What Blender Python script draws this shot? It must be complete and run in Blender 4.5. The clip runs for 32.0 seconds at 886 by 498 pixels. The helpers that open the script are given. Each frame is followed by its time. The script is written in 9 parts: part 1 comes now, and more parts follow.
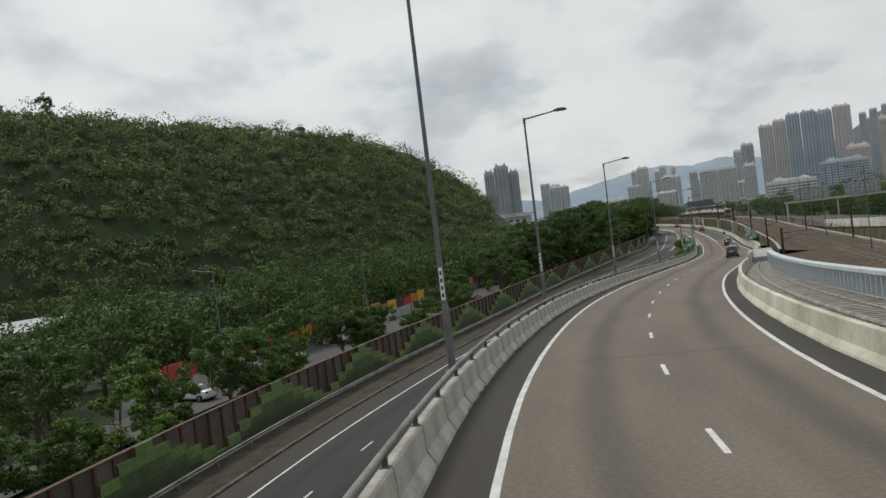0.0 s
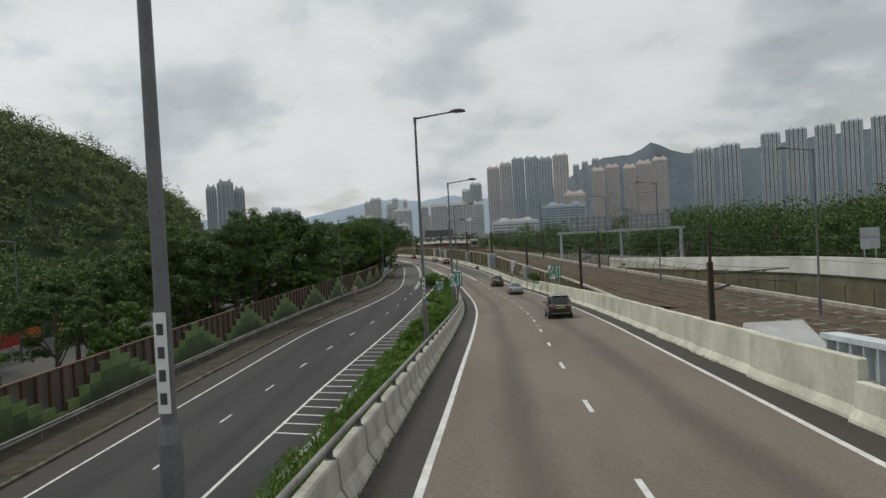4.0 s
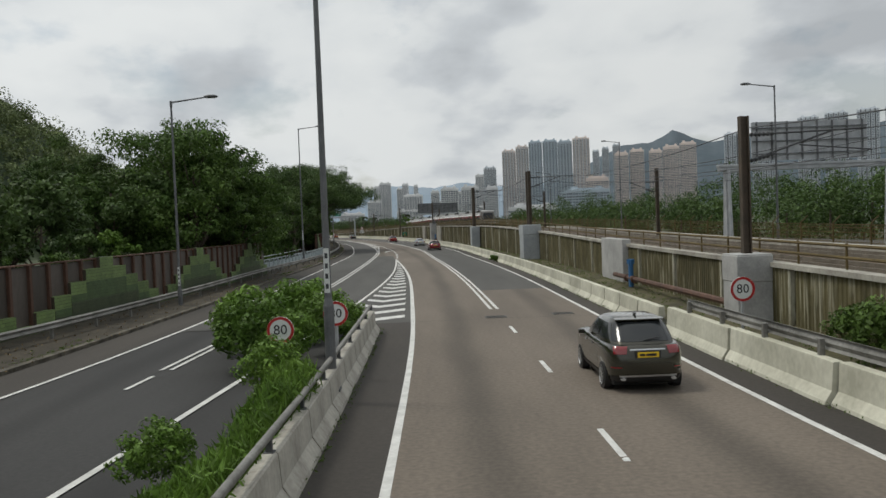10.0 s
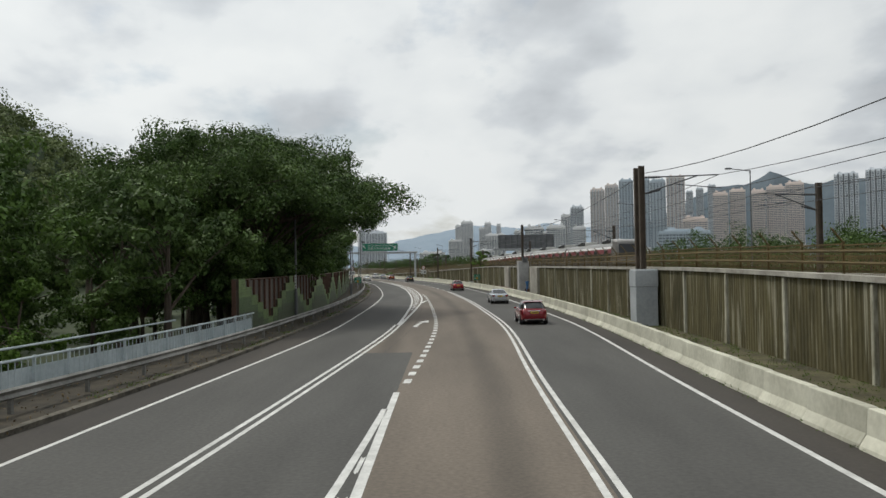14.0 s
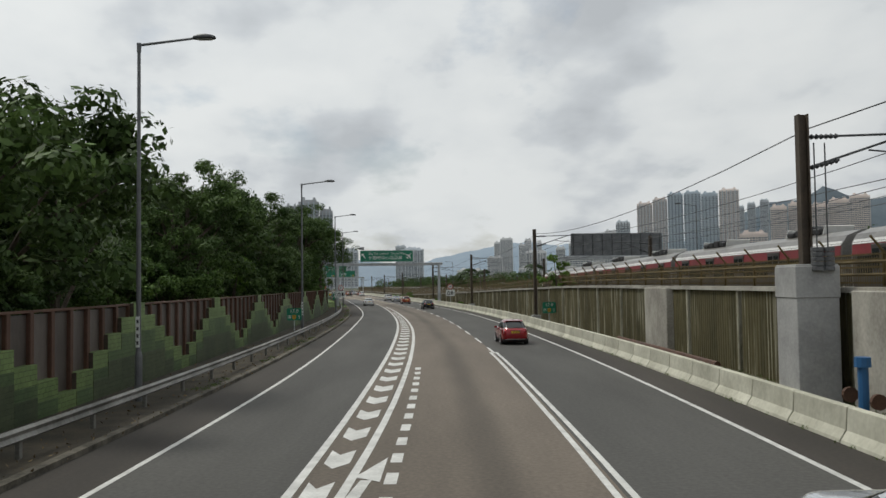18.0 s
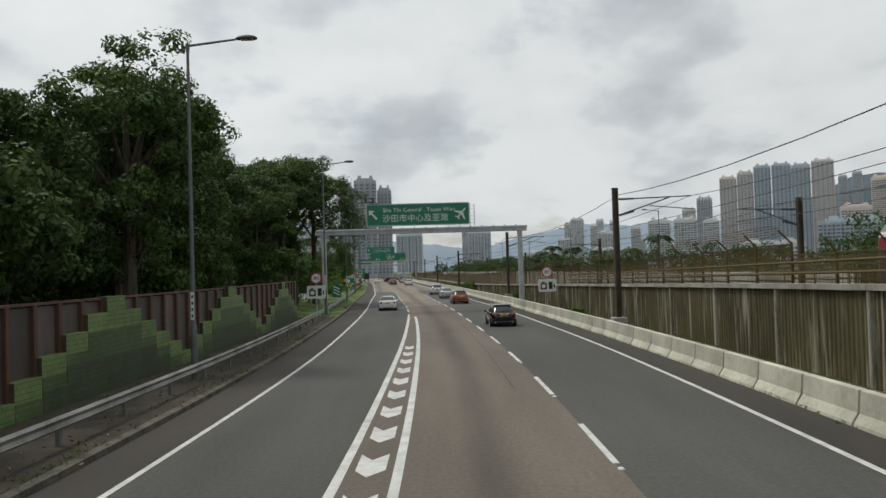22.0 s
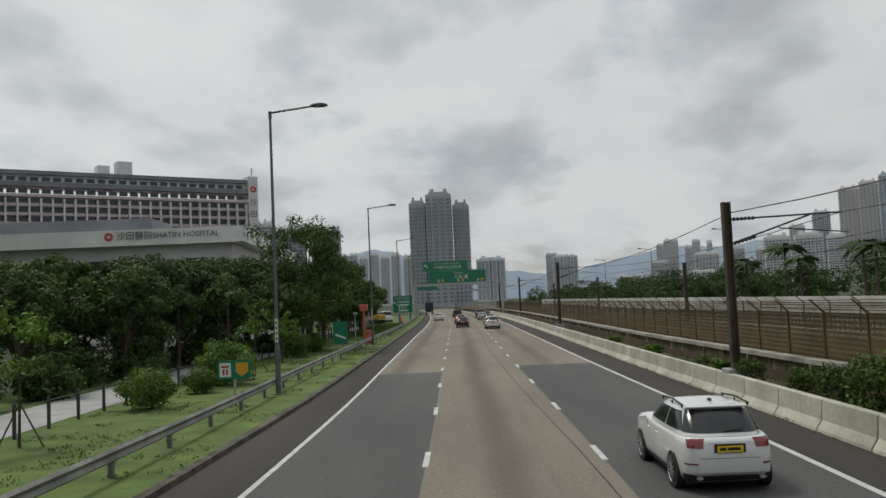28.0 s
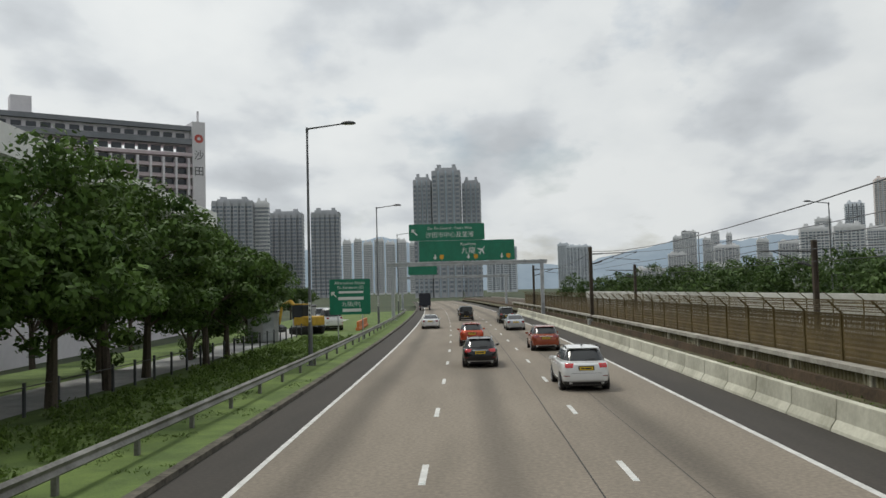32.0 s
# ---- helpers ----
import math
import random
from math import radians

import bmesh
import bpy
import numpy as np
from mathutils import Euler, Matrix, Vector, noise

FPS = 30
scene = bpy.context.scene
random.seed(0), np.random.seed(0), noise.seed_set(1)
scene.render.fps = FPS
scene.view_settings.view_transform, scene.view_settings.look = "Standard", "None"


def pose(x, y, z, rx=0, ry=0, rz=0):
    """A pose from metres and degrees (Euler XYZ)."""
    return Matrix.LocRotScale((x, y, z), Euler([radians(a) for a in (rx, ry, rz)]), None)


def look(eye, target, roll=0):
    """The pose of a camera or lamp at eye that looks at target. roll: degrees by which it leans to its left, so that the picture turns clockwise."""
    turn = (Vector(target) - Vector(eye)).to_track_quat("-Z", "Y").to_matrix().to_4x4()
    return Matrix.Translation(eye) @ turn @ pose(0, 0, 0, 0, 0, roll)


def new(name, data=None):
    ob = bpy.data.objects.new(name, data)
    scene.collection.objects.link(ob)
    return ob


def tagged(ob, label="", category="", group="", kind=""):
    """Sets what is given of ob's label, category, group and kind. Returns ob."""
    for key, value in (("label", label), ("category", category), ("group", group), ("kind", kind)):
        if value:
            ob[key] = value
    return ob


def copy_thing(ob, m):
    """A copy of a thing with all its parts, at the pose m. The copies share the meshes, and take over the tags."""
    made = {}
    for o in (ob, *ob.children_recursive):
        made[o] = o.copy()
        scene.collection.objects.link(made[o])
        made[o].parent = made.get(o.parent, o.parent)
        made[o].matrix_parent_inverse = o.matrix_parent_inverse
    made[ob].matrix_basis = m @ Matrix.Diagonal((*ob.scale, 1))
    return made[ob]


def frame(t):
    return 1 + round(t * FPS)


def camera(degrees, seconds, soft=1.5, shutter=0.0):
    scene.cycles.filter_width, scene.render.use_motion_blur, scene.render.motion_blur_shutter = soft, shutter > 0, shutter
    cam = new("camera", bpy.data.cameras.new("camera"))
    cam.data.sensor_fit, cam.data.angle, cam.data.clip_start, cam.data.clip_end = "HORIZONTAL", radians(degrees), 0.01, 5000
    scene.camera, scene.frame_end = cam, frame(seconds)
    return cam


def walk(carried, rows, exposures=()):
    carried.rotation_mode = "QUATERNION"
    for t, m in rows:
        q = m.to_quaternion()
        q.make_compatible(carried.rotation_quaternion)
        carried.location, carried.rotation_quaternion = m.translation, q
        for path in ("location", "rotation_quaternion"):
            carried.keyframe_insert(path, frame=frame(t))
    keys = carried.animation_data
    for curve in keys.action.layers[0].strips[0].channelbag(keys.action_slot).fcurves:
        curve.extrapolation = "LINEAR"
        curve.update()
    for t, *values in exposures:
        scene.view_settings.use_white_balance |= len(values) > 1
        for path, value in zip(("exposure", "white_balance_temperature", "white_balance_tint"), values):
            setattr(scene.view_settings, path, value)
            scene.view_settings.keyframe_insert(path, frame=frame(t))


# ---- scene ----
cam = camera(56.27, 32.0)
PATH = [
    (0, (162.163, 78.661, 11.797), (161.324, 98.638, 11.335), -6.90),
    (0.5, (162.728, 87.780, 11.481), (163.011, 107.776, 11.184), -6.25),
    (1, (163.538, 96.896, 11.166), (164.912, 116.848, 10.992), -5.81),
    (1.5, (164.740, 105.977, 10.849), (167.000, 125.848, 10.703), -5.99),
    (2, (166.321, 115.006, 10.509), (169.356, 134.770, 10.128), -5.70),
    (2.5, (168.187, 123.992, 10.136), (172.009, 143.611, 9.419), -4.73),
    (3, (170.361, 132.950, 9.745), (174.958, 152.413, 9.501), -3.97),
    (3.5, (172.893, 141.850, 9.348), (178.055, 161.171, 9.132), -3.53),
    (4, (175.653, 150.715, 8.947), (181.209, 169.924, 8.582), -3.10),
    (4.5, (178.581, 159.557, 8.540), (184.401, 178.683, 7.957), -2.76),
    (5, (181.615, 168.393, 8.123), (187.610, 187.459, 7.365), -2.48),
    (5.5, (184.699, 177.241, 7.694), (190.820, 196.265, 6.910), -2.12),
    (6, (187.772, 186.122, 7.260), (194.014, 205.116, 6.710), -1.42),
    (6.5, (190.851, 195.023, 6.837), (197.153, 213.997, 6.291), -0.82),
    (7, (193.959, 203.909, 6.422), (200.214, 222.882, 5.489), -0.56),
    (7.5, (197.024, 212.820, 6.010), (203.196, 231.825, 5.181), -1.29),
    (8, (200.038, 221.749, 5.607), (206.027, 240.776, 4.150), -0.98),
    (8.5, (202.947, 230.731, 5.202), (208.830, 249.839, 4.663), -1.62),
    (9, (205.724, 239.776, 4.827), (211.461, 258.935, 4.798), -1.71),
    (9.5, (208.424, 248.830, 4.489), (213.888, 268.066, 4.175), -1.94),
    (10, (210.991, 257.909, 4.202), (216.234, 277.199, 3.582), -2.22),
    (10.5, (213.422, 267.027, 4.008), (218.469, 286.376, 3.635), -1.76),
    (11, (215.767, 276.184, 3.904), (220.665, 295.575, 4.002), -1.60),
    (11.5, (218.074, 285.364, 3.862), (222.827, 304.782, 4.432), -1.45),
    (12, (220.382, 294.538, 3.859), (224.971, 313.994, 4.489), -1.21),
    (12.5, (222.693, 303.718, 3.873), (226.990, 323.242, 4.459), -1.28),
    (13, (224.959, 312.915, 3.892), (228.882, 332.526, 4.018), -1.55),
    (13.5, (227.113, 322.132, 3.918), (230.693, 341.806, 4.224), -1.41),
    (14, (229.155, 331.362, 3.938), (232.493, 351.077, 4.339), -0.96),
    (14.5, (231.085, 340.612, 3.948), (234.269, 360.352, 4.403), -0.42),
    (15, (232.906, 349.882, 3.952), (236.008, 369.634, 4.462), 0.02),
    (15.5, (234.617, 359.173, 3.952), (237.695, 378.925, 4.562), 0.21),
    (16, (236.218, 368.481, 3.950), (239.318, 388.223, 4.748), -0.02),
    (16.5, (237.710, 377.802, 3.946), (240.712, 397.554, 4.878), -0.53),
    (17, (239.136, 387.109, 3.941), (241.910, 406.908, 4.482), -1.13),
    (17.5, (240.580, 396.370, 3.933), (243.175, 416.191, 4.554), -0.81),
    (18, (241.964, 405.672, 3.931), (244.385, 425.506, 4.779), -0.80),
    (18.5, (243.224, 414.968, 3.936), (245.509, 434.818, 4.825), -1.03),
    (19, (244.385, 424.269, 3.941), (246.567, 444.133, 4.739), -1.42),
    (19.5, (245.447, 433.595, 3.941), (247.499, 453.472, 4.777), -1.32),
    (20, (246.371, 442.978, 3.932), (248.246, 462.873, 4.751), -1.36),
    (20.5, (247.153, 452.425, 3.920), (248.839, 472.341, 4.630), -1.44),
    (21, (247.941, 461.921, 3.919), (249.376, 481.859, 4.581), -1.98),
    (21.5, (248.747, 471.386, 3.934), (249.871, 491.342, 4.615), -1.73),
    (22, (249.369, 480.847, 3.950), (250.166, 500.825, 4.446), -1.68),
    (22.5, (249.840, 490.328, 3.959), (250.358, 510.307, 4.715), -1.18),
    (23, (250.217, 499.819, 3.963), (250.465, 519.803, 4.720), -1.77),
    (23.5, (250.517, 509.304, 3.971), (250.539, 529.288, 4.776), -2.01),
    (24, (250.646, 518.780, 3.988), (250.528, 538.761, 4.854), -2.35),
    (24.5, (250.658, 528.264, 3.999), (250.405, 548.238, 4.993), -2.39),
    (25, (250.596, 537.729, 3.983), (250.196, 557.697, 5.038), -2.60),
    (25.5, (250.464, 547.185, 3.962), (249.912, 567.149, 5.035), -2.98),
    (26, (250.268, 556.639, 3.944), (249.564, 576.598, 5.020), -3.38),
    (26.5, (250.011, 566.092, 3.934), (249.166, 586.044, 5.023), -3.57),
    (27, (249.698, 575.547, 3.940), (248.727, 595.492, 5.075), -3.16),
    (27.5, (249.348, 585.004, 3.955), (248.299, 604.920, 5.464), -2.64),
    (28, (248.981, 594.446, 3.975), (247.847, 614.376, 5.207), -2.54),
    (28.5, (248.653, 603.867, 3.980), (247.426, 623.796, 5.133), -2.69),
    (29, (248.259, 613.294, 3.982), (247.018, 633.230, 5.003), -2.95),
    (29.5, (247.823, 622.720, 3.980), (246.561, 642.659, 4.908), -2.45),
    (30, (247.366, 632.141, 3.970), (246.071, 652.084, 4.759), -2.01),
    (30.5, (246.905, 641.572, 3.949), (245.546, 661.508, 4.799), -2.18),
    (31, (246.512, 651.011, 3.943), (245.149, 670.943, 4.870), -1.59),
    (31.5, (246.116, 660.445, 3.953), (244.795, 680.388, 4.704), -1.36),
    (32, (245.719, 669.892, 3.968), (244.358, 689.821, 4.954), -1.43),
]
walk(cam, [(t, look(eye, target, roll)) for t, eye, target, roll in PATH],
     exposures=((0, 0.0), (1, -0.05), (2, -0.12), (3, -0.06), (6, -0.05), (9, 0.0), (11, 0.0), (12, -0.05), (13, 0.12), (16, 0.16), (17, 0.08), (18, 0.0), (24.5, 0.03), (26.5, 0.12), (27.5, -0.03), (28, -0.22), (29, -0.18), (30, -0.03), (31, 0.08), (32, 0.04)))

# ---- light ----
SUN_DIR = Vector((-0.42, 0.30, 0.86)).normalized()   # towards the sun: high, ahead and left of the road
world = bpy.data.worlds.new("sky")
scene.world = world
world.use_nodes = True
wn, wl = world.node_tree.nodes, world.node_tree.links
wn.clear()
w_out = wn.new("ShaderNodeOutputWorld")
w_bg = wn.new("ShaderNodeBackground")
w_sky = wn.new("ShaderNodeTexSky")
w_sky.sky_type, w_sky.sun_disc = "NISHITA", False
w_sky.sun_elevation = math.asin(SUN_DIR.z)
w_sky.sun_rotation = math.atan2(SUN_DIR.x, SUN_DIR.y)
w_sky.air_density, w_sky.dust_density = 1.3, 2.0
w_geo = wn.new("ShaderNodeTexCoord")
w_map = wn.new("ShaderNodeMapping")        # the cloud lies in a flat layer overhead
w_map.inputs["Scale"].default_value = (1.0, 0.8, 1.0)
w_map.inputs["Location"].default_value = (3.1, 1.7, 0.0)
w_sep = wn.new("ShaderNodeSeparateXYZ")
w_lift = wn.new("ShaderNodeMath")
w_lift.operation = "ADD"
w_lift.inputs[1].default_value = 0.34
w_high = wn.new("ShaderNodeMath")
w_high.operation = "MAXIMUM"
w_high.inputs[1].default_value = 0.2
w_flat = wn.new("ShaderNodeCombineXYZ")
w_layer = wn.new("ShaderNodeVectorMath")
w_layer.operation = "DIVIDE"
w_n1 = wn.new("ShaderNodeTexNoise")
w_n1.inputs["Scale"].default_value, w_n1.inputs["Detail"].default_value, w_n1.inputs["Roughness"].default_value = 3.1, 8.0, 0.47
w_n1.inputs["Distortion"].default_value = 0.0
w_n2 = wn.new("ShaderNodeTexNoise")
w_n2.inputs["Scale"].default_value, w_n2.inputs["Detail"].default_value, w_n2.inputs["Roughness"].default_value = 2.3, 7.0, 0.55
w_r1 = wn.new("ShaderNodeValToRGB")   # cloud brightness
w_r1.color_ramp.elements[0].position, w_r1.color_ramp.elements[0].color = 0.36, (5.7, 6.05, 6.35, 1)
w_r1.color_ramp.elements[1].position, w_r1.color_ramp.elements[1].color = 0.64, (8.95, 9.25, 9.25, 1)
for place, tone in ((0.455, (6.9, 7.3, 7.6, 1)), (0.525, (8.3, 8.65, 8.75, 1))):
    w_r1.color_ramp.elements.new(place).color = tone
w_r2 = wn.new("ShaderNodeValToRGB")   # where the cloud is thin
w_r2.color_ramp.elements[0].position, w_r2.color_ramp.elements[0].color = 0.36, (0.55, 0.55, 0.55, 1)
w_r2.color_ramp.elements[1].position, w_r2.color_ramp.elements[1].color = 0.45, (1, 1, 1, 1)
w_mix = wn.new("ShaderNodeMix")
w_mix.data_type = "RGBA"
wl.new(w_geo.outputs["Generated"], w_sep.inputs[0])
wl.new(w_sep.outputs["Z"], w_lift.inputs[0])
wl.new(w_lift.outputs[0], w_high.inputs[0])
for axis_name in ("X", "Y", "Z"):
    wl.new(w_high.outputs[0], w_flat.inputs[axis_name])
wl.new(w_geo.outputs["Generated"], w_layer.inputs[0])
wl.new(w_flat.outputs[0], w_layer.inputs[1])
wl.new(w_layer.outputs["Vector"], w_map.inputs["Vector"])
wl.new(w_map.outputs["Vector"], w_n1.inputs["Vector"])
wl.new(w_map.outputs["Vector"], w_n2.inputs["Vector"])
wl.new(w_n1.outputs["Fac"], w_r1.inputs["Fac"])
wl.new(w_n2.outputs["Fac"], w_r2.inputs["Fac"])
wl.new(w_r2.outputs["Color"], w_mix.inputs["Factor"])
wl.new(w_sky.outputs["Color"], w_mix.inputs["A"])
wl.new(w_r1.outputs["Color"], w_mix.inputs["B"])
wl.new(w_mix.outputs["Result"], w_bg.inputs["Color"])
w_dot = wn.new("ShaderNodeVectorMath")     # the cloud is brighter towards the hidden sun
w_dot.operation = "DOT_PRODUCT"
w_dot.inputs[1].default_value = SUN_DIR
wl.new(w_geo.outputs["Generated"], w_dot.inputs[0])
w_glow = wn.new("ShaderNodeMath")
w_glow.operation = "MULTIPLY_ADD"
w_glow.inputs[1].default_value, w_glow.inputs[2].default_value = 0.024, 0.0725
wl.new(w_dot.outputs["Value"], w_glow.inputs[0])
wl.new(w_glow.outputs[0], w_bg.inputs["Strength"])
wl.new(w_bg.outputs["Background"], w_out.inputs["Surface"])
sun = new("sun", bpy.data.lights.new("sun", "SUN"))
sun.data.energy, sun.data.angle, sun.data.color = 1.55, radians(12), (1.0, 0.965, 0.87)
sun.matrix_world = look((0, 0, 60), Vector((0, 0, 60)) - SUN_DIR)

# ---- materials ----


def material(name, low, high, rough=0.8, scale=1.0, fine=30.0, bump=0.15, metal=0.0, spread=0.5, coord="Object", streak=None, vary=0.0):
    """Two-scale mottled surface between two colours; streak stretches the coarse noise."""
    m = bpy.data.materials.new(name)
    m.use_nodes = True
    n, l = m.node_tree.nodes, m.node_tree.links
    bsdf = n["Principled BSDF"]
    tc = n.new("ShaderNodeTexCoord")
    mp = n.new("ShaderNodeMapping")
    if streak:
        mp.inputs["Scale"].default_value = streak
    source = tc.outputs[coord]
    if vary:                                     # each piece of a repeated mesh has its own stains
        own = n.new("ShaderNodeObjectInfo")
        far = n.new("ShaderNodeVectorMath")
        far.operation = "MULTIPLY_ADD"
        far.inputs[1].default_value = (37.0, 53.0, 41.0)
        l.new(own.outputs["Random"], far.inputs[0])
        l.new(tc.outputs[coord], far.inputs[2])
        source = far.outputs["Vector"]
    l.new(source, mp.inputs["Vector"])
    a = n.new("ShaderNodeTexNoise")
    a.inputs["Scale"].default_value, a.inputs["Detail"].default_value, a.inputs["Roughness"].default_value = scale, 6.0, 0.6
    b = n.new("ShaderNodeTexNoise")
    b.inputs["Scale"].default_value, b.inputs["Detail"].default_value = fine, 3.0
    l.new(mp.outputs["Vector"], a.inputs["Vector"])
    l.new(source, b.inputs["Vector"])
    add = n.new("ShaderNodeMath")
    add.operation = "MULTIPLY_ADD"
    add.inputs[1].default_value = 0.35
    l.new(b.outputs["Fac"], add.inputs[0])
    l.new(a.outputs["Fac"], add.inputs[2])
    ramp = n.new("ShaderNodeValToRGB")
    ramp.color_ramp.elements[0].position, ramp.color_ramp.elements[0].color = 0.68 - spread * 0.35, (*low, 1)
    ramp.color_ramp.elements[1].position, ramp.color_ramp.elements[1].color = 0.68 + spread * 0.35, (*high, 1)
    l.new(add.outputs[0], ramp.inputs["Fac"])
    colour = ramp.outputs["Color"]
    if vary:
        info = n.new("ShaderNodeObjectInfo")
        hsv = n.new("ShaderNodeHueSaturation")
        mr = n.new("ShaderNodeMapRange")
        mr.inputs["To Min"].default_value, mr.inputs["To Max"].default_value = 1 - vary, 1 + vary
        l.new(info.outputs["Random"], mr.inputs["Value"])
        l.new(mr.outputs["Result"], hsv.inputs["Value"])
        l.new(colour, hsv.inputs["Color"])
        colour = hsv.outputs["Color"]
    l.new(colour, bsdf.inputs["Base Color"])
    bsdf.inputs["Roughness"].default_value, bsdf.inputs["Metallic"].default_value = rough, metal
    if bump:
        bp = n.new("ShaderNodeBump")
        bp.inputs["Strength"].default_value, bp.inputs["Distance"].default_value = bump, 0.02
        l.new(b.outputs["Fac"], bp.inputs["Height"])
        l.new(bp.outputs["Normal"], bsdf.inputs["Normal"])
    return m


def plain(name, colour, rough=0.5, metal=0.0, emit=0.0, coat=0.0):
    m = bpy.data.materials.new(name)
    m.use_nodes = True
    bsdf = m.node_tree.nodes["Principled BSDF"]
    bsdf.inputs["Base Color"].default_value = (*colour, 1)
    bsdf.inputs["Roughness"].default_value, bsdf.inputs["Metallic"].default_value = rough, metal
    bsdf.inputs["Coat Weight"].default_value = coat
    if emit:
        bsdf.inputs["Emission Color"].default_value = (*colour, 1)
        bsdf.inputs["Emission Strength"].default_value = emit
    return m


def road_material(name, low, high, lane=None, width=3.9):
    """Asphalt with aggregate, patches and the darker oil band along the lane's middle; UV is (across, along) in metres."""
    m = material(name, low, high, rough=0.86, scale=0.22, fine=38.0, bump=0.05, spread=0.62, coord="UV", streak=(1.6, 0.25, 1))
    n, l = m.node_tree.nodes, m.node_tree.links
    bsdf = n["Principled BSDF"]
    src = bsdf.inputs["Base Color"].links[0].from_socket
    tc = n.new("ShaderNodeTexCoord")
    fine = n.new("ShaderNodeTexNoise")
    fine.inputs["Scale"].default_value, fine.inputs["Detail"].default_value = 9.0, 4.0
    l.new(tc.outputs["UV"], fine.inputs["Vector"])
    spots = n.new("ShaderNodeMapRange")
    spots.inputs["From Min"].default_value, spots.inputs["From Max"].default_value = 0.35, 0.7
    spots.inputs["To Min"].default_value, spots.inputs["To Max"].default_value = 0.82, 1.14
    l.new(fine.outputs["Fac"], spots.inputs["Value"])
    mul = n.new("ShaderNodeMix")
    mul.data_type, mul.blend_type = "RGBA", "MULTIPLY"
    mul.inputs["Factor"].default_value = 1.0
    l.new(src, mul.inputs["A"])
    l.new(spots.outputs["Result"], mul.inputs["B"])
    out = mul.outputs["Result"]
    if lane is not None:
        sep = n.new("ShaderNodeSeparateXYZ")
        l.new(tc.outputs["UV"], sep.inputs["Vector"])
        wob = n.new("ShaderNodeTexNoise")
        wob.inputs["Scale"].default_value = 0.05
        mpw = n.new("ShaderNodeMapping")
        mpw.inputs["Scale"].default_value = (0.05, 1, 1)
        l.new(tc.outputs["UV"], mpw.inputs["Vector"])
        l.new(mpw.outputs["Vector"], wob.inputs["Vector"])
        ad = n.new("ShaderNodeMath")
        ad.operation = "MULTIPLY_ADD"
        ad.inputs[1].default_value = 0.8
        l.new(wob.outputs["Fac"], ad.inputs[0])
        l.new(sep.outputs["X"], ad.inputs[2])
        sb = n.new("ShaderNodeMath")
        sb.operation = "SUBTRACT"
        sb.inputs[1].default_value = lane + 0.4
        l.new(ad.outputs[0], sb.inputs[0])
        pp = n.new("ShaderNodeMath")
        pp.operation = "PINGPONG"
        pp.inputs[1].default_value = width / 2
        l.new(sb.outputs[0], pp.inputs[0])
        band = n.new("ShaderNodeMapRange")
        band.interpolation_type = "SMOOTHSTEP"
        band.inputs["From Min"].default_value, band.inputs["From Max"].default_value = 0.05, 0.85
        band.inputs["To Min"].default_value, band.inputs["To Max"].default_value = 0.66, 1.0
        l.new(pp.outputs[0], band.inputs["Value"])
        m2 = n.new("ShaderNodeMix")
        m2.data_type, m2.blend_type = "RGBA", "MULTIPLY"
        m2.inputs["Factor"].default_value = 1.0
        l.new(out, m2.inputs["A"])
        l.new(band.outputs["Result"], m2.inputs["B"])
        out = m2.outputs["Result"]
    l.new(out, bsdf.inputs["Base Color"])
    return m


def foliage_material(name, low, high, low_tone=0.50, high_tone=1.45, patch=0.35):
    m = material(name, low, high, rough=0.6, scale=patch, fine=3.0, bump=0, spread=0.7, coord="Object", vary=0.18)
    n, l = m.node_tree.nodes, m.node_tree.links
    bsdf = n["Principled BSDF"]
    geo = n.new("ShaderNodeNewGeometry")
    src = bsdf.inputs["Base Color"].links[0].from_socket
    hsv = n.new("ShaderNodeHueSaturation")
    mr = n.new("ShaderNodeMapRange")
    mr.inputs["To Min"].default_value, mr.inputs["To Max"].default_value = low_tone, high_tone
    bsdf.inputs["Specular IOR Level"].default_value = 0.22
    l.new(geo.outputs["Random Per Island"], mr.inputs["Value"])
    l.new(mr.outputs["Result"], hsv.inputs["Value"])
    l.new(src, hsv.inputs["Color"])
    l.new(hsv.outputs["Color"], bsdf.inputs["Base Color"])
    tr = n.new("ShaderNodeBsdfTranslucent")
    mix = n.new("ShaderNodeMixShader")
    mix.inputs["Fac"].default_value = 0.18
    l.new(hsv.outputs["Color"], tr.inputs["Color"])
    l.new(bsdf.outputs["BSDF"], mix.inputs[1])
    l.new(tr.outputs["BSDF"], mix.inputs[2])
    l.new(mix.outputs["Shader"], n["Material Output"].inputs["Surface"])
    return m


M_ASPHALT_WARM = road_material("asphalt_warm", (0.112, 0.0925, 0.073), (0.180, 0.149, 0.118), lane=0.85, width=4.3)
M_ASPHALT_GREY = road_material("asphalt_grey", (0.054, 0.052, 0.048), (0.092, 0.089, 0.082))
M_ASPHALT_DARK = road_material("asphalt_dark", (0.027, 0.023, 0.019), (0.058, 0.049, 0.040))
M_ASPHALT_PALE = road_material("asphalt_pale", (0.172, 0.146, 0.114), (0.270, 0.230, 0.182), lane=0.85, width=4.3)
M_ASPHALT_MID = road_material("asphalt_mid_grey", (0.068, 0.068, 0.067), (0.112, 0.111, 0.107))
# asphalt colour taken down to hold the shade of the ramp above
M_ASPHALT_LOW = road_material("asphalt_lower_shaded", (0.018, 0.018, 0.018), (0.040, 0.039, 0.038), lane=-2.0, width=3.8)
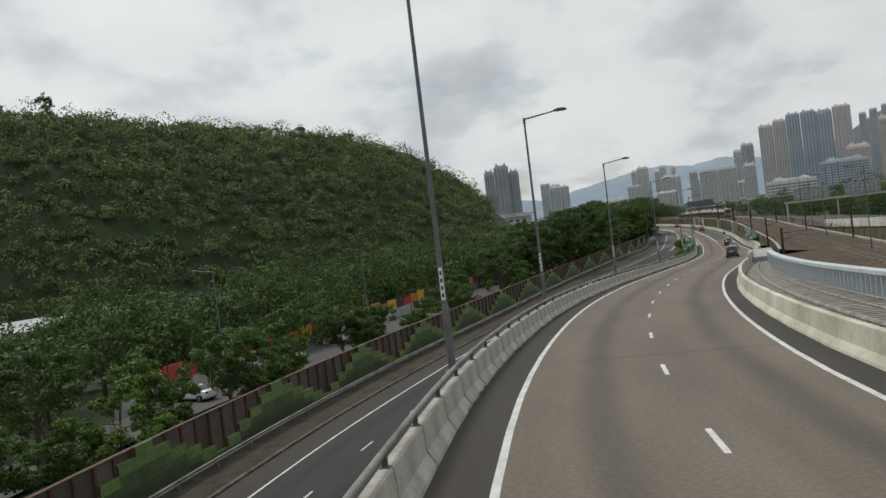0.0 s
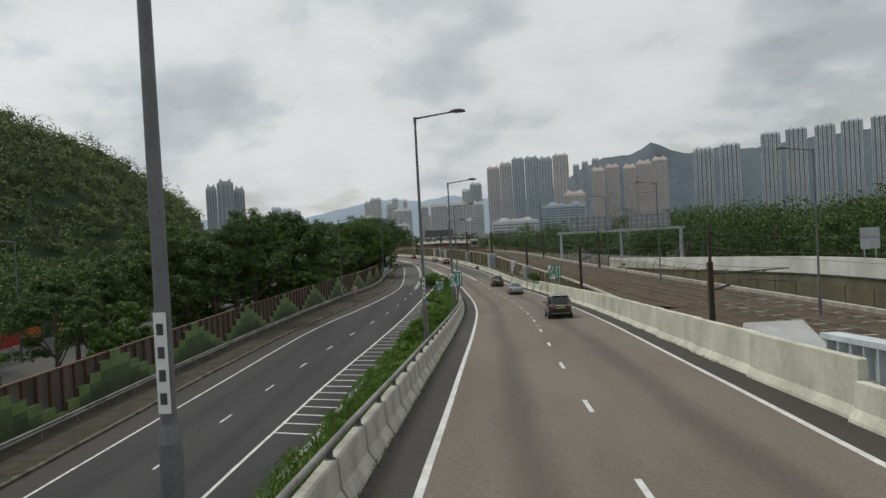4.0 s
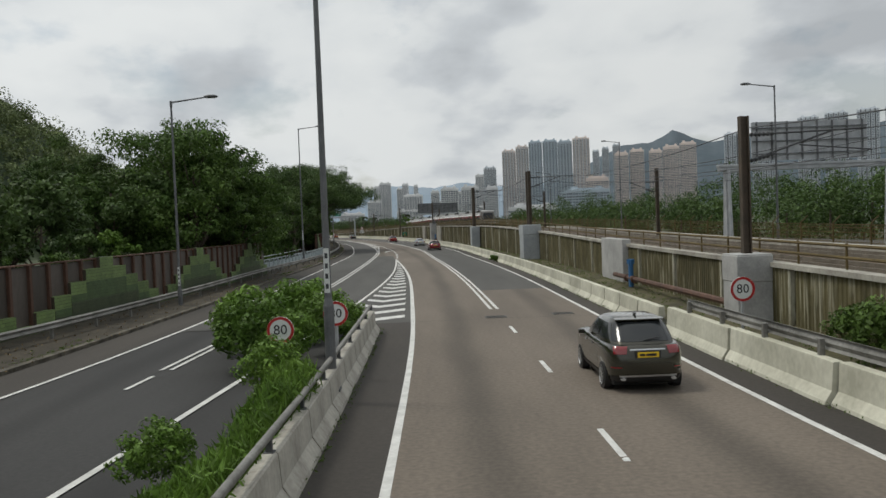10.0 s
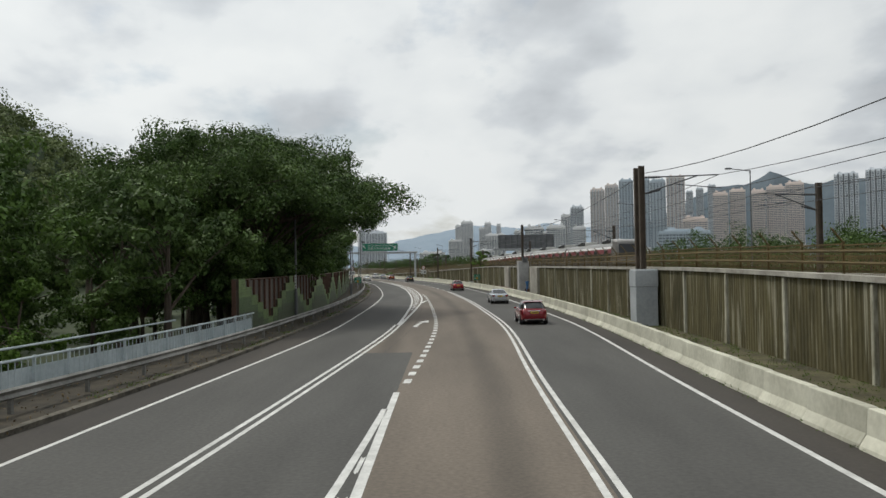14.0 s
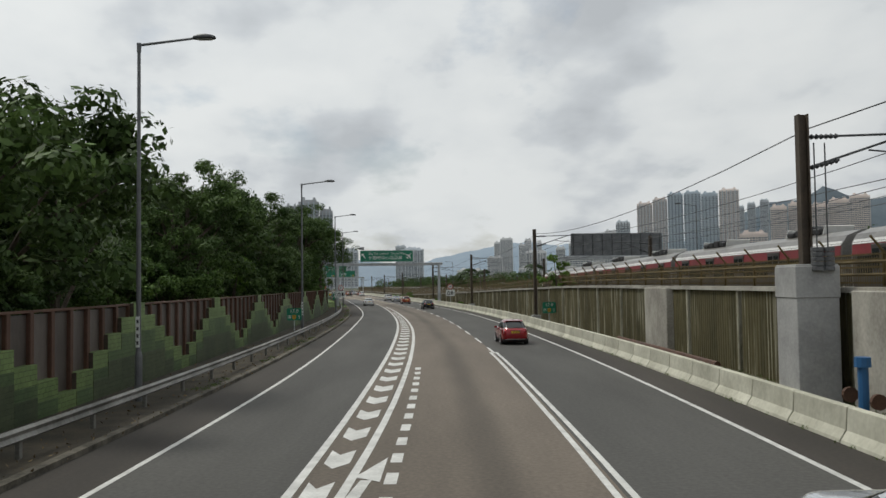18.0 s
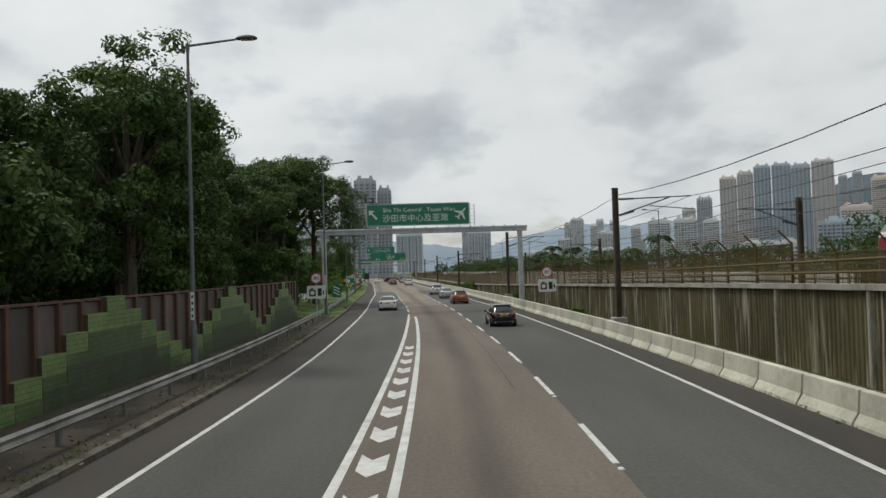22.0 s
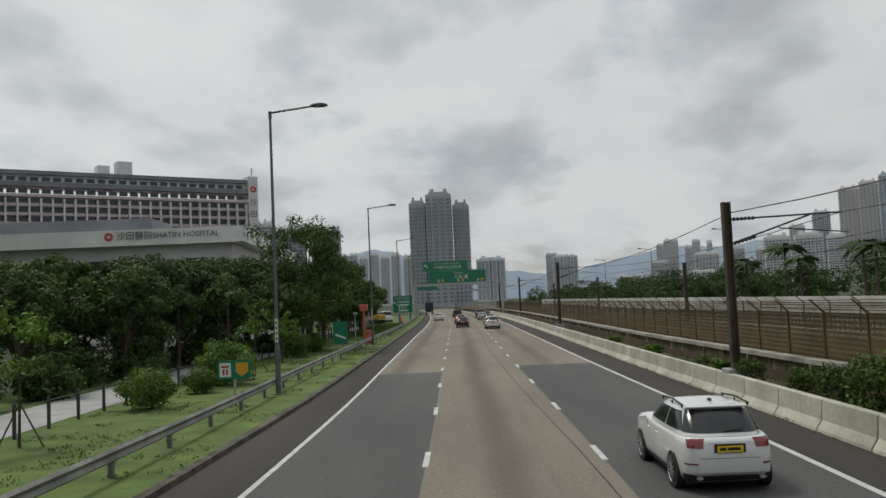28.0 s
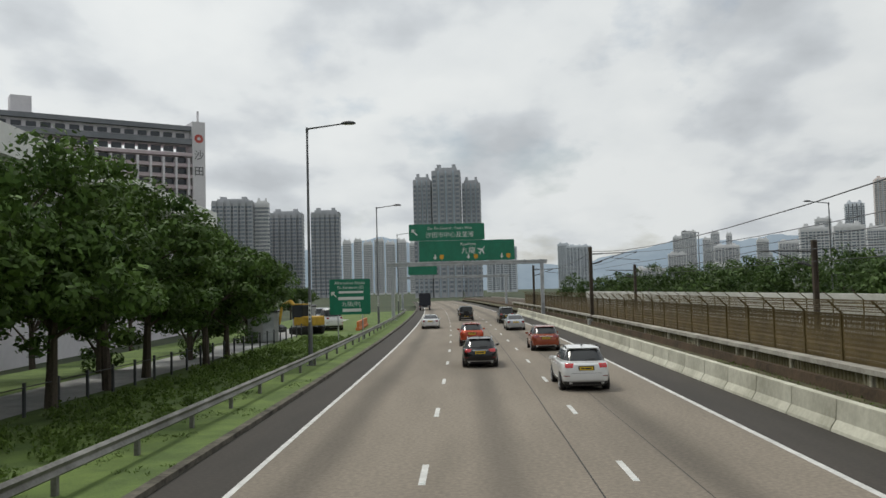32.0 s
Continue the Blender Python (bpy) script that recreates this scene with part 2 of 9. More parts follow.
M_PAINT = material("road_paint", (0.42, 0.42, 0.40), (0.74, 0.74, 0.71), rough=0.7, scale=1.5, fine=14, bump=0.1, spread=0.7)
M_CONCRETE = material("barrier_concrete", (0.37, 0.36, 0.285), (0.66, 0.65, 0.54), rough=0.85, scale=0.45, fine=6, bump=0.25, spread=0.6, vary=0.07)
M_CONC_OLD = material("weathered_concrete", (0.19, 0.175, 0.15), (0.52, 0.50, 0.44), rough=0.9, scale=0.8, fine=9, bump=0.3, spread=0.75, streak=(1, 1, 0.6))
M_CONC_GREY = material("grey_concrete", (0.30, 0.30, 0.295), (0.46, 0.46, 0.45), rough=0.85, scale=0.7, fine=12, bump=0.2)
M_SOIL = material("dry_verge_soil", (0.018, 0.015, 0.009), (0.062, 0.050, 0.032), rough=0.95, scale=0.9, fine=12, bump=0.5)
M_GRASS = material("mown_grass", (0.058, 0.098, 0.018), (0.135, 0.200, 0.042), rough=0.9, scale=0.6, fine=22, bump=0.5)
M_WEEDY = material("weedy_verge", (0.040, 0.036, 0.016), (0.125, 0.112, 0.056), rough=0.95, scale=0.7, fine=12, bump=0.5)
M_EARTH = material("ground_scrub", (0.020, 0.034, 0.012), (0.055, 0.070, 0.028), rough=0.95, scale=0.05, fine=1.2, bump=0.4)
M_BALLAST = material("rusty_ballast", (0.034, 0.022, 0.011), (0.098, 0.064, 0.035), rough=0.95, scale=0.5, fine=7, bump=0.6)
M_STEEL = material("galvanised_steel", (0.33, 0.345, 0.36), (0.50, 0.515, 0.53), rough=0.5, scale=1.2, fine=20, bump=0.05, metal=0.35)
M_STEEL_DARK = material("dark_painted_steel", (0.035, 0.038, 0.042), (0.075, 0.078, 0.08), rough=0.55, scale=2, fine=20, bump=0.05)
M_LAMP = material("grey_lamp_column", (0.10, 0.105, 0.11), (0.17, 0.175, 0.18), rough=0.5, scale=1, fine=20, bump=0.05, metal=0.2)
M_GUARD = material("dirty_guard_rail", (0.115, 0.112, 0.100), (0.29, 0.285, 0.265), rough=0.6, scale=0.6, fine=9, bump=0.08, metal=0.25)
M_RUST = material("rust_brown_paint", (0.060, 0.029, 0.018), (0.130, 0.064, 0.040), rough=0.7, scale=1.2, fine=15, bump=0.1)
M_PALE_BLUE = material("pale_blue_girder_paint", (0.43, 0.475, 0.50), (0.60, 0.645, 0.67), rough=0.6, scale=1, fine=9, bump=0.08)
M_WHITE = material("white_paint", (0.66, 0.66, 0.64), (0.82, 0.82, 0.80), rough=0.7, scale=0.3, fine=4, bump=0.05)
M_GREEN_SIGN = material("green_sign_sheeting", (0.008, 0.15, 0.085), (0.012, 0.20, 0.115), rough=0.4, scale=0.8, fine=5, bump=0)
M_SIGN_WHITE = plain("white_sign_legend", (0.70, 0.72, 0.70), 0.5)
M_BARK = material("bark", (0.045, 0.035, 0.026), (0.13, 0.105, 0.08), rough=0.95, scale=3, fine=20, bump=0.6, streak=(1, 1, 0.2))
M_LEAF = foliage_material("leaf_green", (0.034, 0.074, 0.017), (0.118, 0.190, 0.041))
# coarse pale and dark patches paint sunlit and shaded crowns into the leaf colour
M_HILL_LEAF = foliage_material("hill_leaf_lit_patches", (0.046, 0.074, 0.032), (0.270, 0.330, 0.130), 0.78, 1.2, 0.11)
# very dark green that paints the shade between the hill crowns
M_HILL_DEEP = foliage_material("hill_gap_shade", (0.012, 0.024, 0.009), (0.030, 0.050, 0.018))
M_LEAF_DARK = foliage_material("leaf_dark", (0.030, 0.062, 0.019), (0.104, 0.162, 0.043))
M_GRASS_LEAF = foliage_material("grass_blade", (0.058, 0.098, 0.020), (0.140, 0.205, 0.045), 0.7, 1.3)
M_LITTER = material("dry_leaf_litter", (0.060, 0.040, 0.018), (0.26, 0.19, 0.10), rough=0.9, scale=2.5, fine=12, bump=0)
M_LEAF_WEED = foliage_material("leaf_weed", (0.045, 0.085, 0.018), (0.130, 0.200, 0.042))
M_LEAF_BRIGHT = foliage_material("leaf_bright", (0.058, 0.120, 0.018), (0.155, 0.255, 0.045))

# ---- plan: distances along the road (s) and across it (d, to the right) ----
CENTRE = [(157.5, 3.8), (159.1, 28.8), (160.6, 53.7), (162.2, 78.7), (164.4, 103.5), (169.2, 128.1), (176.1, 152.1), (184.2, 175.8), (192.4, 199.4),
          (200.5, 223.0), (207.9, 246.9), (214.4, 271.0), (220.6, 295.3), (226.5, 319.5), (231.7, 344.0), (236.2, 368.6), (240.1, 393.3), (243.6, 418.0),
          (246.4, 442.9), (248.4, 467.8), (249.9, 492.7), (250.6, 517.7), (250.5, 542.7), (250.0, 567.7), (249.0, 592.7), (248.1, 617.7), (246.9, 642.7), (245.8, 667.6)]
bend = radians(92.6)
for k in range(24):
    x, y = CENTRE[-1]
    bend += radians(0.5 if k > 1 else 0.0)
    CENTRE.append((x + 25 * math.cos(bend), y + 25 * math.sin(bend)))


def catmull(pts, n=50):
    pts = [Vector(p) for p in pts]
    pts = [pts[0] * 2 - pts[1]] + pts + [pts[-1] * 2 - pts[-2]]
    out = []
    for i in range(1, len(pts) - 2):
        a, b, c, d = pts[i - 1:i + 3]
        for k in range(n):
            t = k / n
            out.append(0.5 * ((2 * b) + (c - a) * t + (2 * a - 5 * b + 4 * c - d) * t * t + (3 * b - a - 3 * c + d) * t ** 3))
    return np.array([p[:] for p in out])


LINE = catmull(CENTRE)
ARC = np.concatenate([[0], np.cumsum(np.hypot(*np.diff(LINE, axis=0).T))])
ARC -= ARC[150]
TAN = np.gradient(LINE, axis=0)
TAN /= np.linalg.norm(TAN, axis=1)[:, None]


def knots(*pairs, soft=8.0):
    """A smooth curve through (s, value) pairs."""
    a, b = np.array(pairs, float).T
    return lambda s: sum(np.interp(np.asarray(s) + o * soft, a, b) * w for o, w in ((-1, 0.15), (-0.5, 0.22), (0, 0.26), (0.5, 0.22), (1, 0.15)))


def at(s, d, z=0.0):
    """The world place at s along and d right of the line."""
    x, y = np.interp(s, ARC, LINE[:, 0]), np.interp(s, ARC, LINE[:, 1])
    tx, ty = np.interp(s, ARC, TAN[:, 0]), np.interp(s, ARC, TAN[:, 1])
    return Vector((x + d * ty, y - d * tx, z))


def heading(s):
    """Degrees about z that turn +y into the direction of the road at s."""
    return math.degrees(math.atan2(-np.interp(s, ARC, TAN[:, 0]), np.interp(s, ARC, TAN[:, 1])))


def spot(s, d, z=0.0, turn=0.0):
    p = at(s, d, z)
    return pose(p.x, p.y, p.z, 0, 0, heading(s) + turn)


RAMP = knots((-80, 11.05), (0, 7.85), (20, 7.16), (40, 6.42), (60, 5.58), (80, 4.71), (100, 3.82), (120, 2.9), (140, 2.03), (160, 1.18), (180, 0.45), (200, 0.06), (215, 0.0), (990, 0.0), soft=10)
LOWZ = knots((-80, -1.0), (110, -1.0), (140, -0.8), (170, -0.35), (195, 0.0), (990, 0.0), soft=10)
EDGE_R = knots((-60, 6.3), (18, 6.6), (54, 7.0), (76, 6.95), (128, 7.9), (183, 7.75), (201, 7.1), (228, 7.0), (265, 6.9), (289, 6.9), (316, 8.0), (341, 7.7), (380, 7.75), (457, 8.0), (545, 7.7), (620, 7.6), (990, 7.6))
LANE_R = knots((-60, 2.75), (34, 2.8), (80, 2.65), (97, 2.7), (134, 3.35), (162, 3.2), (202, 3.1), (218, 3.0), (257, 2.5), (290, 2.4), (316, 3.4), (339, 3.2), (372, 3.1), (384, 3.25), (548, 3.26), (620, 3.45), (990, 3.45))
EDGE_L = knots((-60, -1.3), (31, -1.2), (71, -1.4), (125, -0.95), (171, -1.0), (217, -0.82), (230, -1.1), (257, -1.56), (285, -2.2), (990, -2.2))
LOW_R = knots((-60, -11.6), (110, -11.6), (133, -11.2), (150, -10.3), (183, -8.0), (200, -6.3), (228, -4.3), (257, -2.87), (285, -2.25), (990, -2.25))
LOW_L = knots((-60, -18.9), (66, -18.6), (111, -19.5), (146, -19.3), (162, -18.4), (179, -15.6), (190, -13.7), (208, -11.6), (220, -10.9), (256, -10.5), (285, -9.4), (300, -8.4), (315, -7.5), (329, -7.4), (372, -6.7), (424, -6.5), (448, -5.9), (545, -4.85), (563, -4.55), (620, -4.75), (990, -4.7))
LOW_LANE = knots((-60, -15.3), (60, -15.3), (100, -15.6), (134, -15.0), (150, -14.2), (172, -11.6), (186, -10.2), (207, -8.6), (230, -7.65), (257, -6.7), (268, -6.3), (290, -5.2), (315, -3.7), (328, -3.5), (358, -3.05), (372, -2.98), (405, -2.4), (448, -2.05), (484, -1.25), (500, -1.05), (548, -1.05), (620, -0.92), (990, -0.9))
CHEV_R = knots((300, -4.2), (328, -3.15), (358, -1.9), (372, -1.68), (405, -1.06), (448, -1.08), (484, -0.65), (500, -1.0))
DOTS = knots((285, -2.2), (300, -1.6), (317, -1.05), (349, -1.3), (390, -1.0))
KERB_L = knots((-60, -20.5), (90, -21), (137, -21.5), (160, -20.5), (180, -17.5), (208, -13.6), (234, -12.8), (260, -12.5), (300, -10), (330, -9), (374, -8.6), (448, -7.6), (545, -6.85), (564, -6.3), (620, -6.4), (990, -6.3))
RAIL_L = knots((-60, -22.5), (92, -23.9), (137, -24.3), (155, -23.6), (174, -21.9), (200, -18.5), (216, -15.7), (234, -15.0), (259, -14.6), (300, -11), (330, -10), (374, -9.6), (448, -8.9), (547, -8.4), (592, -8.4), (625, -7.9), (990, -7.9))
FENCE = knots((-60, -24.2), (92, -25.6), (137, -26), (155, -25.4), (174, -23.6), (200, -20.2), (216, -18), (245, -16.4), (255, -15.7), (266, -14.9), (300, -13.5), (320, -12.8), (345, -12.2), (376, -12.7), (421, -12.5), (445, -11.9), (470, -11.2), (486, -11.2), (990, -12))
BAR_L = knots((-60, -2.4), (22, -2.45), (80, -2.4), (125, -2.1), (200, -2.2), (240, -2.2))
BAR_R = knots((-60, 7.6), (22, 7.7), (76, 8.0), (128, 8.9), (183, 8.8), (201, 8.1), (230, 7.9), (282, 8.0), (316, 9.1), (377, 9.4), (545, 9.4), (620, 9.6), (990, 9.6))
WALL_R = knots((170, 12.2), (237, 11.2), (300, 11.2), (355, 11.3), (412, 11.2), (500, 11.6), (620, 12.0), (990, 12.0))
WALL_Z = knots((170, 1.9), (237, 2.5), (265, 3.0), (300, 3.5), (400, 3.55), (440, 3.0), (475, 2.4), (520, 1.7), (550, 1.3), (580, 1.15), (990, 1.3))
RAIL_D = knots((-60, 62), (0, 48), (50, 37), (110, 26.5), (170, 20), (237, 17.2), (300, 17.0), (990, 17.4), soft=20)
RAIL_Z = knots((-60, 0.6), (60, 0.9), (110, 1.3), (186, 1.7), (237, 2.0), (300, 2.9), (400, 2.9), (475, 1.8), (550, 0.9), (990, 0.9), soft=15)

# ---- mesh helpers ----


def mesh_object(name, verts, faces, mat, parent=None, uvs=None, smooth=False):
    me = bpy.data.meshes.new(name)
    me.from_pydata([tuple(v) for v in verts], [], faces)
    if uvs is not None:
        layer = me.uv_layers.new(name="UVMap")
        idx = np.empty(len(me.loops), dtype=np.int32)
        me.loops.foreach_get("vertex_index", idx)
        layer.data.foreach_set("uv", np.asarray(uvs, dtype=np.float32)[idx].ravel())
    me.materials.append(mat)
    if smooth:
        me.polygons.foreach_set("use_smooth", np.ones(len(me.polygons), dtype=bool))
    me.update()
    ob = new(name, me)
    if parent:
        ob.parent = parent
    return ob


def sweep(name, section, s0, s1, step, mat, parent=None, closed=False, smooth=False, ends=True):
    """Sweeps section(s) -> [(d, z), ...] along the road from s0 to s1."""
    n = max(1, round((s1 - s0) / step))
    verts, uvs, faces = [], [], []
    for i in range(n + 1):
        s = s0 + (s1 - s0) * i / n
        sec = section(s)
        k = len(sec)
        for d, z in sec:
            verts.append(at(s, d, z))
            uvs.append((d, s))
    loop = k if closed else k - 1
    for i in range(n):
        for j in range(loop):
            a, b = i * k + j, i * k + (j + 1) % k
            faces.append((a, b, b + k, a + k))
    if closed and ends:
        faces.append(tuple(range(k))[::-1])
        faces.append(tuple(range(n * k, n * k + k)))
    ob = mesh_object(name, verts, faces, mat, parent, uvs, smooth)
    return ob


def box_bm(bm, size, centre=(0, 0, 0), rot=None):
    m = Matrix.Translation(centre)
    if rot is not None:
        m = m @ rot
    r = bmesh.ops.create_cube(bm, size=1.0, matrix=m @ Matrix.Diagonal((*size, 1)))
    return r["verts"]


def tube_bm(bm, a, b, r0, r1=None, seg=10):
    a, b = Vector(a), Vector(b)
    r1 = r0 if r1 is None else r1
    q = (b - a).to_track_quat("Z", "Y").to_matrix().to_4x4()
    return bmesh.ops.create_cone(bm, cap_ends=True, segments=seg, radius1=r0, radius2=r1, depth=(b - a).length,
                                 matrix=Matrix.Translation((a + b) / 2) @ q)["verts"]


def bevel(bm, width, seg=1, angle=30):
    edges = [e for e in bm.edges if len(e.link_faces) == 2 and e.calc_face_angle() > radians(angle)]
    if edges:
        bmesh.ops.bevel(bm, geom=edges, offset=width, segments=seg, profile=0.5, affect="EDGES", clamp_overlap=True)


def part(name, bm, mat, parent=None, label="", smooth=False):
    me = bpy.data.meshes.new(name)
    bm.to_mesh(me)
    bm.free()
    me.materials.append(mat)
    if smooth:
        me.polygons.foreach_set("use_smooth", np.ones(len(me.polygons), dtype=bool))
    ob = new(name, me)
    if parent:
        ob.parent = parent
    if label:
        ob["label"] = label
    return ob


def shared(name, me, parent, m=None):
    """Another object on mesh me."""
    ob = new(name, me)
    ob.parent = parent
    if m is not None:
        ob.matrix_basis = m
    return ob


def thing(name, m, label, category, group="", kind=""):
    ob = new(name)
    ob.matrix_basis = m
    return tagged(ob, label, category, group, kind)


# ---- ground and roads ----
RIDGE = [(-150, 300, 78), (-31, 406, 80), (82, 552, 72), (118, 632, 62), (136, 664, 46)]


def hill(x, y):
    """Height of the wooded hill left of the road."""
    best = 0.0
    for (x0, y0, h0), (x1, y1, h1) in zip(RIDGE, RIDGE[1:]):
        dx, dy = x1 - x0, y1 - y0
        t = min(1, max(0, ((x - x0) * dx + (y - y0) * dy) / (dx * dx + dy * dy)))
        r = math.hypot(x - x0 - t * dx, y - y0 - t * dy)
        h = h0 + (h1 - h0) * t
        w = 36 + h * 0.58
        best = max(best, h * max(0.0, 1 - (r / w) ** 1.5))
    return best + (2.5 * noise.noise((x * 0.02, y * 0.02, 3)) if best > 3 else 0)


def ground_z(x, y):
    return -1.6 + hill(x, y)


def axis(lo, hi, fine0, fine1, n1, n2):
    a = [lo + (fine0 - lo) * (1 - (1 - k / n2) ** 2.2) for k in range(n2)]
    b = [fine0 + (fine1 - fine0) * k / n1 for k in range(n1)]
    c = [fine1 + (hi - fine1) * (k / n2) ** 2.2 for k in range(n2 + 1)]
    return a + b + c


gx = axis(-4500, 4500, -220, 420, 64, 14)
gy = axis(-1500, 4900, -40, 960, 100, 14)
verts = [(x, y, ground_z(x, y)) for y in gy for x in gx]
nx = len(gx)
faces = [(j * nx + i, j * nx + i + 1, (j + 1) * nx + i + 1, (j + 1) * nx + i) for j in range(len(gy) - 1) for i in range(nx - 1)]
tagged(mesh_object("ground", verts, faces, M_EARTH, smooth=True), "scrubby green ground rising to a wooded hill", "ground", kind="structure")

END = 900


def lane(name, a, b, s0, s1, mat, label, z=0.0, step=3.0):
    za = z if callable(z) else (lambda s: z)
    ob = sweep(name, lambda s: [(a(s), za(s)), ((a(s) + b(s)) / 2, za(s)), (b(s), za(s))], s0, s1, step, mat)
    return tagged(ob, label, "road", kind="structure")


off = lambda f, o: (lambda s: f(s) + o)
lane("road_ramp_shoulder_left", off(BAR_L, -0.25), EDGE_L, -75, 222, M_ASPHALT_DARK, "dark dirty shoulder beside the parapet", RAMP)
lane("road_ramp", EDGE_L, EDGE_R, -75, 222, M_ASPHALT_WARM, "worn brownish asphalt of the descending flyover ramp", RAMP)
lane("road_ramp_shoulder_right", EDGE_R, off(BAR_R, 0.35), -75, 222, M_ASPHALT_DARK, "dark dirty shoulder beside the wall", RAMP)
lane("road_lower_shoulder", KERB_L, LOW_L, -75, 222, M_ASPHALT_DARK, "dark dirty shoulder of the lower carriageway", LOWZ)
lane("road_lower", LOW_L, off(BAR_L, -0.25), -75, 222, M_ASPHALT_LOW, "grey asphalt of the lower carriageway, darkened for ramp shade", lambda s: LOWZ(s) - (0.02 if s > 195 else 0))
lane("road_shoulder_left", KERB_L, LOW_L, 222, END, M_ASPHALT_DARK, "dark brown dirty shoulder")
lane("road_lane_left", LOW_L, LOW_LANE, 222, 498, M_ASPHALT_GREY, "dark grey asphalt lane")
lane("road_lane_left", LOW_L, LOW_LANE, 498, 573, M_ASPHALT_MID, "grey asphalt lane with a later surface")
lane("road_lane_merge", LOW_LANE, EDGE_L, 222, 300, M_ASPHALT_GREY, "grey asphalt merging lane")
lane("road_lane_middle", EDGE_L, LANE_R, 222, 300, M_ASPHALT_WARM, "worn pinkish brown asphalt lane")
lane("road_lane_middle", LOW_LANE, LANE_R, 300, 505, M_ASPHALT_WARM, "worn pinkish brown asphalt lane")
lane("road_lane_middle", LOW_LANE, LANE_R, 505, END, M_ASPHALT_PALE, "pale worn brown asphalt lane")
lane("road_lane_right", LANE_R, EDGE_R, 222, 237, M_ASPHALT_WARM, "worn brown asphalt lane at the ramp foot")
lane("road_lane_right", LANE_R, EDGE_R, 237, 500, M_ASPHALT_GREY, "dark grey asphalt lane")
lane("road_lane_right", LANE_R, EDGE_R, 500, 575, M_ASPHALT_MID, "grey asphalt lane with a later surface")
lane("road_lane_left_worn", LOW_L, LOW_LANE, 573, END, M_ASPHALT_PALE, "worn brown asphalt lane")
lane("road_lane_right_worn", LANE_R, EDGE_R, 575, END, M_ASPHALT_PALE, "worn brown asphalt lane")
lane("road_shoulder_right", EDGE_R, off(BAR_R, 0.35), 222, END, M_ASPHALT_DARK, "dark brown dirty shoulder")

# verges
lane("verge_left", off(FENCE, -3.0), KERB_L, -75, 487, M_SOIL, "dry soil verge with litter and leaves", lambda s: LOWZ(s) + 0.10)
lane("verge_grass", lambda s: -24.0, KERB_L, 487, 760, M_GRASS, "mown green grass verge", 0.12)
lane("verge_right", off(BAR_R, 0.3), off(WALL_R, 0.3), 186, END, M_WEEDY, "weedy soil strip behind the barrier", 0.45)

# ---- road markings ----


def marking(name, label):
    return tagged(new(name), label, "road marking", kind="structure")


def stripe(parent, name, curve, s0, s1, width, z=0.0, step=4.0):
    zf = z if callable(z) else (lambda s: z)
    ob = sweep(name, lambda s: [(curve(s) - width / 2, zf(s) + 0.005), (curve(s) + width / 2, zf(s) + 0.005)], s0, s1, step, M_PAINT, parent)
    return ob


def dashes(parent, curve, s0, s1, length, module, width, z=0.0):
    s = s0
    while s < s1:
        stripe(parent, "dash", curve, s, min(s + length, s1), width, z, step=2.2)
        s += module


mk = marking("edge_line", "white painted road edge lines")
stripe(mk, "line", EDGE_L, -70, 222, 0.17, RAMP)
stripe(mk, "line", EDGE_R, -70, END, 0.17, RAMP)
stripe(mk, "line", LOW_L, -70, END, 0.15, LOWZ)
stripe(mk, "line", LOW_R, -70, 285, 0.17, LOWZ)
stripe(mk, "line", EDGE_L, 222, 288, 0.2)
mk = marking("lane_line", "broken white lane lines")
dashes(mk, LANE_R, -48.14, 100, 2.0, 8.98, 0.13, RAMP)
dashes(mk, LANE_R, 105.1, 160, 2.0, 9.2, 0.13, RAMP)
dashes(mk, LANE_R, 166.8, 224, 2.0, 8.4, 0.13, RAMP)
dashes(mk, LOW_LANE, -70, 212, 2.0, 9.0, 0.13, LOWZ)
dashes(mk, LANE_R, 384.3, 544, 4.2, 9.06, 0.15)
dashes(mk, LOW_LANE, 484.0, 544, 4.2, 9.06, 0.15)
dashes(mk, LANE_R, 546.8, END, 2.0, 9.06, 0.15)
dashes(mk, LOW_LANE, 546.8, END, 2.0, 9.06, 0.15)
dashes(mk, DOTS, 290, 378, 1.0, 2.0, 0.26)
mk = marking("double_line", "double white solid lane lines")
for o in (-0.16, 0.16):
    stripe(mk, "line", off(LANE_R, o), 226, 385, 0.15)
    stripe(mk, "line", off(LOW_LANE, o), 212, 318, 0.14)
mk = marking("chevron_border", "white chevron island borders")
stripe(mk, "line", LOW_LANE, 318, 484, 0.2)
stripe(mk, "line", CHEV_R, 318, 484, 0.2)


def chevron_bar(parent, a, b, s, length, lean, z):
    """One bent bar across an island between curves a and b."""
    m = min(0.30, 0.16 * (b(s) - a(s)))
    l0, r0 = a(s) + m + 0.08, b(s) - m - 0.08
    c = l0 + (r0 - l0) * 0.44
    pts = [(s, l0), (s + lean, c), (s, r0), (s + length, r0), (s + length + lean, c), (s + length, l0)]
    verts = [at(p, q, z(p) + 0.005) for p, q in pts]
    return mesh_object("bar", verts, [(0, 1, 4, 5), (1, 2, 3, 4)], M_PAINT, parent)


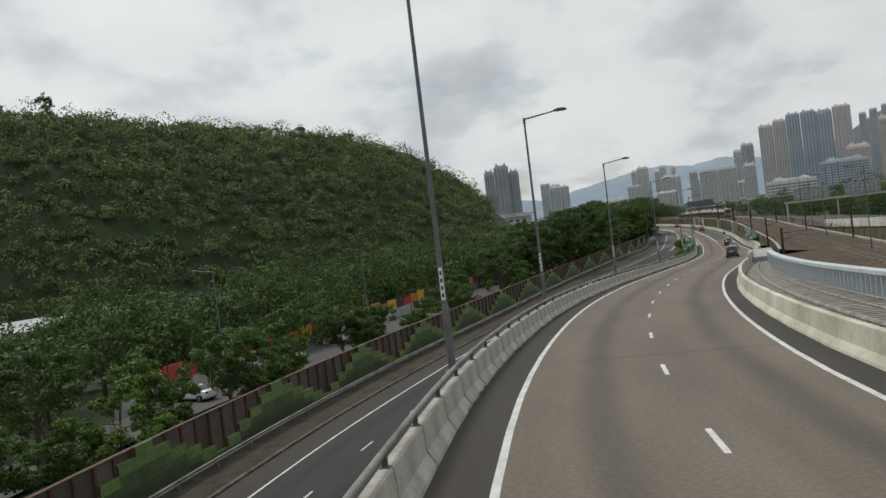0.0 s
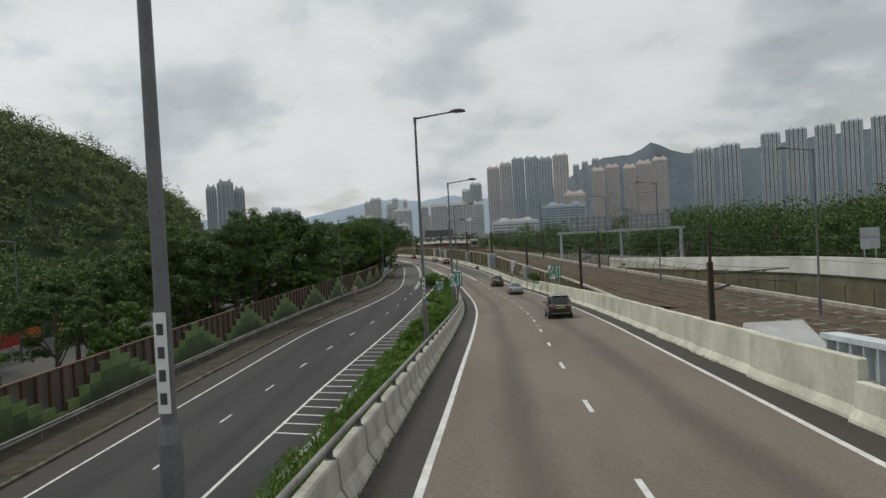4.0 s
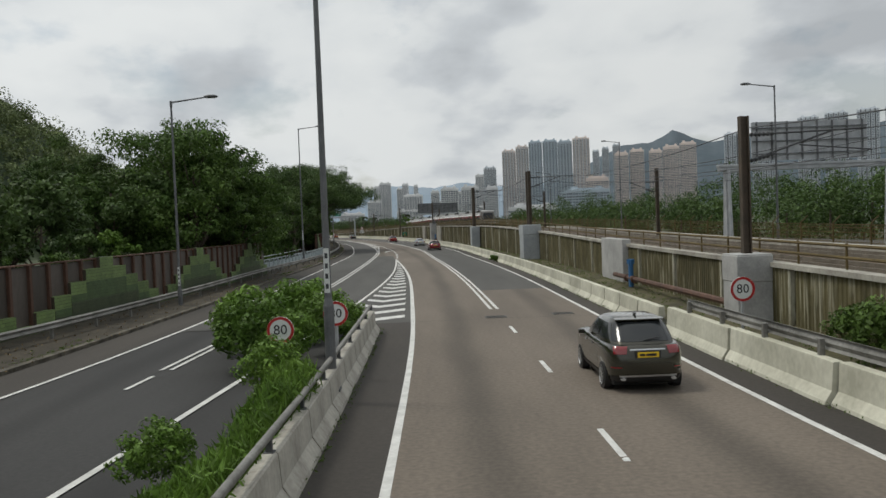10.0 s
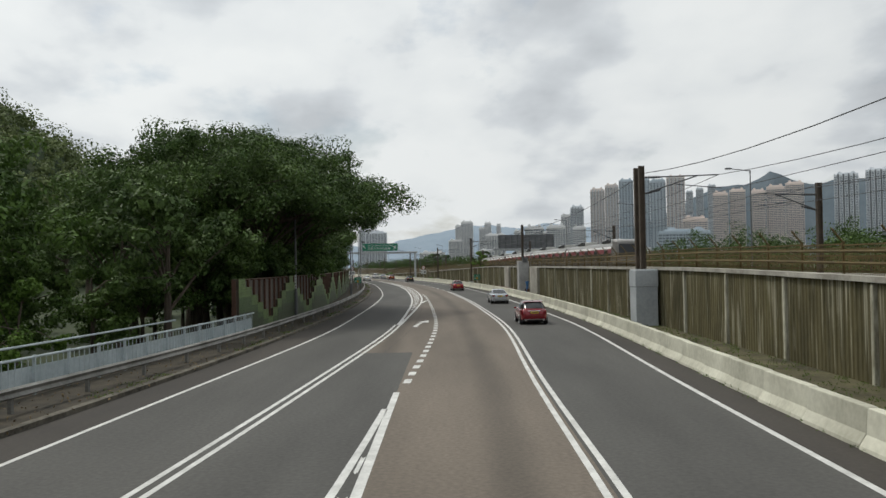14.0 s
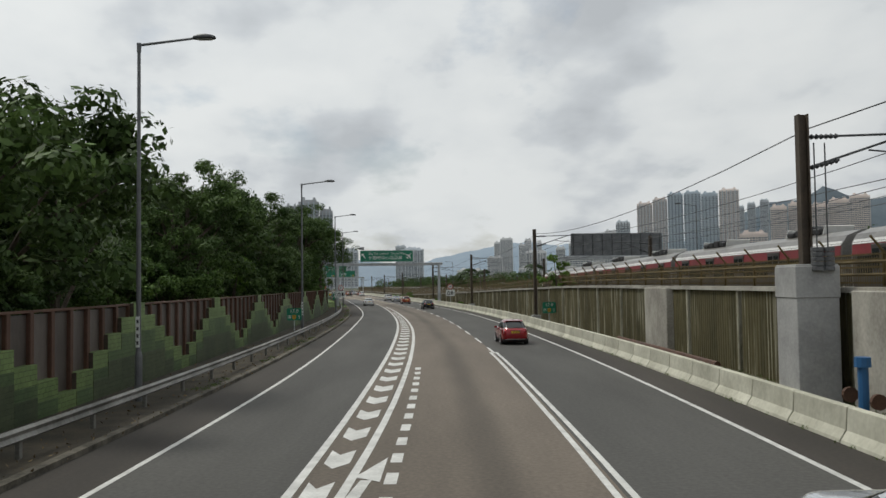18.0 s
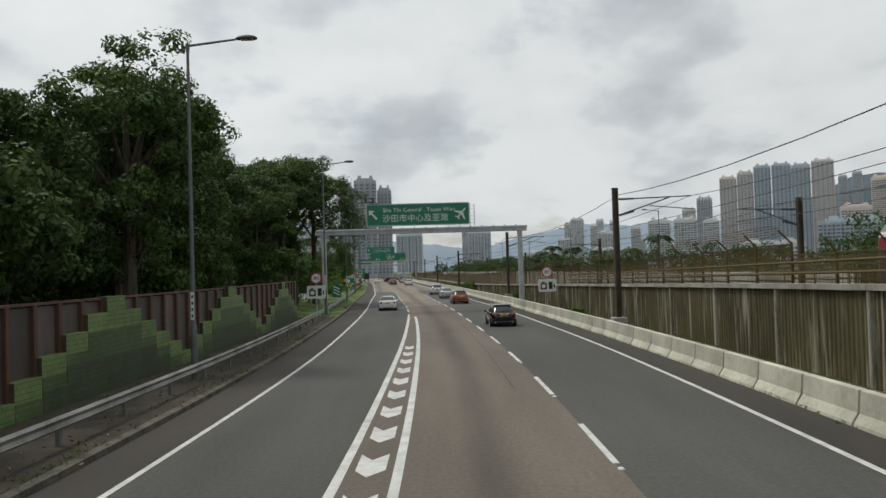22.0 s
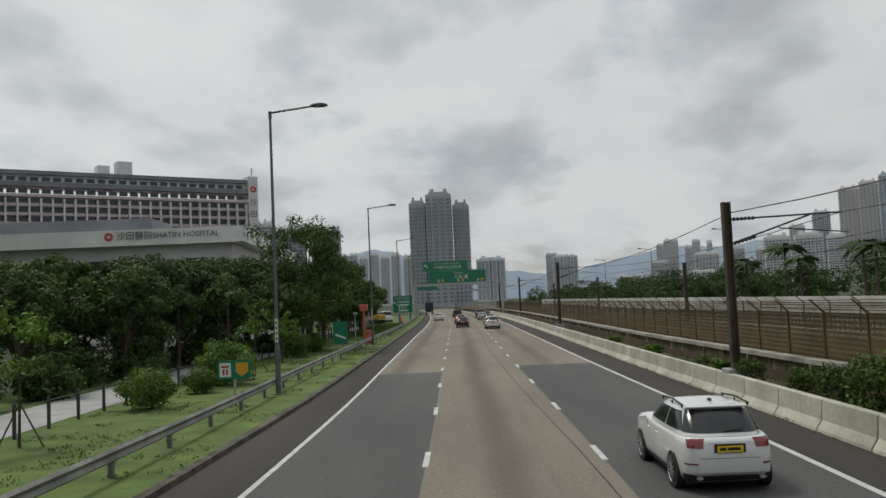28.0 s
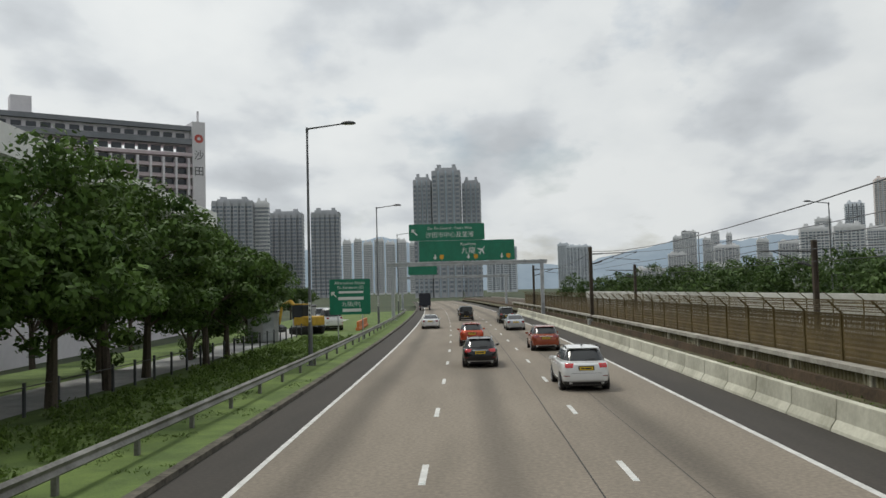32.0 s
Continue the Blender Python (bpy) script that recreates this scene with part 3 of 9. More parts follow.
mk = marking("chevron_bars", "white painted chevron bars of the traffic islands")
s = 224.0
while s < 279:
    chevron_bar(mk, LOW_R, EDGE_L, s, 1.1 if s < 245 else 1.3, -1.25 * min(1, (EDGE_L(s) - LOW_R(s)) / 3), lambda q: 0.0)
    s += 3.0
s = 324.0
while s < 457:
    w = CHEV_R(s) - LOW_LANE(s)
    if w > 0.55:
        chevron_bar(mk, LOW_LANE, CHEV_R, s, 1.45, -0.55 * min(1, w), lambda q: 0.0)
    s += 3.2
s = 116.0
while s < 190:
    mesh_object("hatch", [at(s + o, d, LOWZ(s) + 0.005) for o, d in ((0, LOW_R(s)), (-0.9, LOW_R(s) + 2.6), (-0.7, LOW_R(s) + 2.6), (0.2, LOW_R(s)))], [(0, 1, 2, 3)], M_PAINT, mk)
    s += 2.1


def arrow(parent, s, d, bendy, length=4.5, slim=1.0):
    """A bent merging arrow painted on the lane."""
    left, right = [], []
    for k in range(9):
        u = k / 8 * 0.92
        c = d + bendy * u ** 1.7
        left.append((s + u * length, c - 0.11 - 0.05 * (1 - u)))
        right.append((s + u * length, c + 0.11 + 0.05 * (1 - u)))
    n = len(left)
    verts = [at(a, b, 0.006) for a, b in left + right]
    faces = [(i, i + n, i + n + 1, i + 1) for i in range(n - 1)]
    b0 = len(verts)
    e = d + bendy
    for a, b in ((s + length * 0.98, e - 0.42 * slim), (s + length * 0.88, e + 0.36 * slim), (s + length * 1.42, e + 0.38 * slim)):
        verts.append(at(a, b, 0.011))
    faces.append((b0, b0 + 1, b0 + 2))
    mesh_object("arrow", verts, faces, M_PAINT, parent)


mk = marking("road_studs", "small white reflective studs along the lanes")
stud = bpy.data.meshes.new("stud")
stud.from_pydata([(-0.06, -0.07, 0), (0.06, -0.07, 0), (0.06, 0.07, 0), (-0.06, 0.07, 0), (-0.04, -0.04, 0.03), (0.04, -0.04, 0.03), (0.04, 0.04, 0.03), (-0.04, 0.04, 0.03)], [], [(4, 5, 6, 7), (0, 1, 5, 4), (1, 2, 6, 5), (2, 3, 7, 6), (3, 0, 4, 7)])
stud.materials.append(M_SIGN_WHITE)
for k in range(44):
    s = 392.9 + k * 9.06
    for curve in ((LANE_R, LOW_LANE) if s > 490 else (LANE_R,)):
        o = new("stud", stud)
        o.parent = mk
        o.matrix_basis = spot(s, curve(s), 0.004)
for k in range(11):
    s = 128.2 + k * 9.0
    o = new("stud", stud)
    o.parent = mk
    o.matrix_basis = spot(s, LANE_R(s), float(RAMP(s)) + 0.004)
M_TAR = material("tar_seam", (0.012, 0.011, 0.010), (0.035, 0.032, 0.029), rough=0.7, scale=3, fine=20, bump=0.05)
tar = tagged(new("road_seam"), "dark tar seams and joints in the road surface", "road seam", kind="structure")
SEAM = knots((440, 2.2), (466, 2.3), (487, 2.75), (543, 3.0), (557, 2.6), (600, 2.3), (614, 2.6), (690, 2.6))
for name, curve, a, b, w in (("seam", SEAM, 440, 690, 0.035), ("seam", off(SEAM, 2.0), 560, 690, 0.025), ("seam", off(LOW_LANE, 1.1), 300, 380, 0.02)):
    sweep(name, lambda s: [(curve(s) - w / 2 + 0.03 * noise.noise((s * 0.3, 0, 0)), 0.003), (curve(s) + w / 2 + 0.03 * noise.noise((s * 0.3, 0, 0)), 0.003)], a, b, 2, M_TAR, tar)
for s, wide in ((145.2, 0.10), (146.0, 0.05), (81.0, 0.05), (28.0, 0.05), (222.0, 0.06)):
    verts = [at(s + o, EDGE_L(s) - 1.0 + k * (EDGE_R(s) - EDGE_L(s) + 1.6) / 8, float(RAMP(s + o)) + 0.004) for o in (0, wide) for k in range(9)]
    mesh_object("expansion_joint", verts, [(k, k + 1, k + 10, k + 9) for k in range(8)], M_TAR, tar)
M_IRON = material("cast_iron_cover", (0.03, 0.028, 0.026), (0.075, 0.07, 0.064), rough=0.6, scale=4, fine=30, bump=0.3, metal=0.3)
for s, d in ((222.7, 2.7), (223.0, 5.7)):
    bm = bmesh.new()
    box_bm(bm, (0.95, 0.75, 0.02), (0, 0, 0))
    for k in range(5):
        box_bm(bm, (0.80, 0.05, 0.02), (0, -0.26 + k * 0.13, 0.006))
    bevel(bm, 0.004)
    p = part("manhole_cover", bm, M_IRON)
    p.matrix_basis = spot(s, d, float(RAMP(s)) + 0.002)
    tagged(p, "dark cast-iron gully cover set in the asphalt", "manhole cover", "manhole covers")

mk = marking("merge_arrow", "white painted merge arrows")
arrow(mk, 315.7, -2.5, 0.5)
arrow(mk, 350.4, -2.0, 0.28, 4.3, 0.7)


# ---- barriers and walls ----
def barrier_points(h, top=0.22, foot=0.58):
    return [(0, 0), (0.02, 0.08), (0.17, 0.30), (0.21, h - 0.02), (0.23, h), (0.21 + top, h), (foot - 0.10, 0.3), (foot, 0)]


def barrier_mesh(name, h, length, gap=0.03):
    """A concrete block of that length along +y with bevelled ends; the traffic face looks to -x."""
    pts = barrier_points(h)
    n = len(pts)
    ys = [(-length / 2 + gap, 0.02), (-length / 2 + gap + 0.03, 0.0), (length / 2 - gap - 0.03, 0.0), (length / 2 - gap, 0.02)]
    verts, faces = [], []
    cx = sum(p[0] for p in pts) / n
    for y, inset in ys:
        for x, z in pts:
            verts.append((x + (cx - x) * inset * 2, y, z * (1 - inset)))
    for i in range(len(ys) - 1):
        for j in range(n):
            a, b = i * n + j, i * n + (j + 1) % n
            faces.append((a, a + n, b + n, b))
    faces.append(tuple(range(n)))
    faces.append(tuple(range(3 * n, 4 * n))[::-1])
    me = bpy.data.meshes.new(name)
    me.from_pydata(verts, [], faces)
    me.update()
    return me


def slope_spot(s, d, zf, flip=False, ds=1.5):
    """A pose on the road at s whose y runs along it, pitched with its slope."""
    p = at(s, d, zf(s))
    pitch = math.degrees(math.atan2(zf(s + ds) - zf(s - ds), 2 * ds))
    m = pose(p.x, p.y, p.z, 0, 0, heading(s))
    turn = pose(0, 0, 0, pitch, 0, 0)
    return m @ turn @ (pose(0, 0, 0, 0, 0, 180) if flip else Matrix.Identity(4))


ZERO = lambda s: 0.0
blk = barrier_mesh("barrier_block", 0.85, 3.0)
blk.materials.append(M_CONCRETE)
barrier = tagged(new("barrier_right"), "pale precast concrete barrier blocks along the right shoulder", "barrier", kind="structure")
s = 218.0
while s < 730:
    shared("block", blk, barrier, slope_spot(s, BAR_R(s), ZERO))
    s += 3.0
high = barrier_mesh("wall_block", 1.42, 8.0, 0.02)
high.materials.append(M_CONCRETE)
wall = tagged(new("wall_right"), "pale weathered concrete parapet wall in long sections", "wall", kind="structure")
for k in range(12):
    s = 93 + 4 + k * 7.9
    if s < 184:
        shared("section", high, wall, slope_spot(s, BAR_R(s), RAMP))
low = barrier_mesh("low_block", 0.92, 6.0, 0.02)
low.materials.append(M_CONCRETE)
for k in range(28):
    s = 90 - k * 6.0
    shared("section", low, wall, slope_spot(s, BAR_R(s), RAMP))
for k in range(5):
    s = 188.6 + k * 6.0
    shared("section", low, wall, slope_spot(s, BAR_R(s), RAMP))
side = barrier_mesh("parapet_block", 0.82, 3.0, 0.035)
side.materials.append(M_CONC_OLD)
parapet = tagged(new("parapet_left"), "weathered lichen-stained concrete parapet with a steel rail on top", "parapet", kind="structure")
post_bm = bmesh.new()
box_bm(post_bm, (0.09, 0.12, 0.24), (0, 0, 0.11))
box_bm(post_bm, (0.16, 0.20, 0.03), (0, 0, 0.0))
bevel(post_bm, 0.01)
post_me = bpy.data.meshes.new("rail_bracket")
post_bm.to_mesh(post_me)
post_bm.free()
post_me.materials.append(M_STEEL_DARK)
s = -40.0
while s < 219:
    shared("block", side, parapet, slope_spot(s, BAR_L(s), RAMP, flip=True))
    shared("bracket", post_me, parapet, slope_spot(s + 1.5, BAR_L(s + 1.5) - 0.34, lambda q: RAMP(q) + 0.82))
    s += 3.0


def pipe_section(d, z, r, n=8):
    return [(d + r * math.cos(2 * math.pi * k / n), z + r * math.sin(2 * math.pi * k / n)) for k in range(n)]


sweep("top_rail", lambda s: pipe_section(BAR_L(s) - 0.34, RAMP(s) + 1.06, 0.062), -40, 219, 2.5, M_GUARD, parapet, closed=True, smooth=True)
tagged(sweep("ramp_retaining_wall", lambda s: [(BAR_L(s) - 0.58, RAMP(s) + 0.05), (BAR_L(s) - 0.62, min(RAMP(s), LOWZ(s)) - 0.3)], -75, 220, 4, M_CONC_OLD), "stained concrete side wall of the ramp", "wall", kind="structure")
tagged(sweep("ramp_side_right", lambda s: [(BAR_R(s) + 0.58, RAMP(s) + 0.05), (BAR_R(s) + 0.62, -1.8)], -75, 200, 4, M_CONC_GREY), "concrete side wall of the ramp", "wall", kind="structure")

# kerbs
M_KERB = material("dirty_kerb", (0.030, 0.026, 0.018), (0.15, 0.135, 0.105), rough=0.9, scale=1.2, fine=10, bump=0.3)
tagged(sweep("kerb_left", lambda s: [(KERB_L(s), LOWZ(s) - 0.1), (KERB_L(s), LOWZ(s) + 0.13), (KERB_L(s) - 0.25, LOWZ(s) + 0.14), (KERB_L(s) - 0.25, LOWZ(s) - 0.1)], -75, END, 4, M_KERB), "dirty low concrete kerb", "kerb", kind="structure")
PLANT_L = lambda s: min(LOW_R(s) + 2.7, BAR_L(s) - 1.0)
tagged(sweep("kerb_planter", lambda s: [(PLANT_L(s), LOWZ(s) - 0.1), (PLANT_L(s), LOWZ(s) + 0.35), (PLANT_L(s) + 0.3, LOWZ(s) + 0.36), (PLANT_L(s) + 0.3, LOWZ(s))], 96, 221, 3, M_CONC_GREY), "pale concrete kerb of the planted median", "kerb", kind="structure")
tagged(sweep("planter_soil", lambda s: [(PLANT_L(s) + 0.3, LOWZ(s) + 0.28), (BAR_L(s) - 0.6, max(LOWZ(s) + 0.4, min(RAMP(s) - 0.1, LOWZ(s) + 0.9)))], 96, 221, 3, M_SOIL), "dark soil of the planted median", "soil", kind="structure")

# ---- ribbed retaining wall of the railway ----
def dripped_wall(name, low, high, lime):
    """Mossy brown concrete with white lime runs that thicken towards the foot; local z runs from 0 to 1."""
    m = material(name, low, high, rough=0.9, scale=0.9, fine=9, bump=0.3, spread=0.6, streak=(1.6, 1.6, 1.0), vary=0.12)
    n, l = m.node_tree.nodes, m.node_tree.links
    bsdf = n["Principled BSDF"]
    src = bsdf.inputs["Base Color"].links[0].from_socket
    tc = n.new("ShaderNodeTexCoord")
    own = n.new("ShaderNodeObjectInfo")
    far = n.new("ShaderNodeVectorMath")
    far.operation = "MULTIPLY_ADD"
    far.inputs[1].default_value = (29.0, 61.0, 17.0)
    l.new(own.outputs["Random"], far.inputs[0])
    l.new(tc.outputs["Object"], far.inputs[2])
    mp = n.new("ShaderNodeMapping")
    mp.inputs["Scale"].default_value = (2.0, 6.5, 0.9)
    l.new(far.outputs["Vector"], mp.inputs["Vector"])
    run = n.new("ShaderNodeTexNoise")
    run.inputs["Scale"].default_value, run.inputs["Detail"].default_value = 1.0, 4.0
    l.new(mp.outputs["Vector"], run.inputs["Vector"])
    patch = n.new("ShaderNodeTexNoise")
    patch.inputs["Scale"].default_value, patch.inputs["Detail"].default_value = 0.55, 2.0
    l.new(far.outputs["Vector"], patch.inputs["Vector"])
    both = n.new("ShaderNodeMath")
    both.operation = "MULTIPLY_ADD"
    both.inputs[1].default_value = 0.55
    l.new(patch.outputs["Fac"], both.inputs[0])
    l.new(run.outputs["Fac"], both.inputs[2])
    mask = n.new("ShaderNodeMapRange")
    mask.inputs["From Min"].default_value, mask.inputs["From Max"].default_value = 0.84, 1.0
    mask.inputs["To Min"].default_value, mask.inputs["To Max"].default_value = 0.0, 0.85
    l.new(both.outputs[0], mask.inputs["Value"])
    mix = n.new("ShaderNodeMix")
    mix.data_type = "RGBA"
    mix.inputs["B"].default_value = (*lime, 1)
    l.new(mask.outputs["Result"], mix.inputs["Factor"])
    l.new(src, mix.inputs["A"])
    l.new(mix.outputs["Result"], bsdf.inputs["Base Color"])
    return m


M_RIB = dripped_wall("stained_ribbed_wall", (0.052, 0.046, 0.018), (0.130, 0.112, 0.052), (0.36, 0.34, 0.25))
M_PILASTER = material("pale_pilaster", (0.15, 0.135, 0.085), (0.56, 0.54, 0.43), rough=0.85, scale=2.6, fine=8, bump=0.2, streak=(1, 1, 0.3), vary=0.12)


def ribbed_panel(length, ribs):
    """A unit-high corrugated wall panel along +y."""
    pts = []
    for k in range(ribs):
        y = -length / 2 + length * k / ribs
        w = length / ribs
        pts += [(0.0, y), (-0.03, y + 0.18 * w), (-0.03, y + 0.55 * w), (0.0, y + 0.73 * w)]
    pts.append((0.0, length / 2))
    verts = [(x, y, 0) for x, y in pts] + [(x, y, 1) for x, y in pts]
    n = len(pts)
    faces = [(i, i + n, i + n + 1, i + 1) for i in range(n - 1)]
    me = bpy.data.meshes.new("ribbed_panel")
    me.from_pydata(verts, [], faces)
    me.materials.append(M_RIB)
    return me


def unit_box(name, sx, sy, mat, chamfer=0.03):
    bm = bmesh.new()
    box_bm(bm, (sx, sy, 1), (0, 0, 0.5))
    bevel(bm, chamfer)
    me = bpy.data.meshes.new(name)
    bm.to_mesh(me)
    bm.free()
    me.materials.append(mat)
    return me


M_FENCE = material("brown_fence_mesh", (0.070, 0.048, 0.013), (0.142, 0.100, 0.032), rough=0.75, scale=0.8, fine=10, bump=0.1)
rib = ribbed_panel(5.7, 22)
pil = unit_box("pilaster", 0.20, 0.15, M_PILASTER)
rwall = tagged(new("retaining_wall"), "stained ribbed concrete retaining wall below the railway", "wall", kind="structure")
s = 150.0
while s < 760:
    h = float(WALL_Z(s)) - 0.35
    shared("panel", rib, rwall, spot(s, WALL_R(s), 0.35) @ Matrix.Diagonal((1, 1, h, 1)))
    shared("pilaster", pil, rwall, spot(s + 3.0, WALL_R(s + 3), 0.3) @ Matrix.Diagonal((1, 1, h + 0.06, 1)))
    s += 6.0
sweep("coping", lambda s: [(WALL_R(s) - 0.14, WALL_Z(s)), (WALL_R(s) - 0.14, WALL_Z(s) + 0.16), (WALL_R(s) + 0.35, WALL_Z(s) + 0.16), (WALL_R(s) + 0.35, WALL_Z(s) - 0.6)], 147, 760, 4, M_CONC_OLD, rwall)
tagged(sweep("verge_railway", lambda s: [(WALL_R(s) + 0.33, WALL_Z(s) - 0.05), (max(WALL_R(s) + 0.4, RAIL_D(s) - 5.45), RAIL_Z(s) - 0.15)], 147, 250, 4, M_BALLAST), "brown dirt strip between the wall and the track", "verge", kind="structure")
tagged(sweep("verge_girder", lambda s: [(BAR_R(s) + 0.63, RAIL_Z(s) - 0.9), (13.2, RAIL_Z(s) - 0.35), (max(13.6, RAIL_D(s) - 5.45), RAIL_Z(s) - 0.12)], -75, 148, 4, M_BALLAST), "brown dirt ground below the girder beside the track", "verge", kind="structure")
tagged(sweep("rail_bed", lambda s: [(RAIL_D(s) - 5.6, RAIL_Z(s) - 1.2), (RAIL_D(s) - 5.4, RAIL_Z(s) - 0.1), (RAIL_D(s) - 3.8, RAIL_Z(s)), (RAIL_D(s) + 4.4, RAIL_Z(s)), (RAIL_D(s) + 6.0, RAIL_Z(s) - 0.3), (RAIL_D(s) + 7.2, RAIL_Z(s) - 3.2)], -75, END, 4, M_BALLAST), "rust-brown railway ballast bed", "railway", kind="structure")
M_RAIL = material("worn_brown_rail", (0.11, 0.092, 0.068), (0.23, 0.20, 0.16), rough=0.5, scale=1.0, fine=12, bump=0.05, metal=0.3)
tracks = tagged(new("rail_tracks"), "rusty steel rails of the double railway track", "railway track", kind="structure")
for o in (-2.72, -1.28, 1.58, 3.02):
    sweep("rail", lambda s: [(RAIL_D(s) + o - 0.05, RAIL_Z(s)), (RAIL_D(s) + o - 0.035, RAIL_Z(s) + 0.17), (RAIL_D(s) + o + 0.035, RAIL_Z(s) + 0.17), (RAIL_D(s) + o + 0.05, RAIL_Z(s))], -75, END, 4, M_RAIL, tracks)
slp = unit_box("sleeper", 2.5, 0.26, M_CONC_OLD, 0.02)
s = 20.0
while s < 150:
    for o in (-2.0, 2.3):
        shared("sleeper", slp, tracks, spot(s, RAIL_D(s) + o, RAIL_Z(s) - 0.02) @ Matrix.Diagonal((1, 1, 0.07, 1)))
    s += 3.0
cable = tagged(new("cable_trough"), "pale concrete cable trough beside the track", "cable trough", kind="structure")
sweep("trough", lambda s: [(RAIL_D(s) + 4.9, RAIL_Z(s) - 0.2), (RAIL_D(s) + 4.9, RAIL_Z(s) + 0.25), (RAIL_D(s) + 5.4, RAIL_Z(s) + 0.25), (RAIL_D(s) + 5.4, RAIL_Z(s) - 0.2)], -75, END, 5, M_CONC_OLD, cable)
for z in (0.5, 0.85):
    sweep("pipe", lambda s: pipe_section(WALL_R(s) + 0.25, WALL_Z(s) + z, 0.05, 6), 147, 480, 5, M_FENCE, cable, closed=True)
stake = unit_box("stake", 0.06, 0.06, M_FENCE, 0.006)
for k in range(34):
    s = 168 + k * 3.0
    shared("stake", stake, cable, spot(s, WALL_R(s) + 0.25, WALL_Z(s) + 0.1) @ Matrix.Diagonal((1, 1, 0.82, 1)))

# ---- wire mesh railway fence ----


def mesh_panel(name, length, height, gap, bar):
    bm_v, bm_f = [], []

    def quad(y0, z0, y1, z1, x=0.0):
        b = len(bm_v)
        bm_v.extend([(x, y0, z0), (x, y1, z0), (x, y1, z1), (x, y0, z1)])
        bm_f.append((b, b + 1, b + 2, b + 3))
    n = int(length / gap)
    for k in range(n):
        y = -length / 2 + (k + 0.5) * length / n
        quad(y - bar / 2, 0.06, y + bar / 2, height)
    m = int(height / gap / 1.6)
    for k in range(m):
        z = 0.06 + (k + 0.5) * (height - 0.06) / m
        quad(-length / 2, z - bar / 2, length / 2, z + bar / 2, 0.004)
    for x in (-0.025, 0.025):                    # top rail, a thin box
        quad(-length / 2, height, length / 2, height + 0.05, x)
    b = len(bm_v) - 8
    bm_f += [(b, b + 1, b + 5, b + 4), (b + 3, b + 2, b + 6, b + 7)]
    me = bpy.data.meshes.new(name)
    me.from_pydata(bm_v, [], bm_f)
    me.materials.append(M_FENCE)
    return me


def fence_post(name, height, arm):
    bm = bmesh.new()
    box_bm(bm, (0.08, 0.08, height), (0, 0, height / 2))
    if arm:
        tube_bm(bm, (0, 0, height - 0.02), (arm, 0, height + 0.42), 0.035, seg=6)
    me = bpy.data.meshes.new(name)
    bm.to_mesh(me)
    bm.free()
    me.materials.append(M_FENCE)
    return me


def mesh_fence(label, curve, zf, s0, s1, height, pitch, arm, gap=0.12, bar=0.035):
    f = thing("mesh_fence", Matrix.Identity(4), label, "fence")
    pan, pst = mesh_panel("panel", pitch, height, gap, bar), fence_post("post", height + 0.1, arm)
    s = s0
    while s < s1:
        shared("panel", pan, f, spot(s + pitch / 2, curve(s + pitch / 2), zf(s)))
        shared("post", pst, f, spot(s, curve(s), zf(s)))
        s += pitch
    return f


mesh_fence("brown wire mesh fence with cranked barbed arms on the wall", off(WALL_R, 0.6), off(WALL_Z, 0.1), 270, 441, 0.95, 3.0, -0.35, 0.13, 0.05)
mesh_fence("brown wire mesh fence with cranked arms above the falling wall", off(WALL_R, 0.55), off(WALL_Z, 0.05), 441, 510, 1.4, 3.0, -0.45, 0.13, 0.06)
mesh_fence("brown wire mesh fence beside the railway", off(WALL_R, 0.5), off(WALL_Z, 0.05), 510, 742, 1.6, 3.0, -0.45, 0.11, 0.080)
strands = thing("barbed_strands", Matrix.Identity(4), "thin rusty strands strung along the cranked fence arms", "fence wire")
for o in (0.08, 0.17, 0.26, 0.35, 0.44):
    sweep("strand", lambda s: pipe_section(WALL_R(s) + 0.5 - o, WALL_Z(s) + 1.73 + o * 0.93, 0.012, 4), 441, 742, 3.0, M_FENCE, strands, closed=True)
mesh_fence("low brown wire mesh fence with cranked arms across the tracks", off(RAIL_D, 6.6), off(RAIL_Z, -0.1), 480, 720, 1.9, 4.0, -0.55, 0.16, 0.05)
mesh_fence("brown wire mesh fence across the tracks with cranked arms", off(RAIL_D, 7.0), off(RAIL_Z, -0.3), 60, 470, 1.5, 4.0, 0.45, 0.16, 0.04)

# ---- steel girder bridge beside the ramp ----
girder = thing("girder_bridge", Matrix.Identity(4), "pale blue painted steel plate girder with stiffeners beside the ramp", "bridge")
GIR = knots((-60, 15.0), (30, 12.6), (92, 10.6), (120, 10.0))
GZ = lambda s: float(RAMP(s)) + 0.45
sweep("flange", lambda s: [(GIR(s), GZ(s) + 0.78), (GIR(s), GZ(s) + 0.95), (GIR(s) + 0.6, GZ(s) + 0.95), (GIR(s) + 0.6, GZ(s) + 0.78)], -40, 100, 4, M_PALE_BLUE, girder, closed=True)
sweep("web", lambda s: [(GIR(s) + 0.28, GZ(s) - 0.5), (GIR(s) + 0.28, GZ(s) + 0.80), (GIR(s) + 0.32, GZ(s) + 0.80), (GIR(s) + 0.32, GZ(s) - 0.5)], -40, 100, 4, M_PALE_BLUE, girder, closed=True)
stf = unit_box("stiffener", 0.26, 0.07, M_PALE_BLUE, 0.005)
s = 6.0
while s < 100:
    shared("stiffener", stf, girder, spot(s, GIR(s) + 0.15, GZ(s) - 0.45) @ Matrix.Diagonal((1, 1, 1.24, 1)))
    s += 0.8
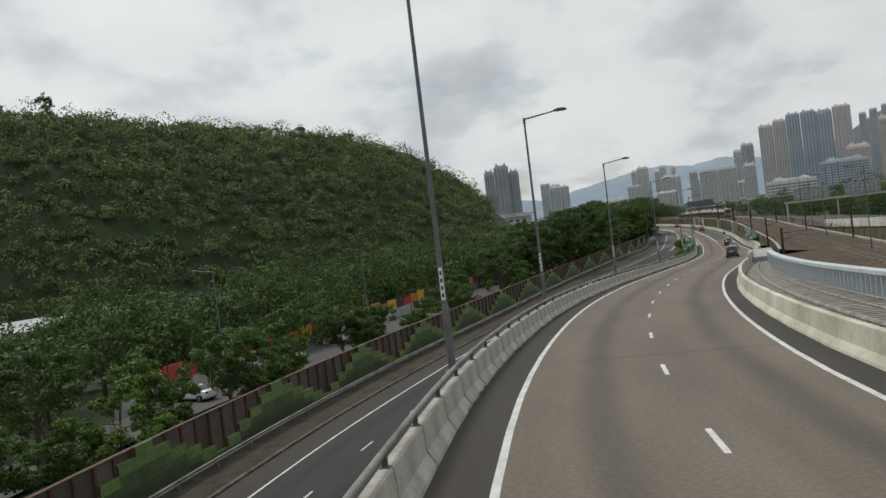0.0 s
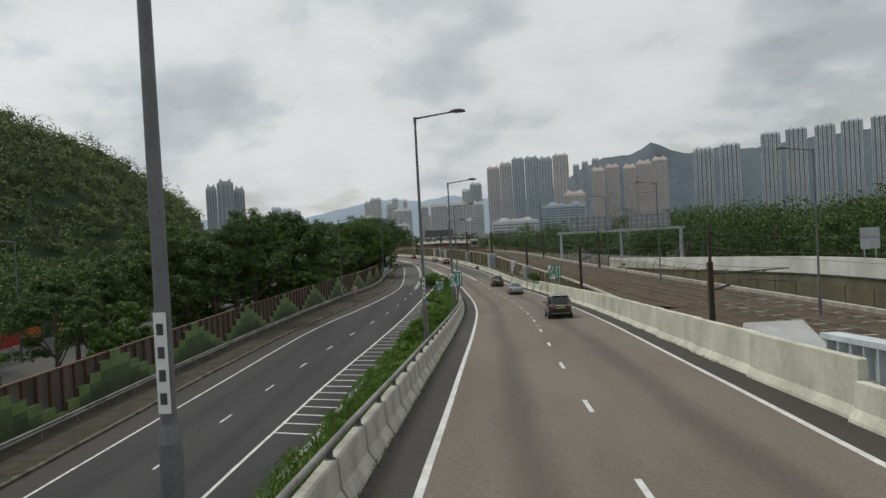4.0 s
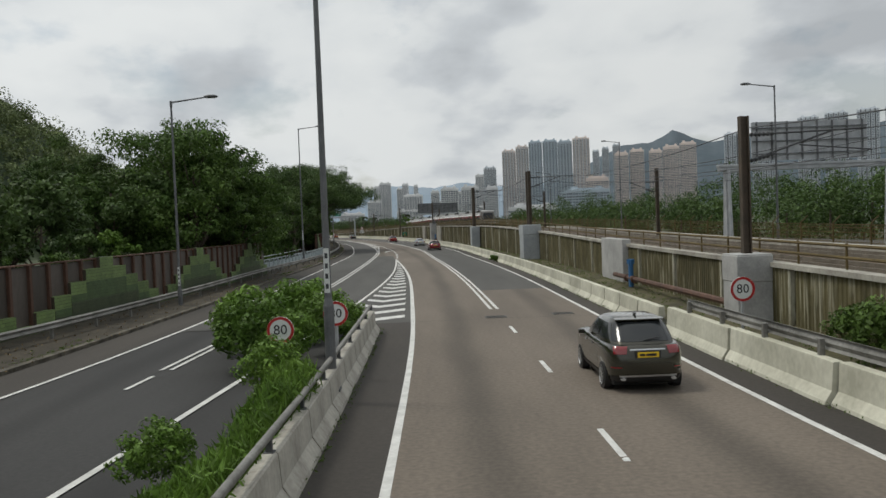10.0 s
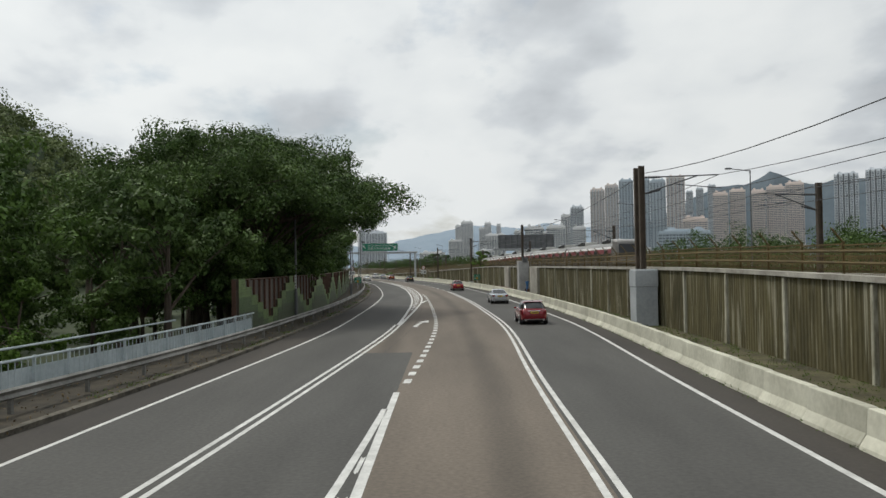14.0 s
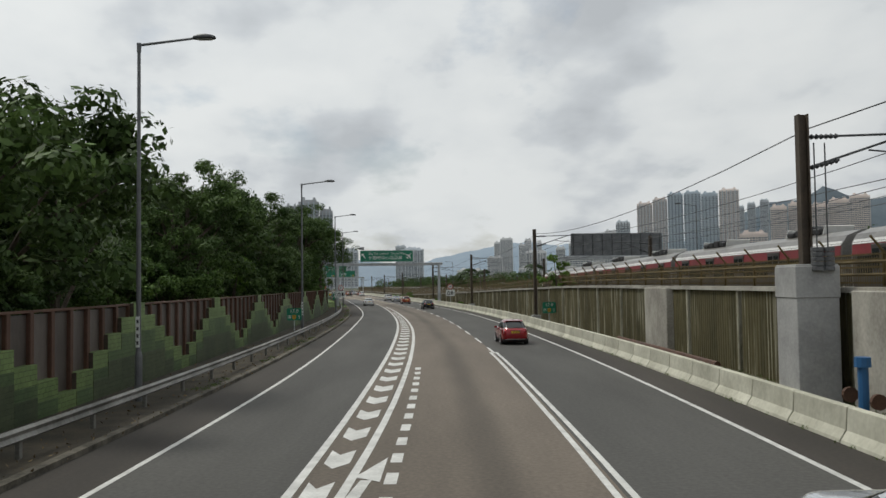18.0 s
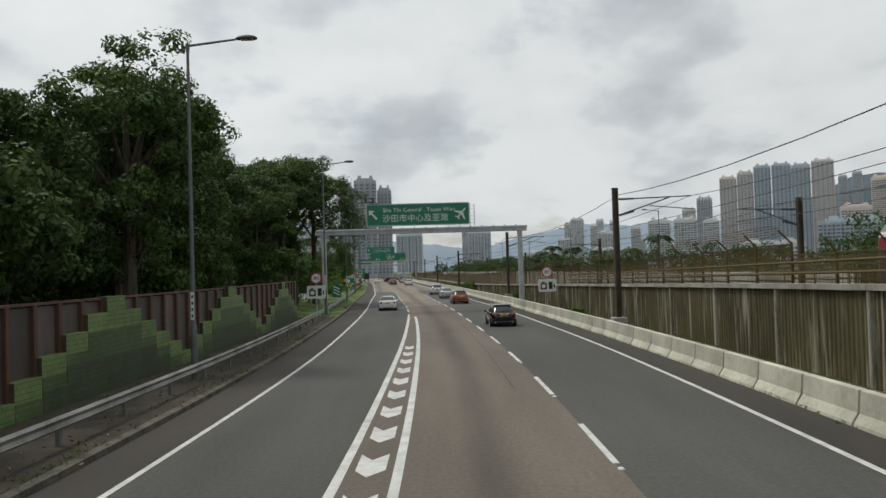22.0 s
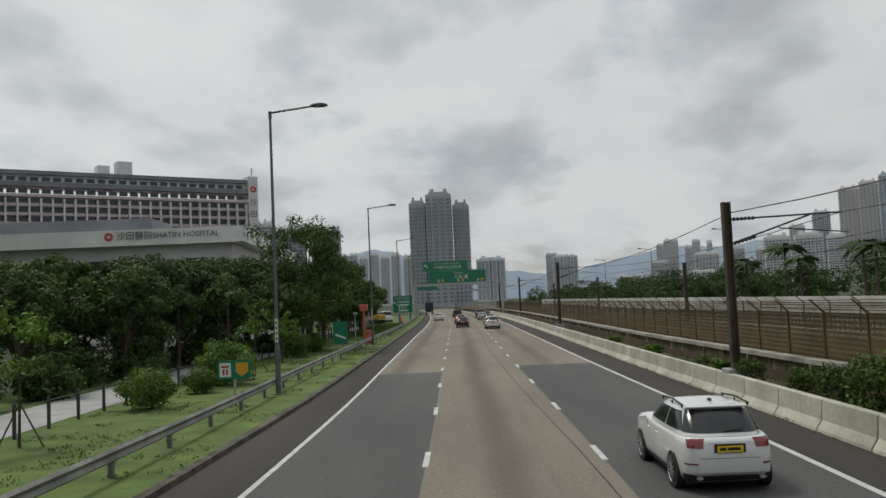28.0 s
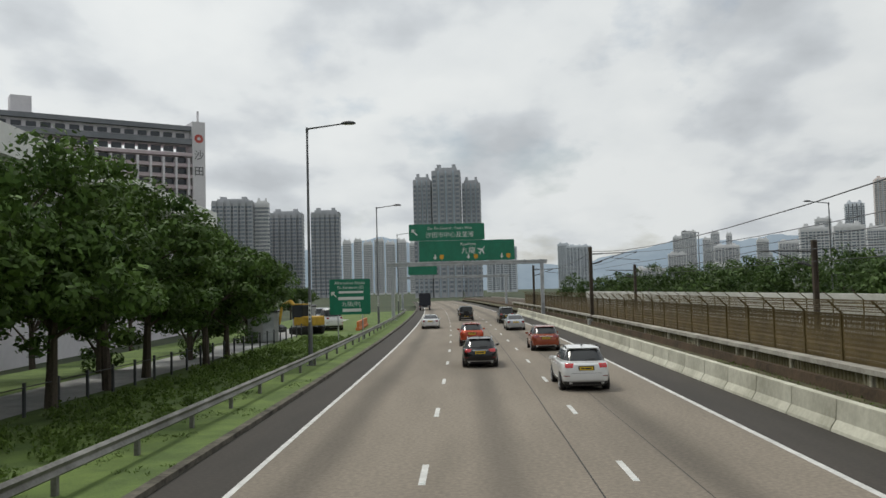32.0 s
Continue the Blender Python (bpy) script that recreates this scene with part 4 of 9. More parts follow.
walkway = thing("cable_walkway", Matrix.Identity(4), "open deck of pale weathered sleepers along the girder", "walkway")
s = 6.0
M_TIE = material("weathered_sleeper", (0.17, 0.155, 0.13), (0.42, 0.40, 0.36), rough=0.85, scale=2, fine=14, bump=0.2, vary=0.15)
slat = unit_box("cross_bar", 1.0, 0.22, M_TIE, 0.01)
while s < 99:
    a, b = float(BAR_R(s)) + 0.66, float(GIR(s)) + 0.25
    shared("cross_bar", slat, walkway, spot(s, (a + b) / 2, GZ(s) - 0.32) @ Matrix.Diagonal((b - a, 1, 0.06, 1)))
    s += 0.66
for f in (0.08, 0.36, 0.70, 0.95):
    sweep("runner", lambda s: pipe_section((BAR_R(s) + 0.66) * (1 - f) + (GIR(s) + 0.25) * f, GZ(s) - 0.22, 0.10 if f == 0.36 else 0.05, 6), -38, 99, 4, M_TIE, walkway, closed=True)
sweep("tray", lambda s: [(BAR_R(s) + 0.60, GZ(s) - 0.55), (GIR(s) + 0.3, GZ(s) - 0.55)], -38, 100, 4, M_BALLAST, walkway)
bm = bmesh.new()
for v in box_bm(bm, (2.1, 2.6, 3.4), (0, 0, 0)):
    if v.co.z > 0 and v.co.y < 0:
        v.co.z -= 0.75
bevel(bm, 0.04)
abut = part("girder_abutment", bm, M_CONC_GREY)
abut.matrix_basis = spot(101.6, float(BAR_R(101.6)) + 1.55, float(RAMP(101.6)) - 0.15)
tagged(abut, "grey concrete end block closing the girder walkway", "abutment")

# ---- noise fence: rust-brown posts, dark panels, stepped green blocks ----
M_NPANEL = material("dark_fence_panel", (0.050, 0.040, 0.034), (0.105, 0.088, 0.076), rough=0.45, scale=0.8, fine=8, bump=0.1, vary=0.25)


def tile_material(name, low, high, joint):
    """Mottled green facing tiles with dirty joints on a 0.31 m by 0.155 m bond."""
    m = material(name, low, high, rough=0.6, scale=0.5, fine=6, bump=0, coord="UV", vary=0.10)
    n, l = m.node_tree.nodes, m.node_tree.links
    bsdf = n["Principled BSDF"]
    src = bsdf.inputs["Base Color"].links[0].from_socket
    tc = n.new("ShaderNodeTexCoord")
    br = n.new("ShaderNodeTexBrick")
    br.offset = 0.5
    br.inputs["Scale"].default_value = 1.0
    br.inputs["Brick Width"].default_value, br.inputs["Row Height"].default_value, br.inputs["Mortar Size"].default_value = 0.31, 0.155, 0.010
    br.inputs["Color1"].default_value, br.inputs["Color2"].default_value, br.inputs["Mortar"].default_value = (0.86, 0.86, 0.86, 1), (1.12, 1.12, 1.12, 1), (*joint, 1)
    l.new(tc.outputs["UV"], br.inputs["Vector"])
    mul = n.new("ShaderNodeMix")
    mul.data_type, mul.blend_type = "RGBA", "MULTIPLY"
    mul.inputs["Factor"].default_value = 1.0
    l.new(src, mul.inputs["A"])
    l.new(br.outputs["Color"], mul.inputs["B"])
    l.new(mul.outputs["Result"], bsdf.inputs["Base Color"])
    bp = n.new("ShaderNodeBump")
    bp.inputs["Strength"].default_value, bp.inputs["Distance"].default_value = 0.5, 0.01
    bp.invert = True
    l.new(br.outputs["Fac"], bp.inputs["Height"])
    l.new(bp.outputs["Normal"], bsdf.inputs["Normal"])
    return m


M_GREEN_TILE = tile_material("mid_green_tile", (0.100, 0.158, 0.046), (0.170, 0.248, 0.080), (0.45, 0.45, 0.42))
M_GREEN_DEEP = tile_material("dark_green_tile", (0.044, 0.082, 0.026), (0.080, 0.128, 0.044), (0.55, 0.55, 0.5))
M_GREEN_MOSS = tile_material("mossy_brown_green_tile", (0.034, 0.052, 0.020), (0.064, 0.082, 0.036), (0.6, 0.6, 0.55))
M_BLOCK_SIDE = material("brown_block_side", (0.045, 0.034, 0.026), (0.10, 0.078, 0.06), rough=0.85, scale=1, fine=9, bump=0.2)


def tiled_block(name, depth, wide, tall, mat):
    """A facing block of that height, its UVs in metres so that the tiles keep their size."""
    bm = bmesh.new()
    box_bm(bm, (depth, wide, tall), (0, 0, tall / 2))
    bevel(bm, 0.004)
    uv = bm.loops.layers.uv.new("UVMap")
    for f in bm.faces:
        for q in f.loops:
            q[uv].uv = (q.vert.co.y + q.vert.co.x, q.vert.co.z)
        if abs(f.normal.y) > 0.95:
            f.material_index = 1
    me = bpy.data.meshes.new(name)
    bm.to_mesh(me)
    bm.free()
    me.materials.append(mat)
    me.materials.append(M_BLOCK_SIDE)
    return me



def noise_fence(label, n0, n1, height, place):
    """Ten bays for each pyramid; place(n) is the distance along the road at pyramid n, whole numbers being the peaks."""
    f = thing("noise_fence", Matrix.Identity(4), label, "noise barrier")
    bm = bmesh.new()
    box_bm(bm, (0.24, 0.03, 1), (-0.02, -0.11, 0.5))
    box_bm(bm, (0.03, 0.20, 1), (0.10, 0, 0.5))
    box_bm(bm, (0.24, 0.03, 1), (-0.02, 0.11, 0.5))
    pme = bpy.data.meshes.new("post")
    bm.to_mesh(pme)
    bm.free()
    pme.materials.append(M_RUST)
    pan = unit_box("panel", 0.10, 1.0, M_NPANEL, 0.01)
    tiles = {}

    def facing(name, depth, tall, mat, m):
        key = (name, round(tall, 2))
        if key not in tiles:
            tiles[key] = tiled_block(name, depth, 1.5, tall, mat)
        shared(name, tiles[key], f, m)
    for k in range(round(n0 * 10), round(n1 * 10)):
        a, b = float(place(k / 10 - 0.05)), float(place(k / 10 + 0.05))
        mid = (a + b) / 2
        z = float(LOWZ(mid)) + 0.05
        shared("post", pme, f, spot(a, FENCE(a) + 0.06, z) @ Matrix.Diagonal((1, 1, height, 1)))
        p0, p1 = at(a, float(FENCE(a)), z), at(b, float(FENCE(b)), z)
        run = p1 - p0
        bay = run.length
        m = Matrix.Translation((p0 + p1) / 2) @ Matrix.Rotation(math.atan2(-run.x, run.y), 4, "Z")
        shared("panel", pan, f, m @ Matrix.Diagonal((1, bay - 0.02, height - 0.05, 1)))
        step = abs((k + 5) % 10 - 5)                                   # bays from the nearest peak
        m = m @ pose(0.16, 0, 0) @ Matrix.Diagonal((1, bay / 1.5, 1, 1))
        h = height + 0.1 - 0.54 * step
        facing("green_block", 0.34, h, M_GREEN_TILE, m)
        h = height - 1.05 - 0.54 * max(0, step - 1)
        if h > 0.3:
            facing("dark_green_block", 0.36, h, M_GREEN_DEEP, m)
        h = height - 1.95 - 0.54 * max(0, step - 2)
        if h > 0.3:
            facing("mossy_green_block", 0.38, h, M_GREEN_MOSS, m)
    s0, s1 = float(place(n0 - 0.05)), float(place(n1 - 0.05))
    sweep("cap", lambda q: [(FENCE(q) - 0.14, LOWZ(q) + height + 0.05), (FENCE(q) - 0.14, LOWZ(q) + height + 0.12), (FENCE(q) + 0.16, LOWZ(q) + height + 0.12), (FENCE(q) + 0.16, LOWZ(q) + height + 0.05)], s0, s1, 3, M_RUST, f, closed=True)
    return f


noise_fence("rust-brown noise barrier with stepped green block pyramids beside the lower road", -6.9, 9.5, 3.0,
            knots((-9, -4.7), (0, 128.7), (1, 144.2), (2, 159.0), (3, 172.0), (4, 185.0), (5, 199.3), (6, 213.9), (7, 230.0), (8, 245.4), (9, 258.6), (11, 288), soft=0.6))
noise_fence("rust-brown noise barrier with stepped green block pyramids along the verge", -2.0, 9.6, 3.2,
            knots((-4, 281.8), (0, 342.2), (1, 357.3), (2, 371.4), (3, 384.8), (4, 398.0), (5, 411.8), (6, 427.4), (7, 442.6), (8, 459.2), (9, 477.4), (11, 513.7), soft=0.6))

# ---- guard rail ----


def guard_rail(label, curve, zf, s0, s1, step=4.0):
    g = thing("guard_rail", Matrix.Identity(4), label, "guard rail")

    def beam(s):
        d, z = curve(s), zf(s) + 0.42
        return [(d, z), (d + 0.08, z + 0.06), (d + 0.02, z + 0.15), (d + 0.02, z + 0.17), (d + 0.08, z + 0.26), (d, z + 0.32), (d - 0.02, z + 0.32), (d + 0.05, z + 0.26), (d - 0.01, z + 0.16), (d + 0.05, z + 0.06), (d - 0.02, z)]
    sweep("beam", beam, s0, s1, 2.0, M_GUARD, g, closed=True)
    pst = unit_box("post", 0.12, 0.14, M_GUARD, 0.01)
    s = s0 + 0.5
    while s < s1:
        shared("post", pst, g, spot(s, curve(s) - 0.09, zf(s) - 0.05) @ Matrix.Diagonal((1, 1, 0.72, 1)))
        s += step
    return g


guard_rail("galvanised steel guard rail along the lower road", RAIL_L, lambda s: LOWZ(s) + 0.08, -60, 300)
guard_rail("galvanised steel guard rail before the noise barrier", RAIL_L, lambda s: LOWZ(s) + 0.08, 300, 470)
guard_rail("galvanised steel guard rail beside the grass", RAIL_L, lambda s: LOWZ(s) + 0.08, 470, 745)
guard_rail("galvanised steel guard rail on the concrete barrier", lambda s: BAR_R(s) + 0.44, lambda s: RAMP(s) + 0.62, 186, 214, 3.0)

# pale railing beside the footbridge
railing = thing("pedestrian_railing", Matrix.Identity(4), "pale grey-blue steel railing with vertical bars", "railing")
M_RAILBLUE = material("pale_railing_paint", (0.36, 0.42, 0.44), (0.52, 0.58, 0.60), rough=0.6, scale=1, fine=8, bump=0.05)
RAILING = lambda s: float(RAIL_L(s)) - 1.5
pst, bar = unit_box("post", 0.09, 0.09, M_RAILBLUE, 0.008), unit_box("bar", 0.02, 0.03, M_RAILBLUE, 0.002)
s = 246.0
while s < 312:
    shared("post", pst, railing, spot(s, RAILING(s), 0.1) @ Matrix.Diagonal((1, 1, 1.25, 1)))
    for k in range(1, 6):
        shared("bar", bar, railing, spot(s + k / 3, RAILING(s + k / 3), 0.25) @ Matrix.Diagonal((1, 1, 0.98, 1)))
    s += 2.0
for z in (0.28, 1.24):
    sweep("rail", lambda s: pipe_section(RAILING(s), z + 0.05, 0.045, 6), 246, 312, 2, M_RAILBLUE, railing, closed=True)
sweep("rail", lambda s: pipe_section(RAILING(s) - 2.6, 1.3, 0.045, 6), 262, 306, 2, M_RAILBLUE, railing, closed=True)
sweep("screen", lambda s: [(RAILING(s) - 0.12, 0.3), (RAILING(s) - 0.12, 1.0)], 246, 312, 3, M_RAILBLUE, railing)

# ---- street lamps ----


def lamp(height, arm):
    root = new("street_lamp")
    bm = bmesh.new()
    tube_bm(bm, (0, 0, 0), (0, 0, 2.0), 0.125, 0.125, 14)
    tube_bm(bm, (0, 0, 2.0), (0, 0, 2.2), 0.125, 0.088, 14)
    tube_bm(bm, (0, 0, 2.15), (0, 0, height), 0.088, 0.055, 12)
    box_bm(bm, (0.42, 0.42, 0.06), (0, 0, 0.02))
    part("column", bm, M_LAMP, root, smooth=False)
    bm = bmesh.new()
    tube_bm(bm, (-0.05, 0, height - 0.06), (arm, 0, height + 0.18), 0.05, 0.04, 8)
    tube_bm(bm, (0, 0, height - 0.3), (0, 0, height + 0.02), 0.075, 0.075, 10)
    part("arm", bm, M_LAMP, root)
    bm = bmesh.new()
    r = bmesh.ops.create_uvsphere(bm, u_segments=14, v_segments=8, radius=1)
    for v in r["verts"]:
        v.co = Vector((v.co.x * 0.42 + arm + 0.25, v.co.y * 0.17, max(v.co.z, -0.35) * 0.13 + height + 0.19))
    part("lantern", bm, M_STEEL_DARK, root, "dark oval lantern", smooth=True)
    bm = bmesh.new()
    box_bm(bm, (0.5, 0.22, 0.03), (arm + 0.27, 0, height + 0.135))
    bevel(bm, 0.012)
    part("lens", bm, plain("lamp_lens", (0.5, 0.5, 0.48), 0.2), root)
    return root


def lamp_plate(root):
    """A white number plate strip with unreadable dark marks, facing the traffic."""
    bm = bmesh.new()
    box_bm(bm, (0.13, 0.012, 1.05), (0, -0.098, 2.85))
    p = part("number_strip", bm, M_SIGN_WHITE, root)
    for k in range(4):
        bm = bmesh.new()
        box_bm(bm, (0.07, 0.012, 0.12), (0, -0.105, 2.48 + k * 0.24))
        part("mark", bm, M_STEEL_DARK, p)


LAMP_LABEL = "tall grey steel street lamp with a single arm and oval lantern"
low, short, tall, giant = lamp(10.5, 1.9), lamp(11.4, 1.9), lamp(12.8, 2.0), lamp(15.2, 2.1)
for o in (low, short, tall, giant):
    lamp_plate(o)
    tagged(o, LAMP_LABEL, "street lamp", "street lamps along the road")
placed = {}
for proto, s, d, z in [(tall, 26, -3.7, None), (short, 49, -3.3, None), (short, 82, -3.25, None), (short, 115, -3.1, None), (short, 147, -2.95, None), (short, 176.5, -2.65, None), (low, 206, -2.55, None),
                       (tall, 194, -18.9, -1.1), (tall, 234, -14.4, -1.1), (giant, 284, -13.0, 0.6), (tall, 328, -12.1, 0), (tall, 366, -10.5, -0.4), (tall, 404, -9.9, -0.7), (tall, 444.6, -9.4, 0), (tall, 484, -8.25, 0.4),
                       (tall, 524, -8.2, 0.1), (tall, 564, -8.2, 0.1), (tall, 604, -7.9, 0.1), (tall, 646.5, -8.2, 0.1), (tall, 690, -8.5, 0.1), (tall, 733, -8.6, 0.1)]:
    zz = float(RAMP(s)) + 0.30 if z is None else z
    m = spot(s, d, zz)
    if id(proto) in placed:
        copy_thing(proto, m)
    else:
        proto.matrix_basis = m
        placed[id(proto)] = 1
for s in (26, 49, 82, 115, 147, 176.5, 206):
    bm = bmesh.new()
    h = float(RAMP(s)) + 0.3 - float(LOWZ(s))
    box_bm(bm, (0.62, 0.62, h + 0.2), (0, 0, -h / 2 - 0.1))
    bevel(bm, 0.03)
    p = part("lamp_plinth", bm, M_CONC_GREY)
    p.matrix_basis = spot(s, -3.2 if s < 100 else -2.7, float(RAMP(s)) + 0.30)
    tagged(p, "grey concrete plinth under a street lamp", "plinth", "lamp plinths")
for s, d, z in ((136, 24.5, 1.5), (173.9, 21.9, 1.5), (212.3, 24.3, 1.5), (249.5, 27.2, 1.6), (302.2, 30.8, 2.6), (346, 31.8, 1.0), (391, 33.5, 1.0), (435.9, 34.9, 1.0), (540, 40, 0), (596, 39.5, 0), (645, 39.5, 0), (690, 39.5, 0), (735, 39.8, 0)):
    copy_thing(tall, spot(s, d, z - 0.6, 180))
for s, d in ((72, -42), (40, -48), (110, -45), (150, -44), (190, -40), (350, -24), (405, -24), (455, -26)):
    copy_thing(short, spot(s, d, -1.0, 180 if d < -30 else 0))

# ---- catenary masts and wires ----


M_MAST = material("dark_mast_steel", (0.042, 0.032, 0.022), (0.095, 0.070, 0.048), rough=0.65, scale=1.2, fine=15, bump=0.1)


def mast(top, arm_z, reach, double=False):
    root = new("catenary_mast")
    for k, o in enumerate((0.0, 1.1) if double else (0.0,)):
        bm = bmesh.new()
        ring = [(-0.15, -0.14), (-0.10, -0.14), (-0.10, -0.025), (0.10, -0.025), (0.10, -0.14), (0.15, -0.14), (0.15, 0.14), (0.10, 0.14), (0.10, 0.025), (-0.10, 0.025), (-0.10, 0.14), (-0.15, 0.14)]
        f = bm.faces.new([bm.verts.new((x, o + y, 0)) for x, y in ring])
        r = bmesh.ops.extrude_face_region(bm, geom=[f])
        bmesh.ops.translate(bm, vec=(0, 0, top), verts=[v for v in r["geom"] if isinstance(v, bmesh.types.BMVert)])
        bmesh.ops.recalc_face_normals(bm, faces=bm.faces)
        part("column", bm, M_MAST, root)
    bm = bmesh.new()
    tube_bm(bm, (0.15, 0, arm_z + 0.9), (reach, 0, arm_z + 1.0), 0.035, seg=6)
    tube_bm(bm, (0.15, 0, arm_z), (reach * 0.72, 0, arm_z + 0.95), 0.035, seg=6)
    tube_bm(bm, (reach * 0.45, 0, arm_z + 0.5), (reach + 0.2, 0, arm_z + 0.25), 0.025, seg=6)
    part("cantilever", bm, M_STEEL_DARK, root, "dark steel cantilever arms")
    for z0, z1 in ((arm_z + 0.9, arm_z + 0.92), (arm_z, arm_z + 0.22)):
        verts, faces = [], []
        for k in range(19):                        # a turned rod with six sheds
            r = (0.035, 0.085, 0.06)[k % 3] if 0 < k < 18 else 0.03
            for j in range(8):
                a = j * math.pi / 4
                verts.append((0.22 + 0.85 * k / 18, r * math.cos(a), z0 + (z1 - z0) * k / 18 + r * math.sin(a)))
            if k:
                b = (k - 1) * 8
                faces += [(b + j, b + (j + 1) % 8, b + 8 + (j + 1) % 8, b + 8 + j) for j in range(8)]
        mesh_object("insulator", verts, faces, M_STEEL_DARK, root)["label"] = "ribbed dark insulator"
    return root


MAST_LABEL = "rust-brown steel catenary mast with cantilever arms and insulators"
BOX = material("blue_grey_plinth", (0.30, 0.325, 0.34), (0.43, 0.455, 0.47), rough=0.8, scale=0.6, fine=8, bump=0.12)
MASTS = [(120, 12.4, 1.0, 5.6), (166, 11.0, 0.6, 6.2), (215, 10.9, 2.7, 4.8), (265.5, 10.5, 3.7, 5.2), (308, 10.4, 3.5, 5.8), (361.3, 10.35, 4.3, 4.4), (413, 10.3, 0.45, 8.4), (459, 10.3, 0.45, 7.8), (506, 10.6, 0.45, 7.5), (557.5, 10.05, 0.45, 6.7), (612.5, 10.6, 0.45, 6.9), (678, 12.0, 0.45, 7.1), (728, 12.2, 0.45, 6.9)]
for s, d, z, h in MASTS:
    arm_z = h - 1.55
    o = mast(h, arm_z, 4.3, double=abs(s - 265.5) < 1 or abs(s - 308) < 1)
    o.matrix_basis = spot(s, d, z)
    tagged(o, MAST_LABEL, "catenary mast", "catenary masts by the road")
    if z > 2 or z < 0.46:
        sx, sy = (1.7, 2.4) if abs(s - 265.5) < 1 else ((1.2, 1.4) if z > 2 else (0.8, 0.8))
        zz = z if z > 2 else 0.95
        bm = bmesh.new()
        box_bm(bm, (sx, sy, zz - 0.2), (0, 0, (zz - 0.2) / 2))
        if z > 2:
            box_bm(bm, (sx + 0.05, sy + 0.05, 0.9), (0, 0, zz - 0.7))
        bevel(bm, 0.02)
        p = part("mast_plinth", bm, BOX if abs(s - 265.5) < 1 or abs(s - 308) < 1 else M_CONC_GREY)
        p.matrix_basis = spot(s + (0.5 if abs(s - 265.5) < 1 else 0), d, 0.25)
        tagged(p, "grey concrete plinth carrying a catenary mast", "plinth", "mast plinths")
for o in (-0.42, -0.78):                                  # balance weights of the overhead wires
    w = thing("balance_weight", spot(360.6, 10.0 - o * 0.85, 4.16), "stack of grey iron balance weights hung on a steel rope", "balance weight", "balance weights on the mast")
    for k in range(5):
        bm = bmesh.new()
        tube_bm(bm, (0, 0, k * 0.135), (0, 0, k * 0.135 + 0.12), 0.17, seg=16)
        bevel(bm, 0.012)
        part("disc", bm, M_LAMP, w)
    bm = bmesh.new()
    tube_bm(bm, (0, 0, 0), (0, 0, 3.6), 0.02, seg=6)
    part("rope", bm, M_STEEL_DARK, w, "taut steel rope")
for k, s in enumerate((120, 166, 213, 262, 311, 362, 415, 461, 508, 557, 606, 654, 704)):
    z = float(RAIL_Z(s)) - 0.2
    o = mast(6.4 if s < 300 else 5.8, 4.2, 3.6)
    o.matrix_basis = spot(s, RAIL_D(s) + 4.7, z, 180)
    tagged(o, MAST_LABEL, "catenary mast", "catenary masts across the tracks")


def wire(label, pts, r=0.022, sag=0.6, mat=M_STEEL_DARK):
    """A wire hung through places, sagging between them."""
    bm_v = []
    for a, b in zip(pts, pts[1:]):
        for k in range(8):
            u = k / 8
            p = a.lerp(b, u)
            bm_v.append(p - Vector((0, 0, sag * 4 * u * (1 - u))))
    bm_v.append(pts[-1])
    verts, faces = [], []
    for i, p in enumerate(bm_v):
        t = (bm_v[min(i + 1, len(bm_v) - 1)] - bm_v[max(i - 1, 0)]).normalized()
        sx = t.cross(Vector((0, 0, 1))).normalized()
        up = sx.cross(t)
        for a in range(4):
            verts.append(p + (sx * math.cos(a * math.pi / 2) + up * math.sin(a * math.pi / 2)) * r)
        if i:
            b = (i - 1) * 4
            faces += [(b + a, b + (a + 1) % 4, b + 4 + (a + 1) % 4, b + 4 + a) for a in range(4)]
    return tagged(mesh_object("overhead_wire", verts, faces, mat), label, "overhead wire", "overhead wires")


wire("thin dark feeder wire strung between mast tops", [at(s, d + 0.2, z + h - 0.4) for s, d, z, h in MASTS], 0.019, 0.8)
for label, reach, drop, r, sag in (("thin dark messenger wire over the near track", 4.3, 0.55, 0.017, 0.55), ("thin dark contact wire over the near track", 4.3, 1.5, 0.015, 0.05)):
    wire(label, [at(s, d + reach, z + h - drop) for s, d, z, h in MASTS], r, sag)
TRACK_MASTS = (120, 166, 213, 262, 311, 362, 415, 461, 508, 557, 606, 654, 704)
wire("thin dark messenger wire over the far track", [at(s, RAIL_D(s) + 1.1, float(RAIL_Z(s)) + 5.0) for s in TRACK_MASTS], 0.017, 0.5)
wire("thin dark contact wire over the far track", [at(s, RAIL_D(s) + 1.1, float(RAIL_Z(s)) + 4.1) for s in TRACK_MASTS], 0.015, 0.05)
wire("thin dark return wire on the far masts", [at(s, RAIL_D(s) + 4.7, float(RAIL_Z(s)) + (6.1 if s < 300 else 5.5)) for s in TRACK_MASTS], 0.017, 0.6)

# ---- signs ----


